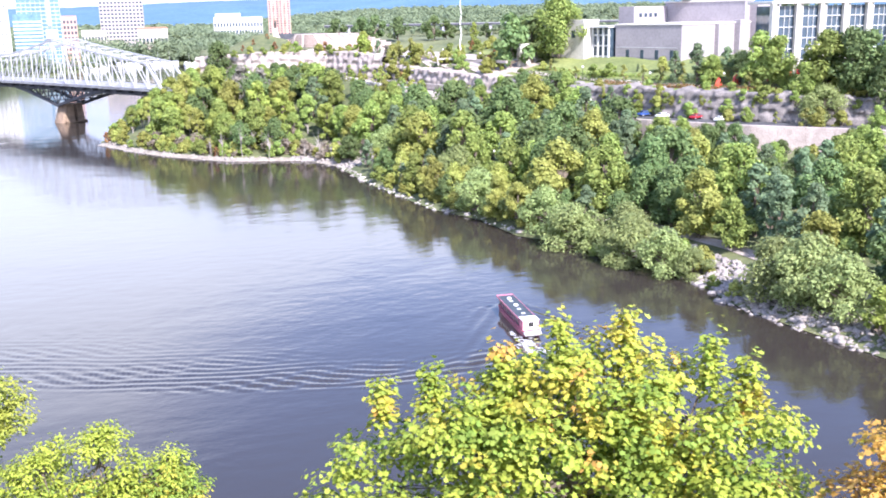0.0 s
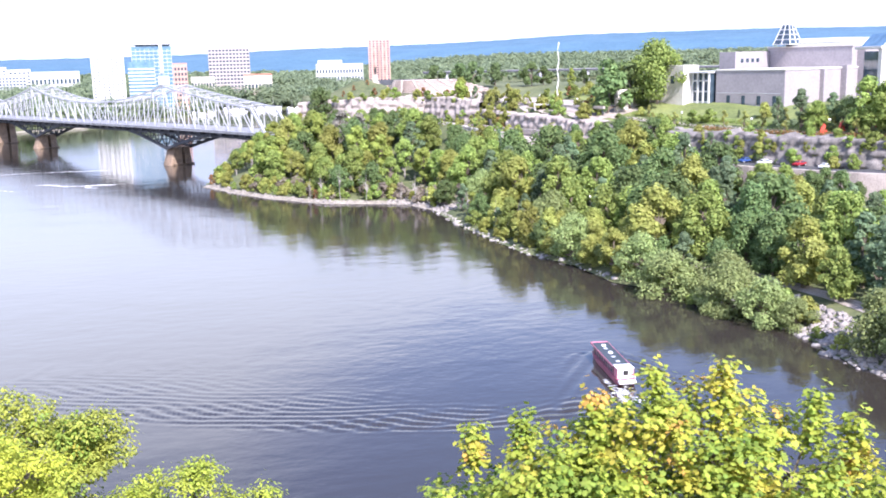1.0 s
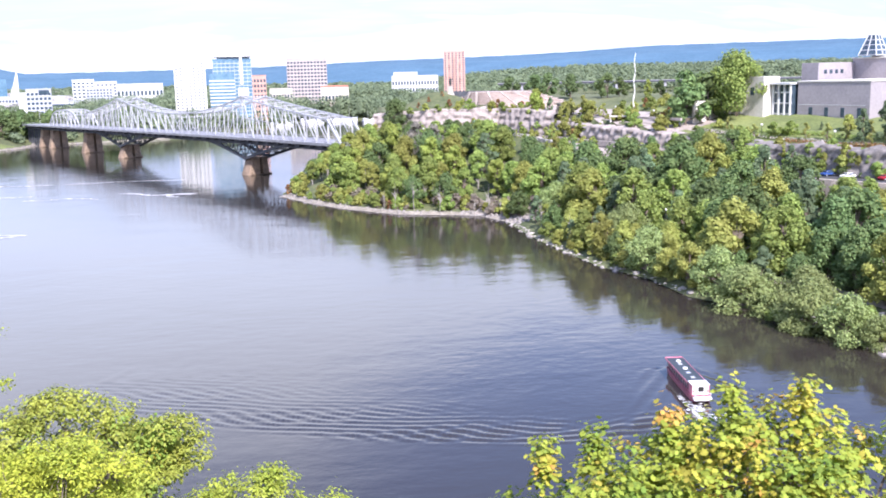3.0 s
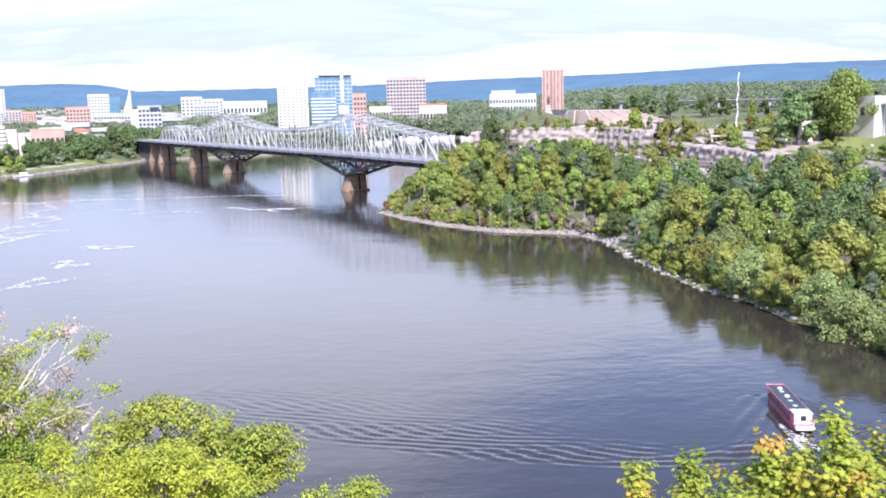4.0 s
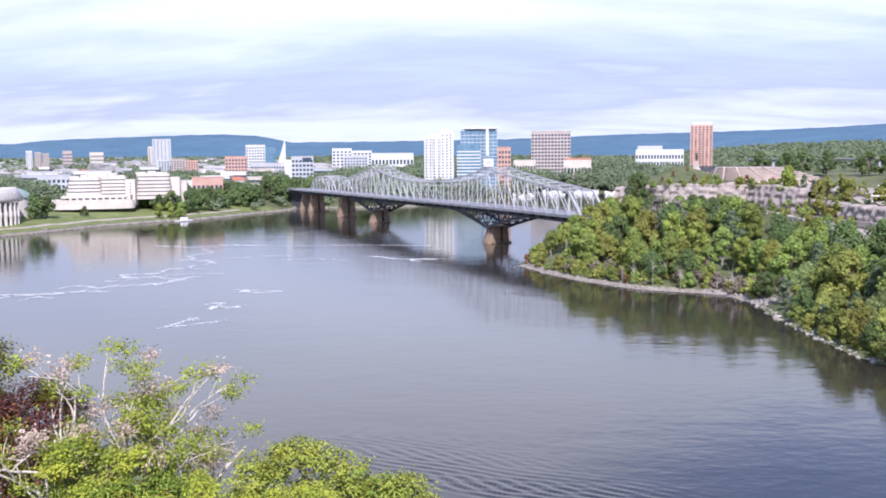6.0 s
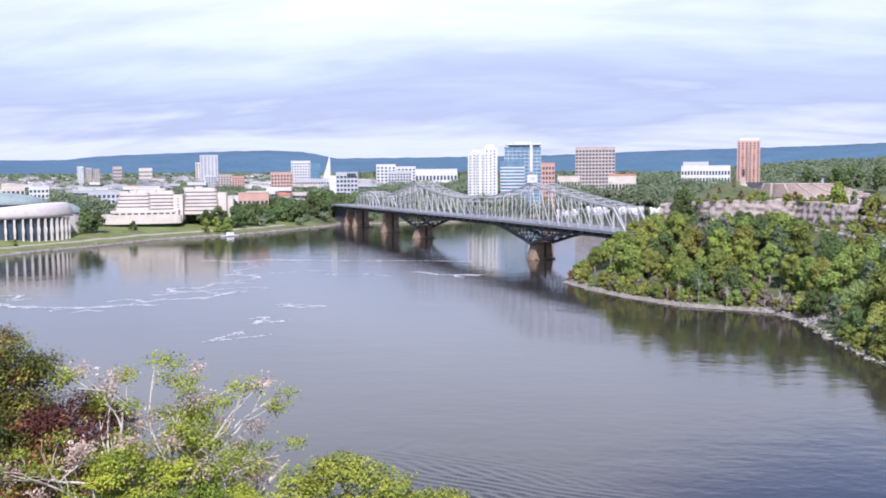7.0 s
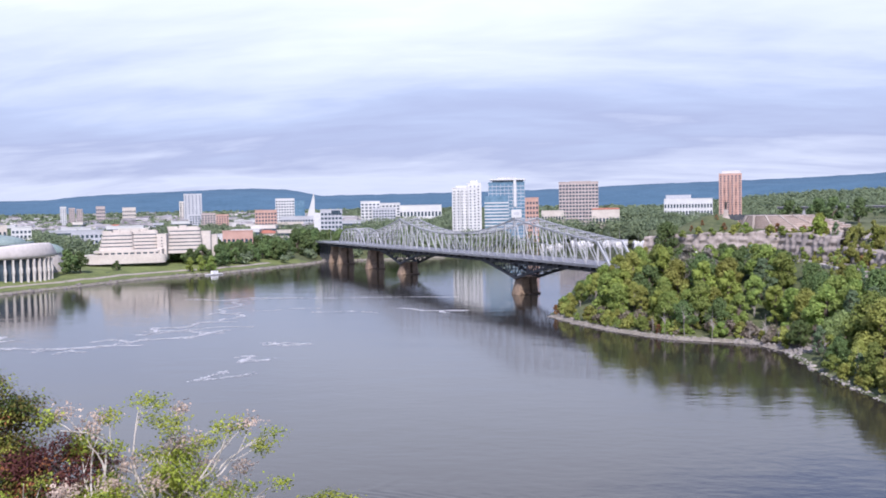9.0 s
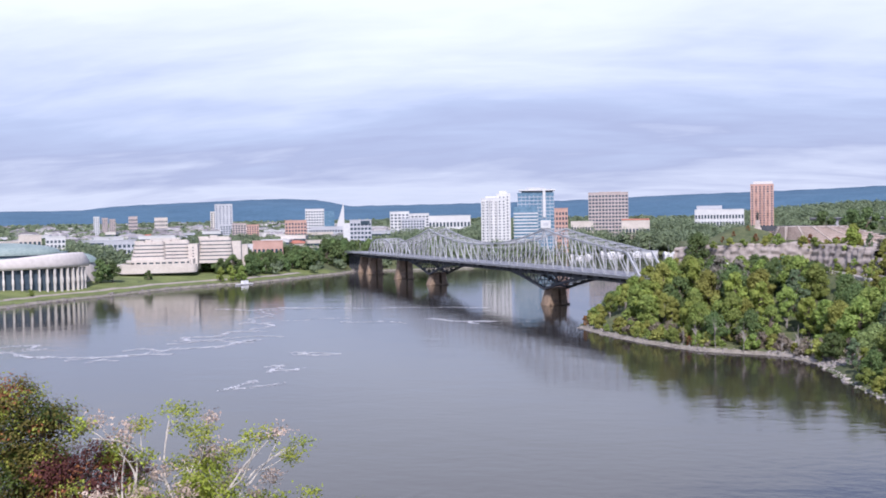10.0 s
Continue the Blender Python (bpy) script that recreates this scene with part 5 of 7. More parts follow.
def ribbon(name, line, a, b, lift, mat, label, category, step=3.0, cross=3, kind_="structure"):
    """A strip that lies on the ground between two offsets from a line."""
    pts = resample(line, step)
    left, right = offset_line(pts, a), offset_line(pts, b)
    verts = []
    for (lx, ly), (rx, ry) in zip(left, right):
        for c in range(cross + 1):
            f = c / cross
            x, y = lx + (rx - lx) * f, ly + (ry - ly) * f
            verts.append((x, y, max(gz(x, y), 0.0) + lift))
    k = cross + 1
    faces = [(i * k + c, i * k + c + 1, (i + 1) * k + c + 1, (i + 1) * k + c) for i in range(len(pts) - 1) for c in range(cross)]
    return tagged(from_arrays(name, verts, faces, mat, smooth=True), label, category, kind=kind_)


ribbon("shore_strip_point", SHORE_R[14:], 0.5, -2.6, 0.10, SAND, "pale gravel strip at the water's edge", "shore")
ribbon("shore_strip_bank", SHORE_R[2:15], 0.3, -1.0, 0.10, GROUND, "stony strip at the water's edge", "shore")
ribbon("riverside_path", SHORE_R[3:13], -12.5, -15.5, 0.12, PAVING, "pale riverside footpath", "path")
ribbon("shore_strip_far", SHORE_L[1:13], 0.8, 4.0, 0.10, SAND, "pale stony strip of the far shore", "shore")
ribbon("far_path", SHORE_L[1:9], 14.0, 17.5, 0.14, PAVING, "pale path along the far shore", "path")
ribbon("far_lawn", SHORE_L[1:10], 4.5, 70.0, 0.08, GRASS, "mown green lawn on the far shore", "lawn", cross=14)
ribbon("road", EDGE[4:], -4.5, -14.0, 0.14, ASPHALT, "asphalt parking road under the rock face", "road")
ribbon("lawn_gallery", EDGE[4:], 5.0, 60.0, 0.10, GRASS, "mown lawn in front of the gallery", "lawn", cross=14)
ribbon("lawn_point", EDGE[3:5], 26.0, 90.0, 0.10, GRASS, "green lawn on top of the point", "lawn", cross=16)
ribbon("upper_walk", EDGE[4:], 9.0, 13.0, 0.16, PAVING, "pale walk along the cliff top", "path")


def long_wall(name, line, z0, z1, thick, mat, label, coping=None):
    w = thing(name, label=label, category="wall", kind="structure")
    pts = line
    for (ax, ay), (bx, by) in zip(pts, pts[1:]):
        p, q = Vector((ax, ay, 0)), Vector((bx, by, 0))
        n = max(1, int((q - p).length / 6))
        for i in range(n):
            a, b = p.lerp(q, i / n), p.lerp(q, (i + 1) / n)
            m = Matrix.Translation(a) @ (b - a).to_track_quat("X", "Z").to_matrix().to_4x4()
            part("wall_panel", one_box((0.02, -thick / 2, z0), ((b - a).length - 0.02, thick / 2, z1), m, 0.05), mat, w)
    return w


long_wall("retaining_wall", offset_line(EDGE[5:], -15.5), 8.5, 16.9, 0.9, TAN_STONE, "tan stone retaining wall below the road")

# low stepped walls, a path and a stone balustrade between the point and the gallery
TERRACE = [(99, 402), (112, 373), (119.5, 341), (129, 306)]
for lo, hi, off in ((20.4, 22.2, -7.5), (29.4, 30.3, 7.0)):
    long_wall("terrace_wall", offset_line(TERRACE, off), lo, hi, 0.8, TAN_STONE, "low tan stone terrace wall")
ribbon("terrace_walk", TERRACE, -7.8, -13.0, 0.2, PAVING, "pale gravel walk below the terraces", "path")
ribbon("upper_terrace", TERRACE, 2.5, 24.0, 0.2, PAVING, "sandy terrace on top of the ledges", "terrace", cross=8)


def balustrade(line, label):
    """Squat posts with a coping and thin balusters between them."""
    b = thing("balustrade", label=label, category="balustrade")
    pts = [(x, y) for x, y in resample(line, 3.2)]
    for (ax, ay), (bx, by) in zip(pts, pts[1:]):
        za, zb = gz(ax, ay), gz(bx, by)
        part("post", one_box((ax - 0.28, ay - 0.28, za - 0.4), (ax + 0.28, ay + 0.28, za + 1.35), bevel=0.05), PALE_STONE, b)
        part("coping", one_beam((ax, ay, za + 1.12), (bx, by, zb + 1.12), 0.42, 0.2), PALE_STONE, b)
        for k in (0.25, 0.5, 0.75):
            x, y, z = ax + (bx - ax) * k, ay + (by - ay) * k, za + (zb - za) * k
            part("baluster", one_box((x - 0.13, y - 0.13, z - 0.3), (x + 0.13, y + 0.13, z + 1.05)), PALE_STONE, b)


balustrade(offset_line(TERRACE[:3], -13.6), "pale stone balustrade along the lower walk")


def rocks(name, line, lo, hi, count, size, seed, label, mat=PALE_ROCK):
    """Tumbled shore rocks, joined."""
    rng = random.Random(seed)
    pts = resample(line, 1.0)
    verts, faces = [], []
    shape = [(-1, -0.8, -0.6), (0.9, -1, -0.6), (1, 0.8, -0.6), (-0.8, 1, -0.6), (-0.7, -0.6, 0.55), (0.6, -0.7, 0.7), (0.75, 0.5, 0.5), (-0.5, 0.7, 0.65)]
    quads = [(0, 3, 2, 1), (4, 5, 6, 7), (0, 1, 5, 4), (1, 2, 6, 5), (2, 3, 7, 6), (3, 0, 4, 7)]
    for _ in range(count):
        i = rng.randrange(1, len(pts) - 1)
        way = (Vector((*pts[i + 1], 0)) - Vector((*pts[i - 1], 0))).normalized()
        d = rng.uniform(lo, hi)
        x, y = pts[i][0] + way.y * d + rng.uniform(-0.5, 0.5), pts[i][1] - way.x * d + rng.uniform(-0.5, 0.5)
        s = size * rng.uniform(0.4, 1.0) ** 1.5 * (1 if rng.random() < 0.85 else 1.9)
        m = Euler((rng.uniform(-0.5, 0.5), rng.uniform(-0.5, 0.5), rng.uniform(0, 6.28))).to_matrix()
        z = max(gz(x, y), -0.15) + 0.15 * s
        b = len(verts)
        for px_, py_, pz_ in shape:
            v = m @ Vector((px_ * s * rng.uniform(0.75, 1.2), py_ * s * rng.uniform(0.6, 1.0), pz_ * s * 0.6))
            verts.append((x + v.x, y + v.y, z + v.z))
        faces += [tuple(b + q for q in f) for f in quads]
    return tagged(from_arrays(name, verts, faces, mat), label, "rocks", kind="stuff")


rocks("shore_rocks", SHORE_R[3:9], -0.8, 10.0, 2200, 0.6, 1, "pale tumbled shore rocks and slabs")
rocks("shore_rocks", SHORE_R[9:15], -0.3, 1.3, 240, 0.55, 2, "pale broken rocks along the water")
rocks("gravel_fan", [(74, 286), (72, 298), (67, 311), (60, 315)], -0.5, 14.0, 1500, 0.55, 3, "pale grey gravel fan running into the water")
rocks("shore_stones", SHORE_R[14:], -0.6, 3.2, 900, 0.4, 4, "small pale stones of the point's shore")
rocks("far_shore_stones", SHORE_L[1:12], -4.0, 0.5, 700, 0.7, 5, "small stones along the far shore")


# ---- things on the point and round the gallery ----
def globe_lamp_model():
    lamp = thing("street_lamp", label="slim dark lamp post with a white globe", category="street lamp", group="globe lamps")
    bm = bmesh.new()
    tube(bm, [(0, 0, 0), (0, 0, 0.5), (0, 0, 3.6)], [0.14, 0.07, 0.05], 8)
    part("post", bm, CAR_DARK, lamp)
    bm = bmesh.new()
    bmesh.ops.create_icosphere(bm, subdivisions=2, radius=0.36, matrix=Matrix.Translation((0, 0, 3.95)))
    part("globe", bm, WHITE_PAINT, lamp, "white globe", True)
    return lamp


lamp_model = globe_lamp_model()
lamp_spots = [(99, 226), (99, 180), (110, 284), (101, 200), (104, 245), (108, 265), (97, 160), (160, 256), (172, 236), (185, 222), (150, 280), (168, 218), (158, 232), (141, 258), (205, 215), (215, 208), (62, 398), (78, 402), (128, 350), (135, 330)]
for i, (x, y) in enumerate(lamp_spots):
    m = pose(x, y, gz(x, y))
    if i == 0:
        lamp_model.matrix_basis = m
    else:
        copy_thing(lamp_model, m)


def car(x, y, turn, paint, label):
    c = thing("car", (x, y, gz(x, y) + 0.16), turn, label, "car", "parked cars")
    bm = bmesh.new()
    side = [(-2.2, 0.35), (-2.25, 0.8), (-1.9, 0.95), (-1.2, 1.0), (-0.75, 1.45), (0.9, 1.48), (1.6, 1.0), (2.15, 0.9), (2.2, 0.4)]
    l, r = [bm.verts.new((a, -0.85, b)) for a, b in side], [bm.verts.new((a, 0.85, b)) for a, b in side]
    bm.faces.new(l); bm.faces.new(r[::-1])
    for i in range(9):
        j = (i + 1) % 9
        bm.faces.new((l[j], l[i], r[i], r[j]))
    bmesh.ops.recalc_face_normals(bm, faces=bm.faces[:])
    bmesh.ops.bevel(bm, geom=bm.edges[:], offset=0.07, segments=1, affect="EDGES")
    part("body", bm, paint, c)
    for s in (-0.87, 0.83):
        part("side_window", one_box((-0.85, s, 1.02), (1.15, s + 0.04, 1.38)), GLASS, c)
    part("windscreen", one_box((-1.12, -0.7, 1.05), (-0.8, 0.7, 1.42)), GLASS, c)
    for wx_ in (-1.4, 1.35):
        for s in (-0.8, 0.8):
            bm = bmesh.new()
            bmesh.ops.create_cone(bm, cap_ends=True, segments=14, radius1=0.33, radius2=0.33, depth=0.22, matrix=pose(wx_, s, 0.33, 90))
            wheel = part("wheel", bm, RUBBER, c)
            bm = bmesh.new()
            bmesh.ops.create_cone(bm, cap_ends=True, segments=10, radius1=0.19, radius2=0.19, depth=0.24, matrix=pose(wx_, s, 0.33, 90))
            part("rim", bm, GREY_CLAD, wheel)
    return c


car_line = offset_line(EDGE[5:], -6.5)
for f, paint, label in ((0.28, CAR_DARK, "dark parked car under the rock face"), (0.335, CAR_BLUE, "blue parked car under the rock face"), (0.375, CAR_BLUE, "blue parked car beside another blue one"), (0.41, CAR_WHITE, "silver-white parked car by the wall"), (0.47, CAR_RED, "dark red parked car by the wall"), (0.515, CAR_WHITE, "white parked car by the wall")):
    pts = resample(car_line, 1.0)
    i = int(f * (len(pts) - 1))
    way = Vector((*pts[i + 1], 0)) - Vector((*pts[i], 0))
    car(pts[i][0], pts[i][1], math.degrees(math.atan2(way.y, way.x)) + 80, paint, label)
car(196, 231, 20, CAR_DARK, "dark van at the gallery drive")
car(201, 229, 20, CAR_BLUE, "blue car at the gallery drive")


def gallery():
    """Angular granite blocks, each with a corner towards the river, and a tall glazed hall."""
    g = thing("art_gallery", (183.0, 274.5, 0), 21.7, "large granite and glass gallery with a glass lantern", "gallery")

    def block(name, x0, x1, y0, y1, z0, z1, mat, label="", under=None):
        return part(name, one_box((x0, y0, z0), (x1, y1, z1), bevel=0.08), mat, under or g, label)

    # own x runs along the sunny faces, own y along the shaded faces
    low = block("lower_block", 0, 62, 0, 27, 22, 41.3, GRANITE, "granite lower block")
    block("cornice", -0.25, 62.2, -0.25, 27.2, 41.3, 41.8, PALE_STONE)
    block("rail", -0.9, -0.7, 1, 26, 33.9, 34.1, STEEL)
    for k in range(4):
        block("doorway", -0.08, 0.1, 3 + k * 6, 4.4 + k * 6, 30.2, 33.2, GLASS, "", low)
    for x0, x1, y, top in ((19, 21, -1.6, 41.5), (31, 33.5, -2.2, 42.5), (41, 44, -2.6, 47.6)):
        block("granite_fin", x0, x1, y, 0.5, 22, top, GRANITE)
    up = block("upper_block", 38, 62, 0.5, 34, 41.8, 48.7, GRANITE, "granite upper block")
    block("parapet", 37.7, 62.3, 0.2, 34.3, 48.7, 49.2, PALE_STONE)
    block("skylight_base", 40, 66, 6, 28, 49.2, 50.0, WHITE)
    for k in range(13):
        x = 41 + k * 1.95
        part("skylight_fin", one_box((-0.15, 6, 0), (0.2, 27, 1.7), Matrix.Translation((x, 0, 50.2)) @ Matrix.Rotation(0.5, 4, "Y")), WHITE, g)
    small = block("small_block", 18, 37.9, 33, 40, 38, 47.6, GRANITE, "small granite upper block")
    for k in range(4):
        block("square_window", 21 + k * 3.0, 22.6 + k * 3.0, 32.9, 33.1, 43.8, 45.2, GLASS, "", small)
    # the lantern
    LX, LY = 26.0, 8.0
    bm = bmesh.new()
    lo = [bm.verts.new((p[0] + LX, p[1] + LY, p[2])) for p in ((9.4, 15, 49.6), (16.6, 15, 49.6), (16.6, 22.2, 49.6), (9.4, 22.2, 49.6))]
    hi = [bm.verts.new((p[0] + LX, p[1] + LY, p[2])) for p in ((11.6, 17.2, 56.8), (14.4, 17.2, 56.8), (14.4, 20.0, 56.8), (11.6, 20.0, 56.8))]
    bm.faces.new(hi); bm.faces.new(lo[::-1])
    for i in range(4):
        bm.faces.new((lo[i], lo[(i + 1) % 4], hi[(i + 1) % 4], hi[i]))
    lantern = part("lantern", bm, GLASS, g, "dark glass lantern tower")
    for k in range(5):
        f = 0.02 + k * 0.24
        a, b = LX + 9.4 + 2.2 * f, LX + 16.6 - 2.2 * f
        c, d = LY + 15 + 2.2 * f, LY + 22.2 - 2.2 * f
        part("lantern_bar", one_box((a - 0.12, c - 0.12, 49.6 + 7.2 * f), (b + 0.12, d + 0.12, 49.85 + 7.2 * f)), WHITE, lantern)
    for x, y, x2, y2 in ((9.4, 15, 11.6, 17.2), (16.6, 15, 14.4, 17.2), (9.4, 22.2, 11.6, 20), (13, 14.95, 13, 17.15), (9.35, 18.6, 11.55, 18.6)):
        part("lantern_post", one_beam((x + LX, y + LY, 49.6), (x2 + LX, y2 + LY, 56.8), 0.3, 0.3), WHITE, lantern)
    # entrance wing further back
    block("entrance_wall", -6, 2, 36, 58, 22, 43.4, PALE_STONE)
    block("entrance_roof", -3.5, 6, 27.5, 36, 40.6, 41.3, WHITE)
    block("entrance_glass", -1.5, 5, 28, 36, 22, 40.6, GLASS)
    for k in range(4):
        block("entrance_column", -2.2, -1.5, 28.2 + k * 2.3, 28.8 + k * 2.3, 22, 40.6, WHITE)
    for k in range(4):
        block("entrance_beam", -1.9, -1.45, 28, 36, 27 + k * 3.6, 27.5 + k * 3.6, WHITE)
    for k in range(3):
        block("entrance_window", -6.08, -5.9, 40 + k * 4, 41.6 + k * 4, 37.2, 39.8, GLASS)
    block("garden_wall", -22, -6, 52, 53, 24, 35.5, PALE_STONE)
    return g


gallery()


def glazed_hall():
    h = thing("glazed_hall", (187.0, 236.0, 0), -11.0, "tall glazed hall with pale stone piers", "hall")
    for k in range(7):
        x = k * 7.4
        part("pier", one_box((x, -1.2, 21), (x + 1.2, 0.8, 47.2), bevel=0.08), PALE_STONE, h)
        part("pier", one_box((x + 1.7, -0.6, 21), (x + 2.3, 0.8, 47.2), bevel=0.08), PALE_STONE, h)
        part("glass_bay", one_box((x + 0.1, 0.3, 21), (x + 7.4, 9, 46.6)), GLASS, h)
        for f in range(7):
            part("transom", one_box((x + 2.3, 0.0, 25 + f * 3.1), (x + 7.4, 0.35, 25.22 + f * 3.1)), WHITE, h)
        for f in range(2):
            part("mullion", one_box((x + 4.3 + f * 1.6, 0.05, 21), (x + 4.42 + f * 1.6, 0.36, 46.6)), WHITE, h)
    part("cornice", one_box((-0.5, -1.5, 47.2), (52.5, 14, 48.0), bevel=0.1), PALE_STONE, h)
    for k in range(7):
        x = k * 7.4
        bm = bmesh.new()
        lo = [bm.verts.new(p) for p in ((x + 0.4, -1.0, 48.0), (x + 7.2, -1.0, 48.0), (x + 3.8, -1.0, 51.6))]
        hi = [bm.verts.new((v.co.x, 12.0, v.co.z)) for v in lo]
        bm.faces.new(lo); bm.faces.new(hi[::-1])
        for i in range(3):
            bm.faces.new((lo[(i + 1) % 3], lo[i], hi[i], hi[(i + 1) % 3]))
        gable = part("glass_gable", bm, BLUE_GLASS, h)
        for p, q in (((x + 0.4, -1.05, 48.1), (x + 3.8, -1.05, 51.7)), ((x + 3.8, -1.05, 51.7), (x + 7.2, -1.05, 48.1)), ((x + 3.8, -1.05, 48.0), (x + 3.8, -1.05, 51.6))):
            part("gable_bar", one_beam(p, q, 0.22, 0.22), WHITE, gable)


glazed_hall()


def hedge(line, off, height, mat, label):
    """A clipped hedge: a long low heap of small leaves."""
    rng = np.random.default_rng(int(height * 100) + int(abs(off) * 7))
    pts = resample(line, 0.8)
    run = offset_line(pts, off)
    centres = np.array([(x, y, gz(x, y) + height * 0.5) for x, y in run])
    lobes = np.c_[centres, np.full(len(centres), height * 0.62)]
    p, nor = crown_points(rng, lobes, len(run) * 40, 0.5, 0.4)
    v, f = leaf_quads(p, nor, 0.16 * rng.uniform(0.6, 1.3, len(p)), rng)
    return tagged(from_arrays("hedge", v, f, mat), label, "hedge", kind="stuff")


hedge(EDGE[6:9], 6.0, 1.5, LEAF["rust"], "long brown clipped hedge along the cliff walk")
hedge(EDGE[5:10], 8.0, 1.8, LEAF["dark"], "dark green clipped hedge along the cliff walk")
hedge(EDGE[5:8], 16.5, 1.4, LEAF["green"], "low green hedge on the gallery lawn")


def red_form(x, y, turn, seed):
    rng = random.Random(seed)
    r = thing("red_sculpture", (x, y, gz(x, y)), turn, "bright red upright painted metal form", "sculpture", "red forms on the walk")
    bm = bmesh.new()
    outline = [(-1.3, 0), (1.3, 0), (1.0, 1.2), (0.3, 1.3), (0.5, 2.3), (-0.1, 2.9), (-0.6, 2.0), (-1.0, 1.7)]
    f0, f1 = [bm.verts.new((a * rng.uniform(0.8, 1.2), -0.25, b)) for a, b in outline], []
    f1 = [bm.verts.new((v.co.x, 0.25, v.co.z)) for v in f0]
    bm.faces.new(f0); bm.faces.new(f1[::-1])
    for i in range(8):
        j = (i + 1) % 8
        bm.faces.new((f0[j], f0[i], f1[i], f1[j]))
    bmesh.ops.recalc_face_normals(bm, faces=bm.faces[:])
    part("plate", bm, RED_PAINT, r)
    part("foot", one_box((-1.2, -0.8, -0.1), (1.2, 0.8, 0.25)), RED_PAINT, r)


for k, (x, y) in enumerate(((171, 237), (175, 235), (176.5, 236.5), (180, 233), (185, 231.5), (187, 233), (191, 231), (195, 232), (198, 232))):
    red_form(x, y, k * 37, k)


def pole_sculpture():
    x, y = 375 * math.sin(radians(21.1)), 375 * math.cos(radians(21.1))
    p = thing("tall_pole_sculpture", (x, y, gz(x, y) - 0.3), 0, "tall thin white crooked steel pole on the lawn", "sculpture")
    bm = bmesh.new()
    tube(bm, [(0.30 * math.sin(k * 1.1) + 0.02 * k, 0.15 * math.cos(k), k * 1.3) for k in range(19)], [0.24 - 0.006 * k + 0.03 * (k % 3 == 0) for k in range(19)], 8)
    part("shaft", bm, WHITE_PAINT, p)


pole_sculpture()


def portal():
    x, y = 362 * math.sin(radians(20.3)), 362 * math.cos(radians(20.3))
    p = thing("portal", (x, y, gz(x, y) - 0.2), -20, "low pale concrete portal with a dark opening", "shelter")
    part("roof", one_box((-3.6, -2, 1.9), (3.8, 4, 2.4), bevel=0.06), PALE_STONE, p)
    part("side_wall", one_box((-3.4, -1.8, 0), (-2.8, 4, 1.9)), PALE_STONE, p)
    part("side_wall", one_box((2.4, -1.8, 0), (3.6, 4, 1.9)), PALE_STONE, p)
    # back wall coloured near black to stand for the shade inside the opening
    part("back_wall", one_box((-2.8, 3.4, 0), (2.4, 3.9, 1.9)), CAR_DARK, p)


portal()


def statue():
    x, y = 453 * math.sin(radians(10.5)), 453 * math.cos(radians(10.5))
    b = thing("plinth", (x, y, gz(x, y) - 0.5), -10, "tapered pale stone plinth under a statue", "plinth")
    bm = bmesh.new()
    for lo, hi, z0, z1 in ((2.3, 2.0, 0, 1.2), (1.5, 1.1, 1.2, 5.0), (1.35, 1.35, 5.0, 5.4)):
        ring = [[bm.verts.new((sx * r, sy * r, z)) for sx, sy in ((-1, -1), (1, -1), (1, 1), (-1, 1))] for r, z in ((lo, z0), (hi, z1))]
        bm.faces.new(ring[1]); bm.faces.new(ring[0][::-1])
        for k in range(4):
            bm.faces.new((ring[0][k], ring[0][(k + 1) % 4], ring[1][(k + 1) % 4], ring[1][k]))
    part("stone", bm, TAN_STONE, b)
    b.scale = (0.78, 0.78, 0.78)
    bm = bmesh.new()
    tube(bm, [(0, 0, 0), (0.05, 0, 1.1), (0, 0, 2.2), (0.05, 0, 2.9), (0.05, 0, 3.2), (0.05, 0, 3.7)], [0.55, 0.45, 0.6, 0.5, 0.22, 0.16], 8)
    tube(bm, [(0.35, 0, 2.6), (0.8, 0, 3.3), (0.85, 0, 4.0)], [0.2, 0.14, 0.08], 6)
    s = mesh_object("statue", bm, BRONZE, smooth=True)
    s.matrix_basis = pose(x, y, gz(x, y) - 0.5 + 5.4 * 0.78)
    tagged(s, "dark bronze figure statue on a stone plinth", "statue")


statue()


def amphitheatre():
    """A broad fan of stone seating steps that swells out of the hill's shoulder."""
    cx, cy = 446 * math.sin(radians(14.4)), 446 * math.cos(radians(14.4))
    a = thing("stone_amphitheatre", (cx, cy, 0), -12, "pale tan stone steps of a hillside amphitheatre", "amphitheatre")
    levels = 9
    for k in range(levels):
        g = k / (levels - 1)
        r = 26.0 - 11.5 * g
        z1 = 32.4 + 6.3 * g ** 0.8
        for name, rr, lo, hi in (("riser", r - 0.55, 27, z1 - 0.24), ("seat_step", r, z1 - 0.24, z1)):
            outline = [(rr * math.cos(t * 0.1745) - 8.0 * g, rr * 0.62 * math.sin(t * 0.1745)) for t in range(36)]
            part(name, prism(outline, lo, hi), STEP_STONE, a)
    for k in range(7):
        t = radians(200 + k * 23)
        lo = Vector((25.6 * math.cos(t), 15.8 * math.sin(t), 32.6))
        hi = Vector((14.2 * math.cos(t) - 8.0, 8.8 * math.sin(t), 38.85))
        part("stair_line", one_beam(lo, hi, 0.9, 0.35), PAVING, a)
    part("apron", prism([(24 * math.cos(t * 0.2618) + 22, 15 * math.sin(t * 0.2618) - 6) for t in range(24)], 27, 32.2), STEP_STONE, a)
    part("rim_wall", prism([(27 * math.cos(t * 0.1745) + 7, 18 * math.sin(t * 0.1745) - 4) for t in range(36)], 27, 32.0), TAN_STONE, a)
    return a


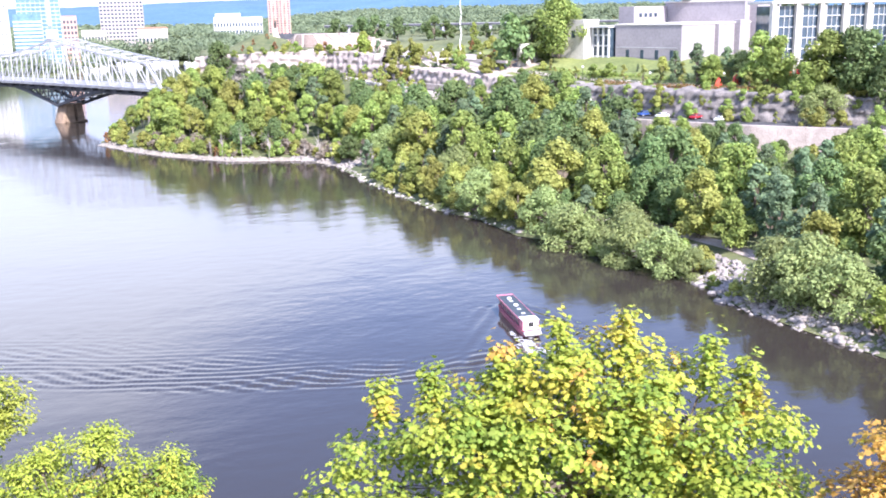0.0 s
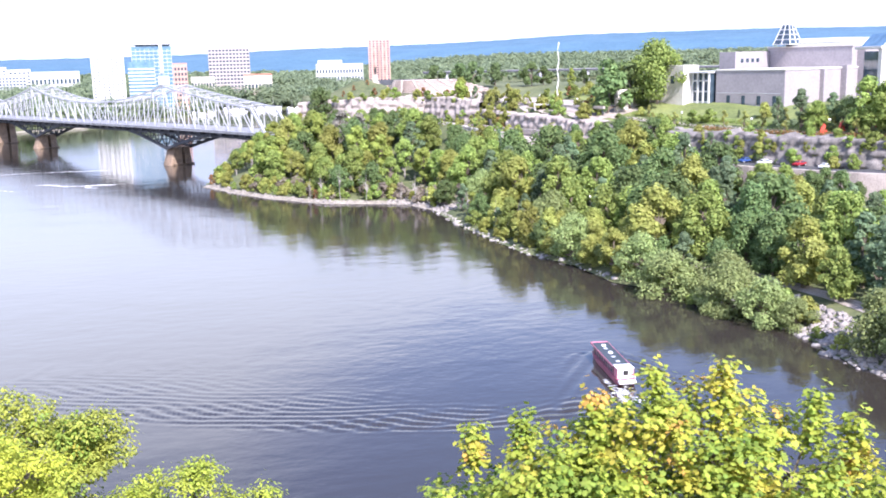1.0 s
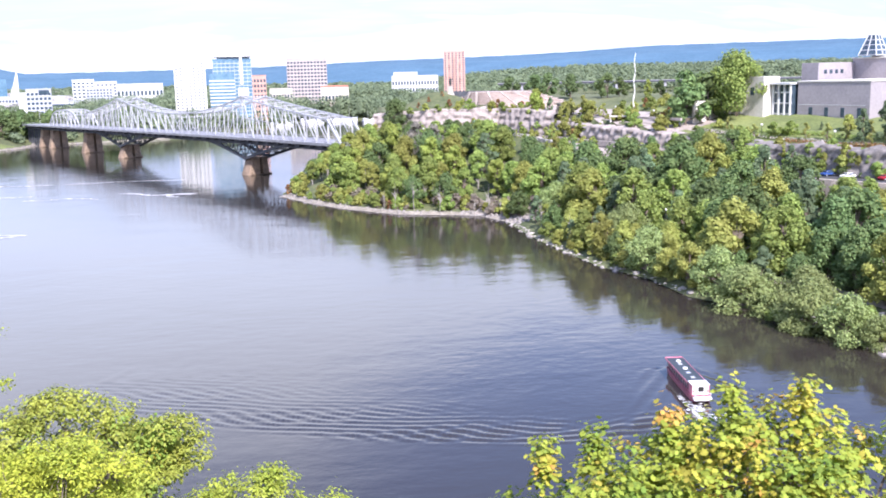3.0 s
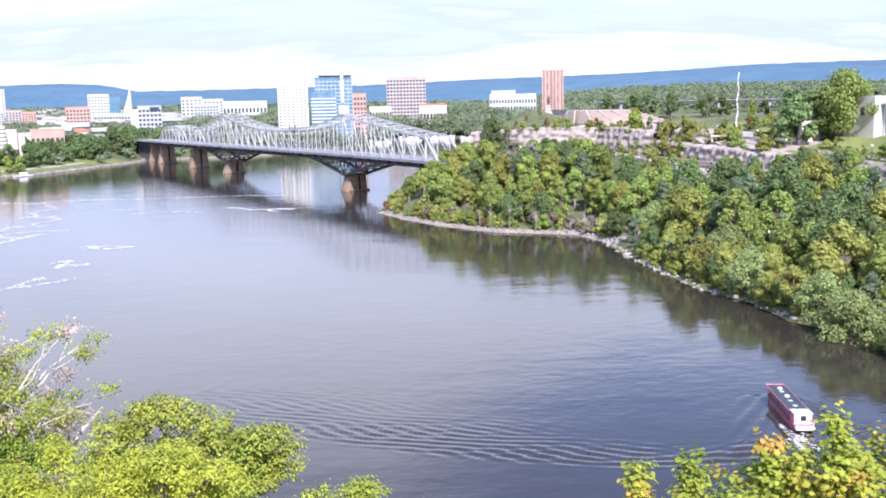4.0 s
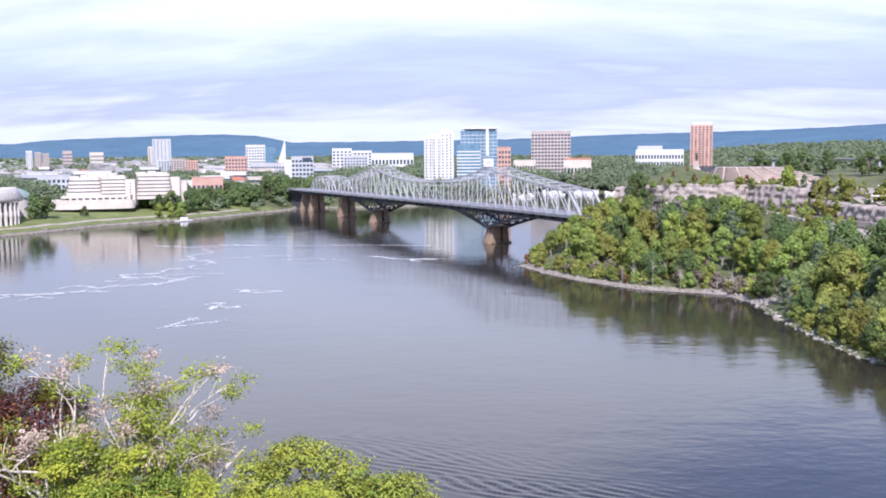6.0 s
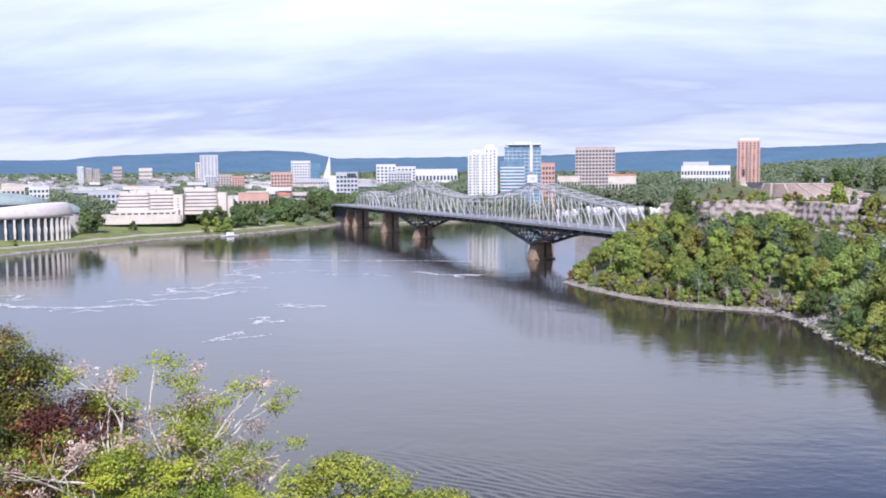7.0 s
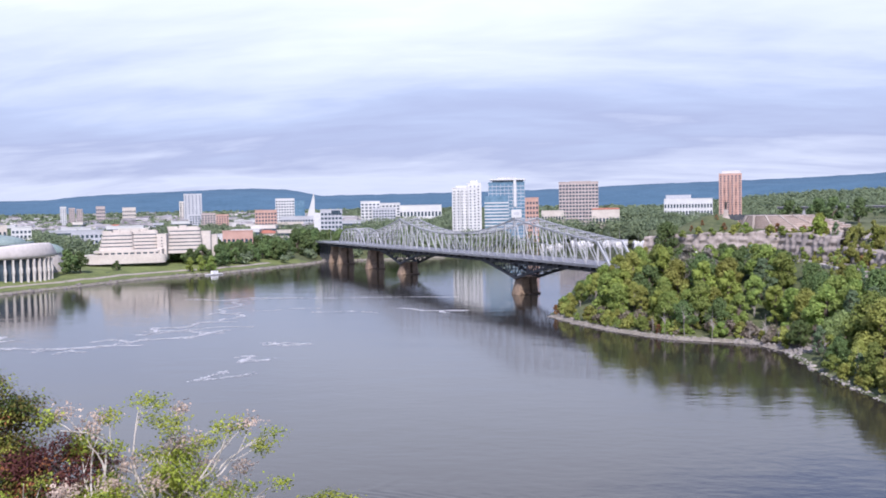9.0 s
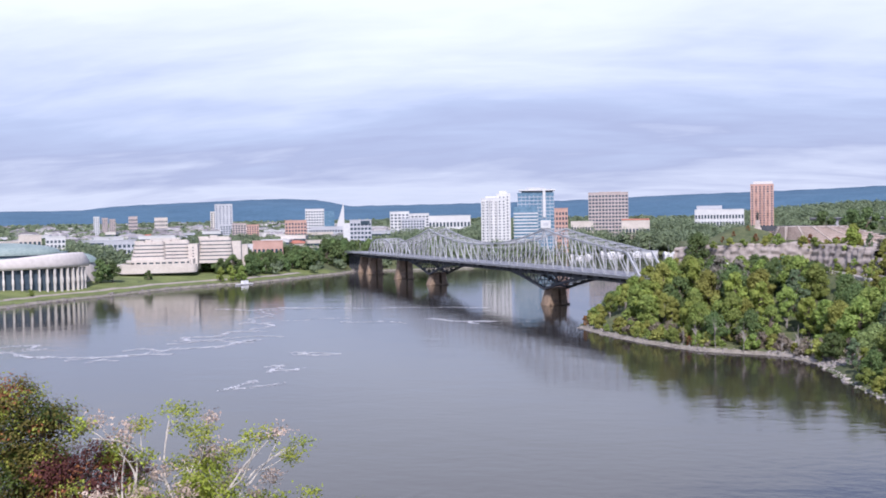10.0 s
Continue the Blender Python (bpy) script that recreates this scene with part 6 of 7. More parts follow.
amphitheatre()
long_wall("summit_wall", [(92, 490), (126, 482)], 35.5, 38.3, 0.6, DARK_STEEL, "long low dark railing wall on the summit")

# young trees, park trees and shrubs on the high ground
random.seed(3)
for az, d, hgt, key in (                        (28.8, 318, 4.5, "bush1"), (33.4, 300, 10.5, "pine0"), (34.6, 298, 12.5, "pine1"), (35.4, 296, 9, "green1"), (31.6, 308, 5.5, "yellow0"), (32.6, 306, 5.5, "yellow0"), (33.8, 305, 5.5, "yellow0"), (30.5, 310, 5.5, "yellow0"), (38.0, 290, 15.5, "green0"), (38.9, 288, 14.5, "green2"), (37.0, 296, 9, "willow0"), (36.2, 298, 11, "pine0"), (39.4, 284, 8, "lime0"), (41.4, 278, 17, "green1"), (42.6, 277, 17.5, "dark1"), (43.6, 276, 17, "dark1"), (44.8, 272, 16, "dark0"), (46.0, 270, 16, "dark0"), (41.4, 270, 10, "willow1"), (40.4, 276, 11, "green2"),
                        (12.2, 418, 4, "bush0"), (12.9, 416, 4.5, "bush1"), (10.1, 421, 4, "bush1"), (8.4, 424, 4, "bush0"), (9.2, 422, 3, "rust0"), (7.3, 427, 8, "pine0"), (13.9, 412, 5, "bush1"), (15.5, 404, 11, "lime0"), (16.3, 398, 7, "pine1"), (16.9, 392, 5, "yellow0"), (17.5, 388, 7, "yellow0"), (18.2, 384, 8, "yellow0"), (18.8, 378, 6, "olive0"), (19.4, 372, 6, "yellow0"), (20.2, 362, 5, "bush0"), (21.2, 350, 5, "bush1"), (22.6, 338, 5, "bush0"), (23.4, 330, 4, "bush1"), (24.6, 322, 4, "bush0"), (27.0, 316, 4, "bush1"), (10.0, 446, 2.5, "rust0"), (9.2, 442, 2.5, "rust0")):
    plant(key, d * math.sin(radians(az)), d * math.cos(radians(az)), hgt)
for az, d, el, key in ((26.8, 352, 0.95, "bigpark"), (24.0, 346, -0.1, "park1"), (24.9, 358, -0.2, "park1"), (25.3, 350, -0.3, "park1"), (13.95, 470, -0.12, "park2"), (15.4, 466, -0.02, "park0"), (16.2, 458, 0.05, "park2"), (17.5, 452, -0.05, "park0"), (19.6, 444, -0.05, "park1"), (20.3, 448, -0.3, "park1"), (21.9, 436, -0.4, "lime0"), (22.6, 440, -0.5, "park2")):
    x, y = d * math.sin(radians(az)), d * math.cos(radians(az))
    plant(key, x, y, 46 + d * math.tan(radians(el)) - gz(x, y))
# shrubs on the rock face and willows at the water
for az, d, hgt, key in ((31.4, 288, 4.5, "green1"), (32.5, 284, 4, "dark0"), (34.2, 279, 4.5, "bush1"), (36.4, 274, 3.5, "bush0"), (37.4, 272, 4.5, "green0"), (39.0, 268, 3.5, "yellow0"), (40.6, 262, 6, "yellow0"), (41.2, 262, 5.5, "olive1"), (42.4, 266, 4, "bush0"), (44.2, 262, 6, "green2"), (45.6, 258, 6, "dark1"), (46.4, 262, 6, "olive2"),
                        (31.2, 178, 10.5, "willow0"), (33.2, 172, 9.0, "willow1"), (34.9, 169, 5.5, "willow0"), (39.6, 156, 9.5, "willow1"), (41.4, 152, 11.0, "willow0"), (43.2, 148, 9.5, "willow1"), (45.3, 142, 7.5, "lime0"), (46.4, 138, 6, "green0"), (37.3, 158, 2.6, "bush0"), (36.0, 164, 2.2, "bush1"), (27.8, 190, 10.0, "willow1"), (26.0, 200, 9.5, "willow0"), (24.4, 206, 10, "olive0"), (23.2, 214, 10.5, "olive1"), (22.0, 222, 10, "willow1"), (20.6, 234, 9.5, "olive2"), (29.2, 184, 4.6, "green1")):
    plant(key, d * math.sin(radians(az)), d * math.cos(radians(az)), hgt)



# saplings and planting on the gallery lawn
rng = random.Random(23)
for _ in range(30):
    pts = resample(EDGE[4:], 1.0)
    i = rng.randrange(len(pts))
    x, y = offset_line(pts, rng.choice((6.5, 7.5, 15.0, 24.0)) + rng.uniform(-0.8, 0.8))[i]
    plant(rng.choice(("yellow0", "yellow0", "pine0", "bush1", "bush0")), x, y, rng.uniform(2.4, 5.8))

# scattered shrubs and saplings on the terraces and the rock faces
rng = random.Random(17)
for _ in range(84):
    az, d = rng.uniform(14, 23.5), rng.uniform(336, 400)
    x, y = polar_xy(az, d)
    plant(rng.choice(("bush0", "bush1", "yellow0", "bush1", "bush0", "lime0", "rust0")), x, y, rng.uniform(2.0, 5.0))
for _ in range(56):
    pts = resample(EDGE[5:], 1.0)
    i = rng.randrange(len(pts))
    off = rng.uniform(-4, 3)
    x, y = offset_line(pts, off)[i]
    plant(rng.choice(("bush0", "bush1", "green1", "bush1", "dark0")), x, y, rng.uniform(2.0, 4.6), z=rng.uniform(15.5, 18) if off < -1.5 else None)
for _ in range(44):
    pts = resample(EDGE[:4], 1.0)
    i = rng.randrange(len(pts))
    off = rng.uniform(-5.5, 5)
    x, y = offset_line(pts, off)[i]
    plant(rng.choice(("bush0", "bush1", "bush0", "rust0", "lime0")), x, y, rng.uniform(1.6, 4.0), z=None if off > 1 else rng.uniform(22.5, 25.5))

for _ in range(58):
    pts = resample(EDGE[5:], 1.0)
    i = rng.randrange(len(pts))
    x, y = offset_line(pts, rng.uniform(-3.5, -1.2))[i]
    plant(rng.choice(("bush0", "bush1", "olive1", "bush1", "green1")), x, y, rng.uniform(1.8, 4.0), z=rng.uniform(18.0, 22.0))
for _ in range(34):
    pts = resample(EDGE[5:9], 1.0)
    i = rng.randrange(len(pts))
    x, y = offset_line(pts, rng.uniform(-22, -18))[i]
    plant(rng.choice(("green0", "dark0", "olive1", "dark1", "green2")), x, y, max(3.0, rng.uniform(16.6, 18.6) - gz(x, y)))
# shrubs and dry brush along the point's shore
for k in range(96):
    pts = resample(SHORE_R[14:19], 1.0)
    i = rng.randrange(len(pts))
    x, y = offset_line(pts, -rng.uniform(3.4, 14.0))[i]
    plant(rng.choice(("bush0", "bush1", "bush0", "brush0", "brush0", "bush1", "green0")), x, y, rng.uniform(2.0, 5.2))


for k in range(54):
    pts = resample(SHORE_R[6:14], 1.0)
    i = rng.randrange(len(pts))
    x, y = offset_line(pts, -rng.uniform(1.6, 5.0))[i]
    plant(rng.choice(("bush0", "bush1", "bush0", "olive1", "green0")), x, y, rng.uniform(2.6, 5.0))
for k in range(34):
    pts = resample(EDGE[3:6], 1.0)
    i = rng.randrange(len(pts))
    off = rng.uniform(-6.5, 0.5)
    x, y = offset_line(pts, off)[i]
    plant(rng.choice(("bush0", "bush1", "olive1", "bush0", "grey0", "yellow0", "lime0")), x, y, rng.uniform(2.6, 5.5), z=25.5 + 0.75 * off - (4.5 if y < 340 else 0))
# shrubs and small trees on the ledges of the point's cliff
for az, d, z, hgt, key in ((7.25, 430, 22, 15, "dark0"), (8.1, 424, 30, 3.0, "bush1"), (9.0, 421, 31.5, 3.0, "bush0"), (9.7, 420, 30.5, 3.4, "bush1"), (10.4, 424, 33, 3.2, "rust0"), (10.9, 419, 31, 4.0, "bush0"), (11.6, 418, 31.5, 4.4, "bush1"), (12.1, 419, 32, 3.0, "grey0"), (12.9, 416, 31, 4.0, "bush0"), (13.5, 414, 30, 4.5, "bush1"), (14.1, 410, 29, 5.0, "olive1"), (8.6, 426, 32.5, 2.6, "rust0"), (11.2, 428, 33.5, 2.4, "bush0"), (15.4, 402, 26, 13, "lime0"), (16.8, 394, 27, 8, "grey0"), (17.6, 386, 27, 8, "yellow0"), (18.4, 380, 26, 9, "lime0"), (14.7, 406, 29, 4.0, "bush0")):
    plant(key, d * math.sin(radians(az)), d * math.cos(radians(az)), hgt, z=z)


def dead_tree():
    root = thing("dead_tree", label="bare pale dead trunk with broken limbs", category="dead tree", group="dead trees")
    rng = random.Random(8)
    ends = [(rng.uniform(-1.4, 1.4), rng.uniform(-1.4, 1.4), rng.uniform(4.5, 9.0)) for _ in range(7)]
    part("trunk", trunk_mesh(9, ends, girth=0.5), GREY_BARK, root)
    return root


KINDS["snag"] = [dead_tree, 9, None]
for az, d, hgt in ((7.0, 331, 11), (8.2, 327, 13), (9.7, 323, 12), (11.8, 318, 9), (12.6, 316, 12), (13.3, 312, 8), (6.4, 336, 8), (15.8, 280, 10), (16.4, 276, 8), (7.6, 338, 12), (8.8, 336, 11), (9.3, 334, 9), (10.4, 335, 12), (10.8, 334, 10), (11.2, 337, 11), (6.0, 345, 5), (5.2, 348, 5), (17.4, 262, 9), (38.4, 232, 9), (39.0, 230, 8)):
    plant("snag", d * math.sin(radians(az)), d * math.cos(radians(az)), hgt)

# ---- the far bank's trees, woods and marina ----
random.seed(21)
for az, d, hgt, key in ((-27.2, 668, 15, "park1"), (-26.5, 670, 14, "park0"), (-24.6, 690, 7, "park2"), (-30.8, 610, 4, "bush1"), (-20.6, 700, 11, "lime0"), (-20.0, 704, 12, "lime0"), (-19.4, 706, 11, "green0")):
    plant(key, d * math.sin(radians(az)), d * math.cos(radians(az)), hgt)
rng = random.Random(31)
n = 0
while n < 115:
    s = rng.uniform(0, 1)
    i = int(3 + s * 6.99)
    (ax, ay), (bx, by) = SHORE_L[i], SHORE_L[i + 1]
    f = rng.random()
    px_, py_ = ax + (bx - ax) * f, ay + (by - ay) * f
    off = rng.uniform(34, 90) if i < 6 else rng.uniform(20, 85)
    ln = math.hypot(bx - ax, by - ay)
    x, y = px_ - (by - ay) / ln * off, py_ + (bx - ax) / ln * off
    az = math.degrees(math.atan2(x, y))
    if az < -22.4 or az > -11.5:
        continue
    plant(rng.choice(("park0", "park1", "park2", "park1")), x, y, rng.uniform(10, 16))
    n += 1


for k in range(44):
    az, d = (-14.4 + 0.3 * k, 866) if k < 12 else (rng.uniform(-14.6, -8.6), rng.uniform(836, 874))
    x, y = d * math.sin(radians(az)), d * math.cos(radians(az))
    if gz(x, y) > 1.0:
        plant(rng.choice(("park0", "park1", "park1", "park2")), x, y, rng.uniform(16, 20))


def woods(name, region, count, height, seed, mat, label, quads=46, size=1.6):
    """A far wood: many small crowns of leaf clumps, joined."""
    rng = np.random.default_rng(seed)
    vs, fs, base = [], [], 0
    made = 0
    for _ in range(count * 6):
        if made >= count:
            break
        az, d = rng.uniform(region[0], region[1]), math.sqrt(rng.uniform(region[2] ** 2, region[3] ** 2))
        x, y = d * math.sin(radians(az)), d * math.cos(radians(az))
        z = gz(x, y)
        if z < 1.2:
            continue
        made += 1
        h = height * rng.uniform(0.65, 1.15)
        r = h * rng.uniform(0.36, 0.5)
        lobes = [(rng.uniform(-r, r) * 0.6, rng.uniform(-r, r) * 0.6, h * rng.uniform(0.4, 0.85), r * rng.uniform(0.45, 0.7)) for _ in range(5)]
        pts, nor = crown_points(rng, lobes, quads, 0.12, 0.75)
        v, f = leaf_quads(pts + np.array([x, y, z - h * 0.18]), nor, size * rng.uniform(0.7, 1.3, quads), rng)
        vs.append(v); fs.append(f + base); base += len(v)
    ob = from_arrays(name, np.concatenate(vs), np.concatenate(fs), mat)
    return tagged(ob, label, "woods", kind="stuff")


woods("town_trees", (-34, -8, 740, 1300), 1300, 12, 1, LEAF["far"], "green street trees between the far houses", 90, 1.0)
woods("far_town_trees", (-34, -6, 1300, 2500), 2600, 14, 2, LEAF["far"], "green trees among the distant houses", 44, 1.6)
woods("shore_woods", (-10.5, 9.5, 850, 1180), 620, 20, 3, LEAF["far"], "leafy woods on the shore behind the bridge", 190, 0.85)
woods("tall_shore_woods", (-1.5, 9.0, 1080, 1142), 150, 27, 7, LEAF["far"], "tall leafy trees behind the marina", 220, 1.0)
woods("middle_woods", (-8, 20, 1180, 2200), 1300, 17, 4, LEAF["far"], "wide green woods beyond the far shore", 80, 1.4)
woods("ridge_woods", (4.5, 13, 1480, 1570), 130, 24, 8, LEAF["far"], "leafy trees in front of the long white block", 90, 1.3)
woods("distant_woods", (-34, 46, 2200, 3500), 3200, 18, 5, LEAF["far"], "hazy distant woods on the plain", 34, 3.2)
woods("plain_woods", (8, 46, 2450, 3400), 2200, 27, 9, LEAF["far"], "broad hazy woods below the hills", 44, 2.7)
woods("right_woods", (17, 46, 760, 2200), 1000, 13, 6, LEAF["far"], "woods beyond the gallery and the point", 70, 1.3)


def sailboat_model():
    b = thing("moored_boat", label="white moored boat with a bare mast", category="boat", group="boats in the marina")
    bm = bmesh.new()
    half = [(0.2, 5.0), (1.4, 2.5), (1.6, -3.5), (1.2, -4.6)]
    out = half + [(-x, y) for x, y in half[::-1]]
    lo, hi = [bm.verts.new((x * 0.7, y * 0.94, -0.3)) for x, y in out], [bm.verts.new((x, y, 1.5)) for x, y in out]
    bm.faces.new(hi); bm.faces.new(lo[::-1])
    for k in range(8):
        bm.faces.new((lo[k], lo[(k + 1) % 8], hi[(k + 1) % 8], hi[k]))
    part("hull", bm, WHITE_PAINT, b)
    part("cabin", one_box((-1.1, -2.6, 1.5), (1.1, 2.0, 3.2), bevel=0.2), WHITE_PAINT, b)
    bm = bmesh.new()
    tube(bm, [(0, 0.8, 2.5), (0, 0.8, 13.5)], [0.12, 0.07], 6)
    part("mast", bm, STEEL, b)
    return b


def cruiser_model():
    b = thing("motor_cruiser", label="white motor cruiser at the marina", category="boat", group="boats in the marina")
    bm = bmesh.new()
    half = [(0.2, 5.5), (1.6, 2.5), (1.8, -4.5)]
    out = half + [(-x, y) for x, y in half[::-1]]
    lo, hi = [bm.verts.new((x * 0.7, y * 0.94, -0.3)) for x, y in out], [bm.verts.new((x, y, 1.7)) for x, y in out]
    bm.faces.new(hi); bm.faces.new(lo[::-1])
    for k in range(6):
        bm.faces.new((lo[k], lo[(k + 1) % 6], hi[(k + 1) % 6], hi[k]))
    part("hull", bm, WHITE_PAINT, b)
    part("cabin", one_box((-1.4, -3.6, 1.7), (1.4, 2.0, 3.6), bevel=0.25), WHITE_PAINT, b)
    part("cabin_window", one_box((-1.45, -2.8, 2.5), (1.45, 1.2, 3.1)), GLASS, b)
    part("flybridge", one_box((-1.1, -3.0, 3.6), (1.1, 0.0, 4.6), bevel=0.2), WHITE_PAINT, b)
    return b


sail, cruiser = sailboat_model(), cruiser_model()
rng = random.Random(9)
for k in range(44):
    az = rng.uniform(-4.5, 7.2)
    d = rng.uniform(985, 1040) if az < 1.5 else rng.uniform(1035, 1078)
    m = pose(d * math.sin(radians(az)), d * math.cos(radians(az)), 0.2, 0, 0, rng.uniform(0, 360)) @ Matrix.Scale(rng.uniform(0.7, 1.15), 4)
    model = sail if k % 4 == 0 else cruiser
    if k == 0 or k == 1:
        model.matrix_basis = m
    else:
        copy_thing(model, m)
far_bridge = thing("road_bridge", label="long low distant road bridge over the river", category="bridge")
p0, p1 = Vector((470, 1990, 0)), Vector((1290, 1700, 0))
part("deck", one_beam((p0.x, p0.y, 26.5), (p1.x, p1.y, 26.5), 16, 3.4), DARK_STEEL, far_bridge)
part("parapet", one_beam((p0.x, p0.y, 28.7), (p1.x, p1.y, 28.7), 16.6, 1.0), DECK, far_bridge)
for k in range(9):
    c = p0.lerp(p1, (k + 0.5) / 9)
    part("pier", one_box((c.x - 3, c.y - 6, -4), (c.x + 3, c.y + 6, 25), bevel=0.4), DECK, far_bridge)
quay = thing("white_boathouse", (82, 1090, 0), -4, "low white marina shed by the water", "shed")
part("wall", one_box((-13, -5, 0), (13, 5, 2.4)), WHITE, quay)
part("roof", one_box((-13.6, -5.6, 2.4), (13.6, 5.6, 3.2), bevel=0.3), GREY_CLAD, quay)

dock = thing("landing_stage", (-228, 652, 0.2), 62, "small white landing stage at the far shore", "dock")
part("deck", one_box((-7, -1.6, 0), (7, 1.6, 0.6), bevel=0.08), WHITE, dock)
part("hut", one_box((-2, -1.2, 0.6), (3, 1.2, 2.6), bevel=0.1), WHITE_PAINT, dock)



def far_houses(count, seed):
    """Hundreds of small distant houses with pitched roofs, too far to tell apart."""
    rng = np.random.default_rng(seed)
    wv, wf, rv, rf = [], [], [], []
    made = 0
    while made < count:
        az, d = rng.uniform(-33, -9), rng.uniform(1050, 3000)
        x, y = d * math.sin(radians(az)), d * math.cos(radians(az))
        z = gz(x, y)
        if z < 7:
            continue
        made += 1
        w, q, h = rng.uniform(5, 15), rng.uniform(4, 8), rng.uniform(5, 12)
        t = radians(-az) + rng.choice([0.0, 0.5, -0.4])
        m = np.array([[math.cos(t), -math.sin(t)], [math.sin(t), math.cos(t)]])
        plan = np.array([(-w, -q), (w, -q), (w, q), (-w, q)]) @ m.T + (x, y)
        b = len(wv)
        wv += [(*p, z - 2) for p in plan] + [(*p, z + h) for p in plan]
        wf += [(b + k, b + (k + 1) % 4, b + 4 + (k + 1) % 4, b + 4 + k) for k in range(4)]
        b = len(rv)
        up = rng.choice([0.5, 2.5, 3.2])
        ridge = np.array([(-w * 0.9, 0), (w * 0.9, 0)]) @ m.T + (x, y)
        rv += [(*p, z + h + 0.02) for p in (plan - (x, y)) * 1.06 + (x, y)] + [(*p, z + h + up) for p in ridge]
        rf += [(b, b + 1, b + 5, b + 4), (b + 2, b + 3, b + 4, b + 5), (b, b + 4, b + 3, b + 3), (b + 1, b + 2, b + 5, b + 5)]
    town = thing("distant_houses", label="pale distant houses among trees on the plain", category="houses", kind="stuff")
    from_arrays("walls", wv, wf, FAR_WALL, town)
    rf = [f if len(set(f)) == 4 else f for f in rf]
    bm = bmesh.new()
    vs = [bm.verts.new(p) for p in rv]
    for f in rf:
        bm.faces.new([vs[i] for i in dict.fromkeys(f)])
    part("roofs", bm, FAR_ROOF, town)


far_houses(300, 77)

# foam on the river
foam_streak([(-96, 318, -78, 314, 0.9, 110), (-94, 316, -80, 319, 0.7, 60), (-95, 288, -84, 282, 1.4, 90), (-92, 280, -84, 286, 1.0, 50), (-94, 258, -84, 252, 2.2, 110)], 0.9, 1, "white foam scraps drifting on the river")
foam_streak([(-158, 325, -140, 327, 1.0, 60), (-166, 298, -140, 324, 0.9, 120), (-140, 325, -116, 352, 1.3, 160), (-151, 350, -144, 364, 1.6, 90), (-144, 364, -129, 383, 1.5, 120), (-129, 383, -132, 412, 1.2, 90), (-132, 412, -145, 408, 1.3, 60), (-145, 408, -144, 439, 1.1, 80), (-144, 439, -150, 468, 1.0, 70), (-166, 468, -124, 484, 1.0, 110), (-150, 345, -118, 350, 1.6, 110), (-186, 306, -136, 313, 0.9, 170), (-215, 318, -176, 308, 1.2, 130), (-210, 336, -190, 328, 1.6, 90), (-150, 352, -112, 364, 1.2, 90), (-160, 296, -150, 302, 0.8, 30)], 1.1, 2, "long white foam streaks on the river")
foam_streak([(-180, 470, -128, 474, 1.2, 90), (-150, 480, -40, 476, 0.8, 150), (-66, 424, -36, 413, 1.0, 110), (-44, 408, -36, 418, 1.4, 60), (-100, 416, -70, 411, 0.9, 40), (-130, 420, -100, 430, 0.8, 30)], 1.3, 3, "thin foam lines on the river near the piers")
foam_streak([(54.2, 120.0, 57.2, 119.2, 1.4, 110), (54.2, 117.6, 56.6, 117.4, 1.0, 60), (55.4, 119.6, 54.6, 115.0, 0.9, 120)], 0.34, 4, "white churned water behind the boat")

# ---- the near trees on the slope below the lookout ----
MAPLE = [(0, -0.5), (0.46, -0.28), (0.34, 0.05), (0.58, 0.28), (0.22, 0.32), (0, 0.78), (-0.22, 0.32), (-0.58, 0.28), (-0.34, 0.05), (-0.46, -0.28)]
BROAD = [(0, -0.55), (0.32, -0.16), (0.26, 0.26), (0, 0.72), (-0.26, 0.26), (-0.32, -0.16)]


def leaves_mesh(name, centres, normals, sizes, shape, rng, mat, parent, label="", along=None):
    """Single leaves of one outline, each a little folded."""
    n, k = len(centres), len(shape)
    t = rng.normal(size=(n, 3)) + np.array([0, 0, -0.6])
    if along is not None:
        t = np.cross(normals, np.cross(normals, along))
    a = np.cross(normals, t) if along is None else np.cross(t, normals)
    a /= np.linalg.norm(a, axis=1)[:, None] + 1e-9
    b = np.cross(normals, a); b /= np.linalg.norm(b, axis=1)[:, None] + 1e-9
    v = np.zeros((n, k, 3))
    for i, (x, y) in enumerate(shape):
        v[:, i] = centres + (a * x + b * y + normals * (0.22 * abs(x) - 0.10 * y * y)) * sizes[:, None]
    return from_arrays(name, v.reshape(-1, 3), np.arange(n * k).reshape(n, k), mat, parent, label)


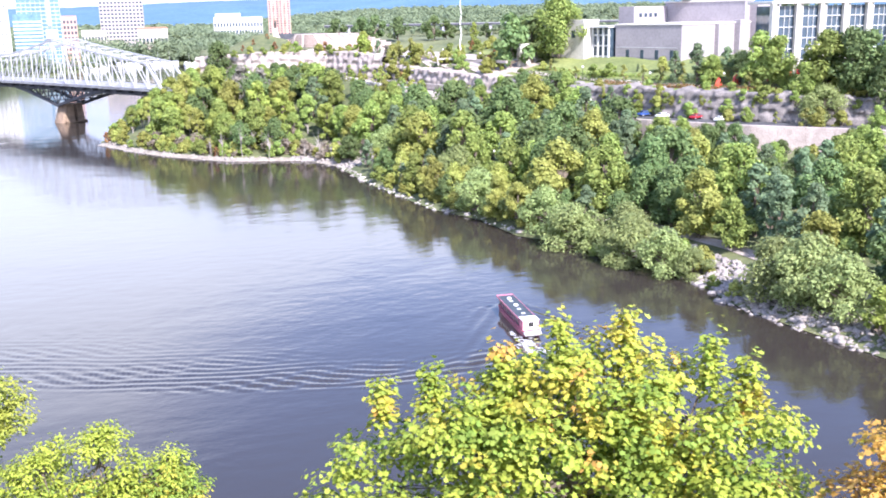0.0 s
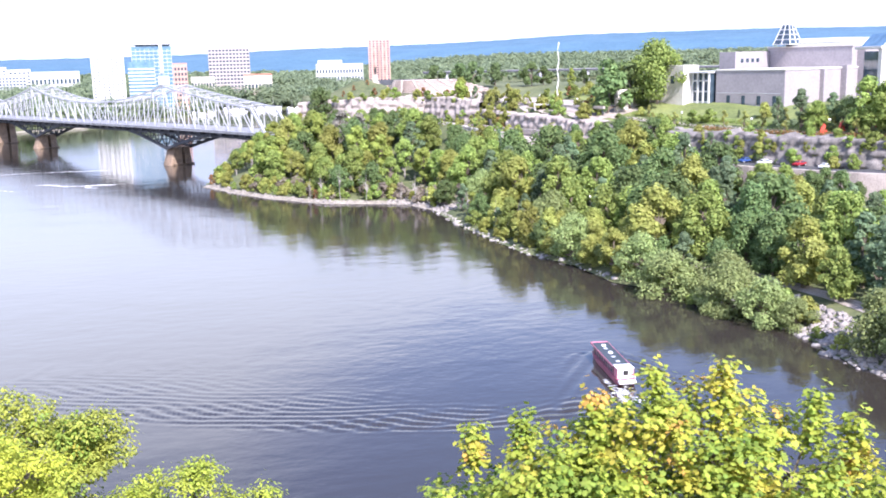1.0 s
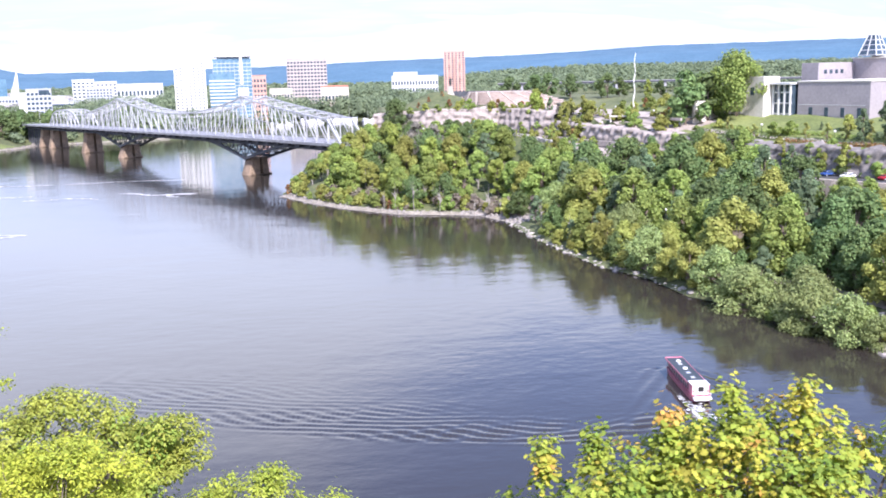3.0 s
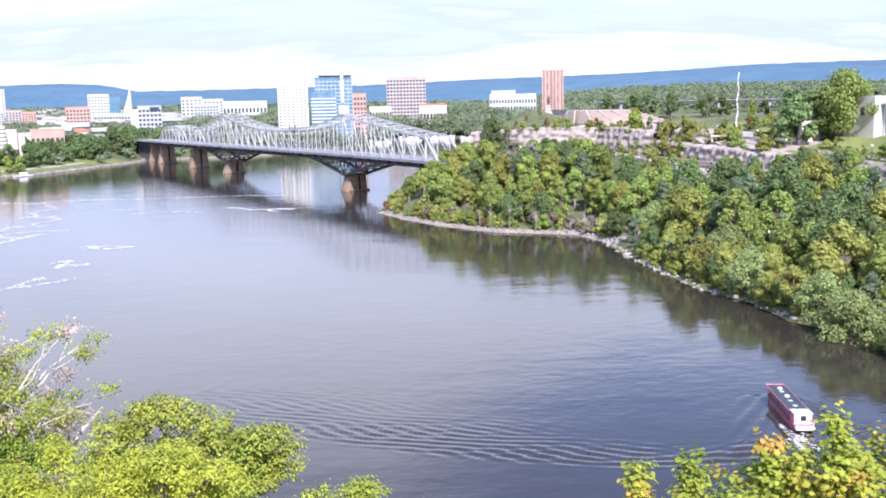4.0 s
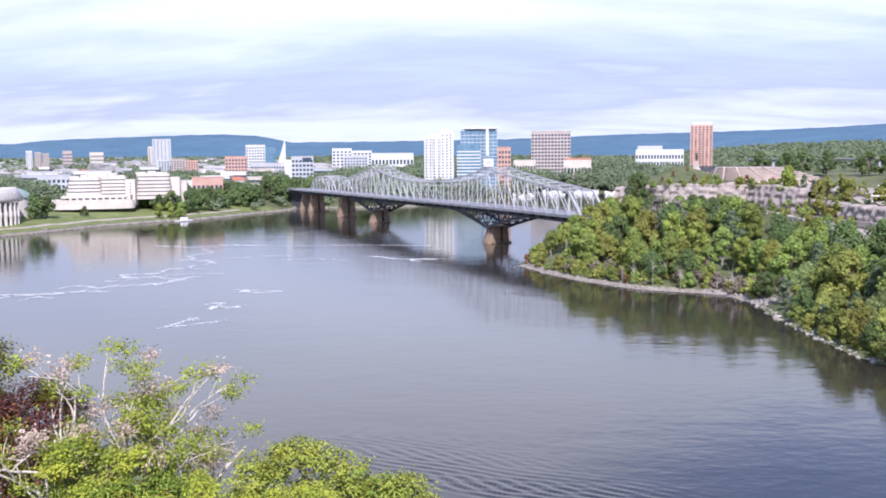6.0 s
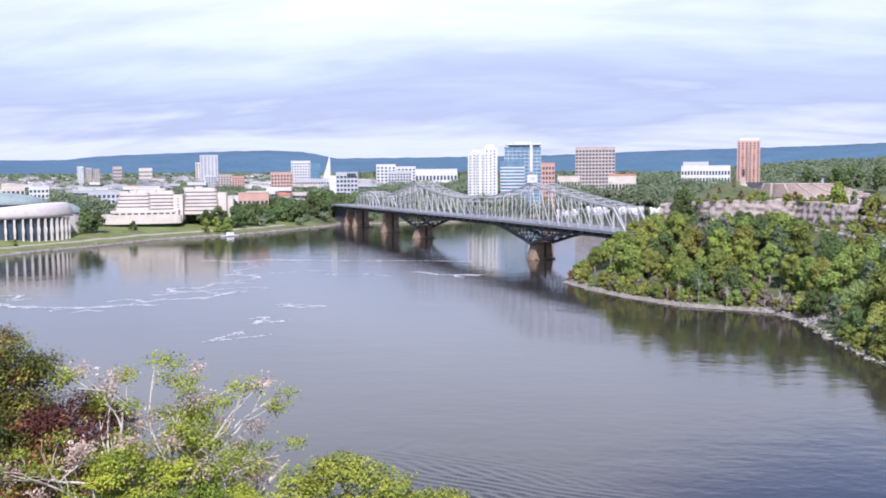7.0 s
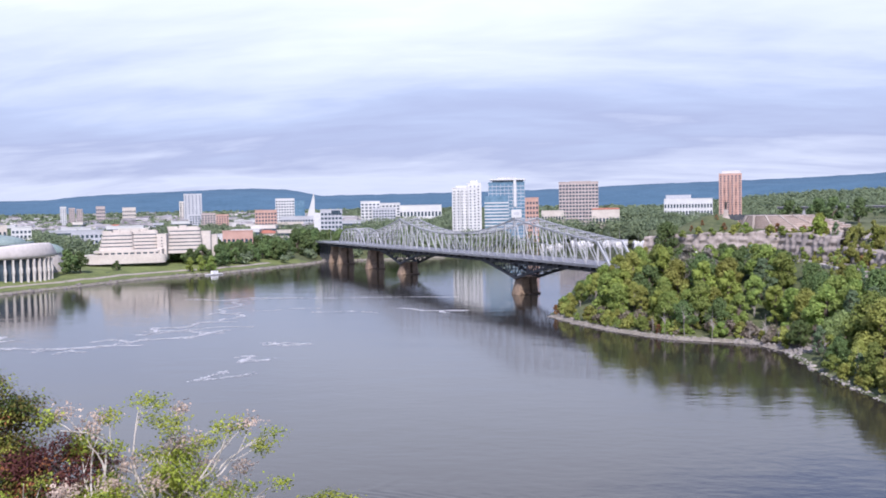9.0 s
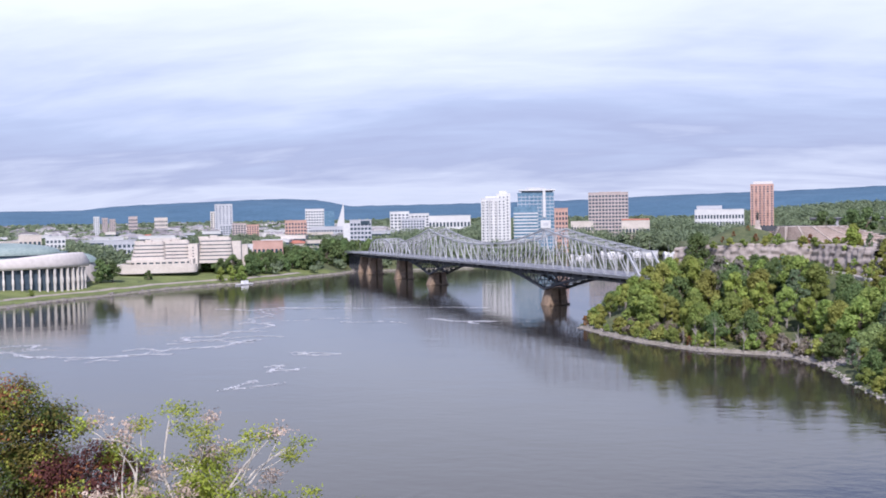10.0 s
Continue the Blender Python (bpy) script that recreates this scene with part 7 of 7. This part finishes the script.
def near_tree(name, label, x, y, top, lobes, mats, leaf, count, shape, seed, shoots=(), k=1.6, girth=0.5, bark=BARK, twig=0.22, shell=0.35, clumps=9):
    """A near tree, its plan given for a slope half as far off and spread by k: lobes (dx, dy, dz below the top, r) carry twigs, and the twigs carry single leaves; mats: (material, share, part name)."""
    rng = np.random.default_rng(seed)
    x, y, top = x * k, y * k, EYE[2] - (EYE[2] - top) * k
    ground = gz(x, y) - 0.3
    height = top - ground
    root = thing(name, (x, y, ground), 0, label, "tree")
    lob = np.array([(dx * k, dy * k, height - dz * k, r * k) for dx, dy, dz, r in lobes])
    twig *= k
    ends = [tuple(l[:3]) for l in lob]
    part("trunk", trunk_mesh(height, ends, 8, girth=girth), bark, root)
    # each lobe breaks up into smaller flattened sprays with gaps between them
    sprays = []
    for cx, cy, cz, r in lob:
        for _ in range(clumps):
            d = rng.normal(size=3) + np.array([0, 0, 0.35])
            d /= np.linalg.norm(d)
            q = r * rng.uniform(0.34, 0.56)
            sprays.append((*(np.array([cx, cy, cz]) + d * (r - q * 0.75)), q))
    sprays = np.array(sprays)
    w = sprays[:, 3] ** 2
    twigs = int(count / 14)
    pick = rng.choice(len(sprays), twigs, p=w / w.sum())
    way = rng.normal(size=(twigs, 3)) + np.array([0, 0, 0.25]); way /= np.linalg.norm(way, axis=1)[:, None]
    rr = sprays[pick, 3] * (1 - shell * rng.random(twigs) ** 1.6)
    tips = sprays[pick, :3] + way * rr[:, None] * np.array([1.0, 1.0, 0.72])
    for sx, sy, sz, sl in np.array(shoots).reshape(-1, 4) * k:
        m = 16
        line = np.linspace(0, 1, m)
        extra = np.c_[sx + rng.normal(size=m) * 0.05, sy + rng.normal(size=m) * 0.05, height - sz - sl * line]
        tips = np.concatenate([tips, extra, extra + rng.normal(size=(m, 3)) * 0.08])
        way = np.concatenate([way, np.tile([0, 0, 1.0], (2 * m, 1)) + rng.normal(size=(2 * m, 3)) * 0.5])
    per = 14
    idx = np.repeat(np.arange(len(tips)), per)
    turn_ = rng.random(len(idx)) * 6.2832
    along = np.c_[np.cos(turn_), np.sin(turn_), rng.uniform(-0.75, 0.25, len(idx))]
    reach = rng.uniform(0.25, 1.0, len(idx))[:, None]
    centres = tips[idx] + along * reach * twig + rng.normal(size=(len(idx), 3)) * twig * 0.12 + way[idx] * rng.normal(size=(len(idx), 1)) * twig * 0.3
    normals = way[idx] * 0.35 + rng.normal(size=(len(idx), 3)) * 0.28 + along * 0.45 + np.array([0, 0, 0.95])
    normals /= np.linalg.norm(normals, axis=1)[:, None]
    sizes = leaf * rng.uniform(0.65, 1.25, len(idx))
    patch = np.array([noise.noise(Vector(p) * 0.9 + Vector((seed * 7.0, 0, 0))) for p in tips]) + rng.normal(size=len(tips)) * 0.16 - 0.10 * (tips[:, 2] - tips[:, 2].mean())
    who = (np.argsort(np.argsort(patch)) / len(tips))[idx]
    start = 0.0
    for mat, share, pname in mats:
        m = (who >= start) & (who < start + share)
        start += share
        if m.any():
            leaves_mesh(pname, centres[m], normals[m], sizes[m], shape, rng, mat, root, "", along[m])
    # twigs that carry the outer leaves
    bm = bmesh.new()
    sel = rng.choice(len(tips), min(160, len(tips)), replace=False)
    for i in sel:
        c = lob[np.argmin(((lob[:, :3] - tips[i]) ** 2).sum(1)), :3]
        tube(bm, [tuple(c), tuple(c * 0.45 + tips[i] * 0.55 + rng.normal(size=3) * 0.06), tuple(tips[i])], [0.03, 0.018, 0.006], 4)
    tagged(part("twig_work", bm, bark, root), kind="stuff")
    return root


def polar(az, d):
    return d * math.sin(radians(az)), d * math.cos(radians(az))


# the large maple
mx, my = polar(28.0, 14.5)
near_tree("maple_tree", "large maple with yellow-green autumn leaves on the slope", mx, my, 41.1,
          [(-2.7, 1, 2.6, 1.29), (-1.7, 0.4, 1.7, 1.29), (-0.5, -0.1, 1.3, 1.29), (0.6, -0.2, 1.15, 1.25), (1.7, -0.7, 1.4, 1.2), (2.6, -1.2, 2.1, 1.16), (0, 0, 2.8, 2.15), (-3.5, 1.1, 3.7, 1.2), (3, -1.5, 3.3, 1.16), (-1.4, -1, 3.3, 1.72), (1.1, -1.6, 3.2, 1.72), (0, 0.8, 4.4, 2.06), (-2.6, -0.6, 4.6, 1.72), (2.3, -1.8, 4.6, 1.63), (0, -1.6, 5.2, 1.89)],
          [(NEAR["orange"], 0.006, "orange_leaves"), (NEAR["yellow"], 0.074, "yellow_leaves"), (NEAR["lime"], 0.42, "lime_leaves"), (NEAR["green"], 0.50, "green_leaves")],
          0.135, 62000, MAPLE, 5, [(-2.9, 1.0, 0.75, 0.6), (-2.2, 0.6, 0.45, 0.7), (-1.15, 0.2, 0.15, 0.7), (-0.25, 0.0, -0.3, 0.9), (0.7, -0.3, -0.35, 0.9), (1.95, -0.8, 0.05, 0.8), (2.55, -1.0, 0.45, 0.8)], shell=0.5, clumps=15)

ox, oy = polar(47.8, 14.0)
near_tree("orange_maple", "small maple turning orange beside the larger one", ox, oy, 40.4,
          [(0, 0, 0.9, 0.9), (-0.4, 0.3, 1.6, 0.8), (0.4, -0.3, 1.8, 1.0), (0, 0, 2.8, 1.2), (-0.5, 0.2, 3.6, 1.1)],
          [(NEAR["orange"], 0.55, "orange_leaves"), (NEAR["yellow"], 0.25, "yellow_leaves"), (NEAR["pine"], 0.20, "green_leaves")], 0.13, 9500, MAPLE, 6)

# the ash-like tree and its neighbours
ax_, ay_ = polar(-11.0, 16.0)
near_tree("ash_tree", "leafy ash with drooping olive-green leaf sprays", ax_, ay_, 41.3,
          [(-1.2, 0, 0.85, 0.75), (-0.5, 0, 0.8, 0.75), (0.1, 0, 0.95, 0.7), (0.8, 0, 1.0, 0.75), (1.25, 0.0, 1.35, 0.6), (-1.3, -0.3, 1.8, 0.9), (-0.3, -0.3, 1.9, 1.0), (0.7, -0.2, 2.0, 0.8), (-0.9, -0.6, 2.9, 1.1), (0.2, -0.6, 3.0, 1.1), (0, 0, 4.0, 1.5)],
          [(NEAR["olive"], 0.5, "olive_leaves"), (NEAR["green"], 0.35, "green_leaves"), (NEAR["yellow"], 0.15, "yellow_leaves")], 0.108, 68000, BROAD, 7, k=1.9, twig=0.15)
bx_, by_ = polar(-1.5, 14.5)
near_tree("ash_sapling", "lower ash sapling with yellow-green leaves", bx_, by_, 40.2,
          [(-0.8, 0, 0.7, 0.6), (0, 0, 0.75, 0.65), (0.75, 0.1, 1.1, 0.55), (1.2, 0.2, 1.6, 0.5), (-0.6, -0.2, 1.5, 0.8), (0.4, -0.2, 1.7, 0.8), (0, 0, 2.6, 1.2)],
          [(NEAR["lime"], 0.55, "lime_leaves"), (NEAR["green"], 0.3, "green_leaves"), (NEAR["yellow"], 0.15, "yellow_leaves")], 0.105, 34000, BROAD, 8, k=1.9, twig=0.15)
cx_, cy_ = polar(-15.6, 13.2)
near_tree("yellow_bush", "bright yellow-green bush on the slope", cx_, cy_, 41.62,
          [(-1.5, 0, 0.75, 0.5), (-0.8, 0, 0.6, 0.55), (-0.1, 0, 0.75, 0.5), (0.6, 0, 0.6, 0.55), (1.15, 0.1, 0.8, 0.5), (-1.2, 0, 1.3, 0.7), (0, 0, 1.4, 0.9), (0.9, 0, 1.4, 0.7)],
          [(NEAR["bright"], 0.72, "yellow_leaves"), (NEAR["lime"], 0.28, "lime_leaves")], 0.08, 36000, BROAD, 9, k=1.9, twig=0.13)


def bare_tree():
    """A half-dead tree: pale forked branches with loose tufts of leaves."""
    x, y = polar(-25.0, 36.0)
    ground = gz(x, y) - 0.3
    root = thing("half_dead_tree", (x, y, ground), 0, "half-dead tree with pale bare branches and sparse leaves", "tree")
    rng = np.random.default_rng(12)
    height = 38.6 - ground
    tufts = []

    def grow(bm, p, way, length, r, depth):
        pts, radii = [tuple(p)], [r]
        q = p
        for i in range(4):
            way = way + Vector(rng.normal(size=3) * 0.13)
            way.normalize()
            q = q + way * (length / 4)
            pts.append(tuple(q)); radii.append(r * (1 - 0.15 * (i + 1)))
        tube(bm, pts, radii, 5)
        if depth == 0:
            tufts.append(tuple(q))
            return
        for k in range(3 if depth > 1 else 2):
            turn = Vector(rng.normal(size=3)) * 0.55
            grow(bm, Vector(pts[2 + k % 3]), (way + turn + Vector((0, 0, 0.25))).normalized(), length * rng.uniform(0.5, 0.72), r * 0.6, depth - 1)

    part("trunk", trunk_mesh(height * 0.66, [(-1.2, 0, height * 0.56), (1.0, 0.1, height * 0.55), (0.2, -0.6, height * 0.6)], 8, girth=0.45), PALE_BARK, root)
    for k, (dx, lean, long_) in enumerate(((-2.6, -0.10, 3.0), (-2.0, -0.08, 3.8), (-1.5, 0.0, 3.4), (-0.9, -0.10, 4.4), (-0.2, 0.05, 3.8), (0.4, 0.0, 4.6), (0.9, 0.15, 4.2), (1.5, 0.30, 3.4), (2.0, 0.55, 4.2), (2.6, 0.6, 3.2), (-0.5, 0.25, 3.6))):
        bm = bmesh.new()
        grow(bm, Vector((dx * 0.66, rng.normal() * 0.5, height - 7.6)), Vector((lean, rng.normal() * 0.12, 1)).normalized(), long_, 0.11, 3)
        part("stem", bm, PALE_BARK, root)
    bm = bmesh.new()
    tube(bm, [(3.1, 1.4, height - 6.6), (3.8, 1.7, height - 5.2), (4.4, 2.0, height - 4.3), (5.1, 2.3, height - 3.6)], [0.17, 0.14, 0.10, 0.05], 6)
    tube(bm, [(3.8, 1.7, height - 5.3), (4.0, 1.8, height - 4.3), (4.1, 1.8, height - 3.2)], [0.08, 0.06, 0.03], 5)
    part("broken_limb", bm, PALE_BARK, root)
    tufts = np.array(tufts)
    tufts = tufts[tufts[:, 2] > height * 0.45]
    sel = rng.random(len(tufts))
    for lo, hi, mat, pname in ((0.0, 0.34, NEAR["lime"], "lime_leaves"), (0.34, 0.62, NEAR["olive"], "olive_leaves"), (0.62, 0.84, NEAR["dry"], "dry_leaves")):
        t = tufts[(sel >= lo) & (sel < hi)]
        idx = np.repeat(np.arange(len(t)), 135)
        c = t[idx] + rng.normal(size=(len(idx), 3)) * np.array([0.25, 0.25, 0.16])
        nn = rng.normal(size=(len(idx), 3)) * 0.6 + np.array([0, 0, 0.9])
        nn /= np.linalg.norm(nn, axis=1)[:, None]
        leaves_mesh(pname, c, nn, 0.115 * rng.uniform(0.6, 1.2, len(idx)), BROAD, rng, mat, root)
    return root


bare_tree()
dx_, dy_ = polar(-23.5, 17.0)
near_tree("slope_bush", "green bush at the foot of the half-dead tree", dx_, dy_, 41.2,
          [(-0.9, 0, 0.5, 0.5), (-0.2, 0, 0.75, 0.6), (0.5, 0, 0.6, 0.5), (1.1, 0, 0.9, 0.5), (0, 0, 1.6, 1.0), (0.9, -0.2, 1.7, 0.9), (-1.0, 0, 1.6, 0.9)],
          [(NEAR["bright"], 0.16, "bright_leaves"), (NEAR["lime"], 0.46, "lime_leaves"), (NEAR["green"], 0.34, "green_leaves"), (NEAR["rust"], 0.04, "rust_leaves")], 0.10, 34000, BROAD, 13, k=2.0, twig=0.14)
ex_, ey_ = polar(-31.8, 19.5)
near_tree("dark_maple", "dark maple with olive top and wine-red lower leaves", ex_, ey_, 43.25,
          [(-0.9, 0, 0.8, 0.8), (0.0, 0, 0.85, 0.8), (0.55, 0, 1.1, 0.7), (-0.6, -0.2, 1.9, 1.0), (0.5, -0.1, 1.9, 0.8), (-1.4, 0, 1.6, 0.9), (0.2, 0, 2.6, 1.0)],
          [(NEAR["rust"], 0.07, "rust_leaves"), (NEAR["olive"], 0.20, "olive_leaves"), (NEAR["bronze"], 0.43, "bronze_leaves"), (NEAR["dark"], 0.30, "dark_leaves")], 0.11, 42000, BROAD, 14, k=2.1)
fx_, fy_ = polar(-29.2, 18.6)
near_tree("red_maple", "wine-red small maple under the darker one", fx_, fy_, 42.3,
          [(0.4, 0, 0.8, 0.6), (1.0, 0, 0.9, 0.5), (-0.3, 0, 0.9, 0.6), (0.3, -0.1, 1.6, 0.8), (-0.5, 0, 1.9, 0.9), (0.8, 0, 1.8, 0.7), (0, 0, 2.8, 1.2)],
          [(NEAR["purple"], 0.50, "wine_red_leaves"), (NEAR["rust"], 0.30, "rust_leaves"), (NEAR["dark"], 0.20, "dark_leaves")], 0.11, 27000, BROAD, 15, k=2.1)
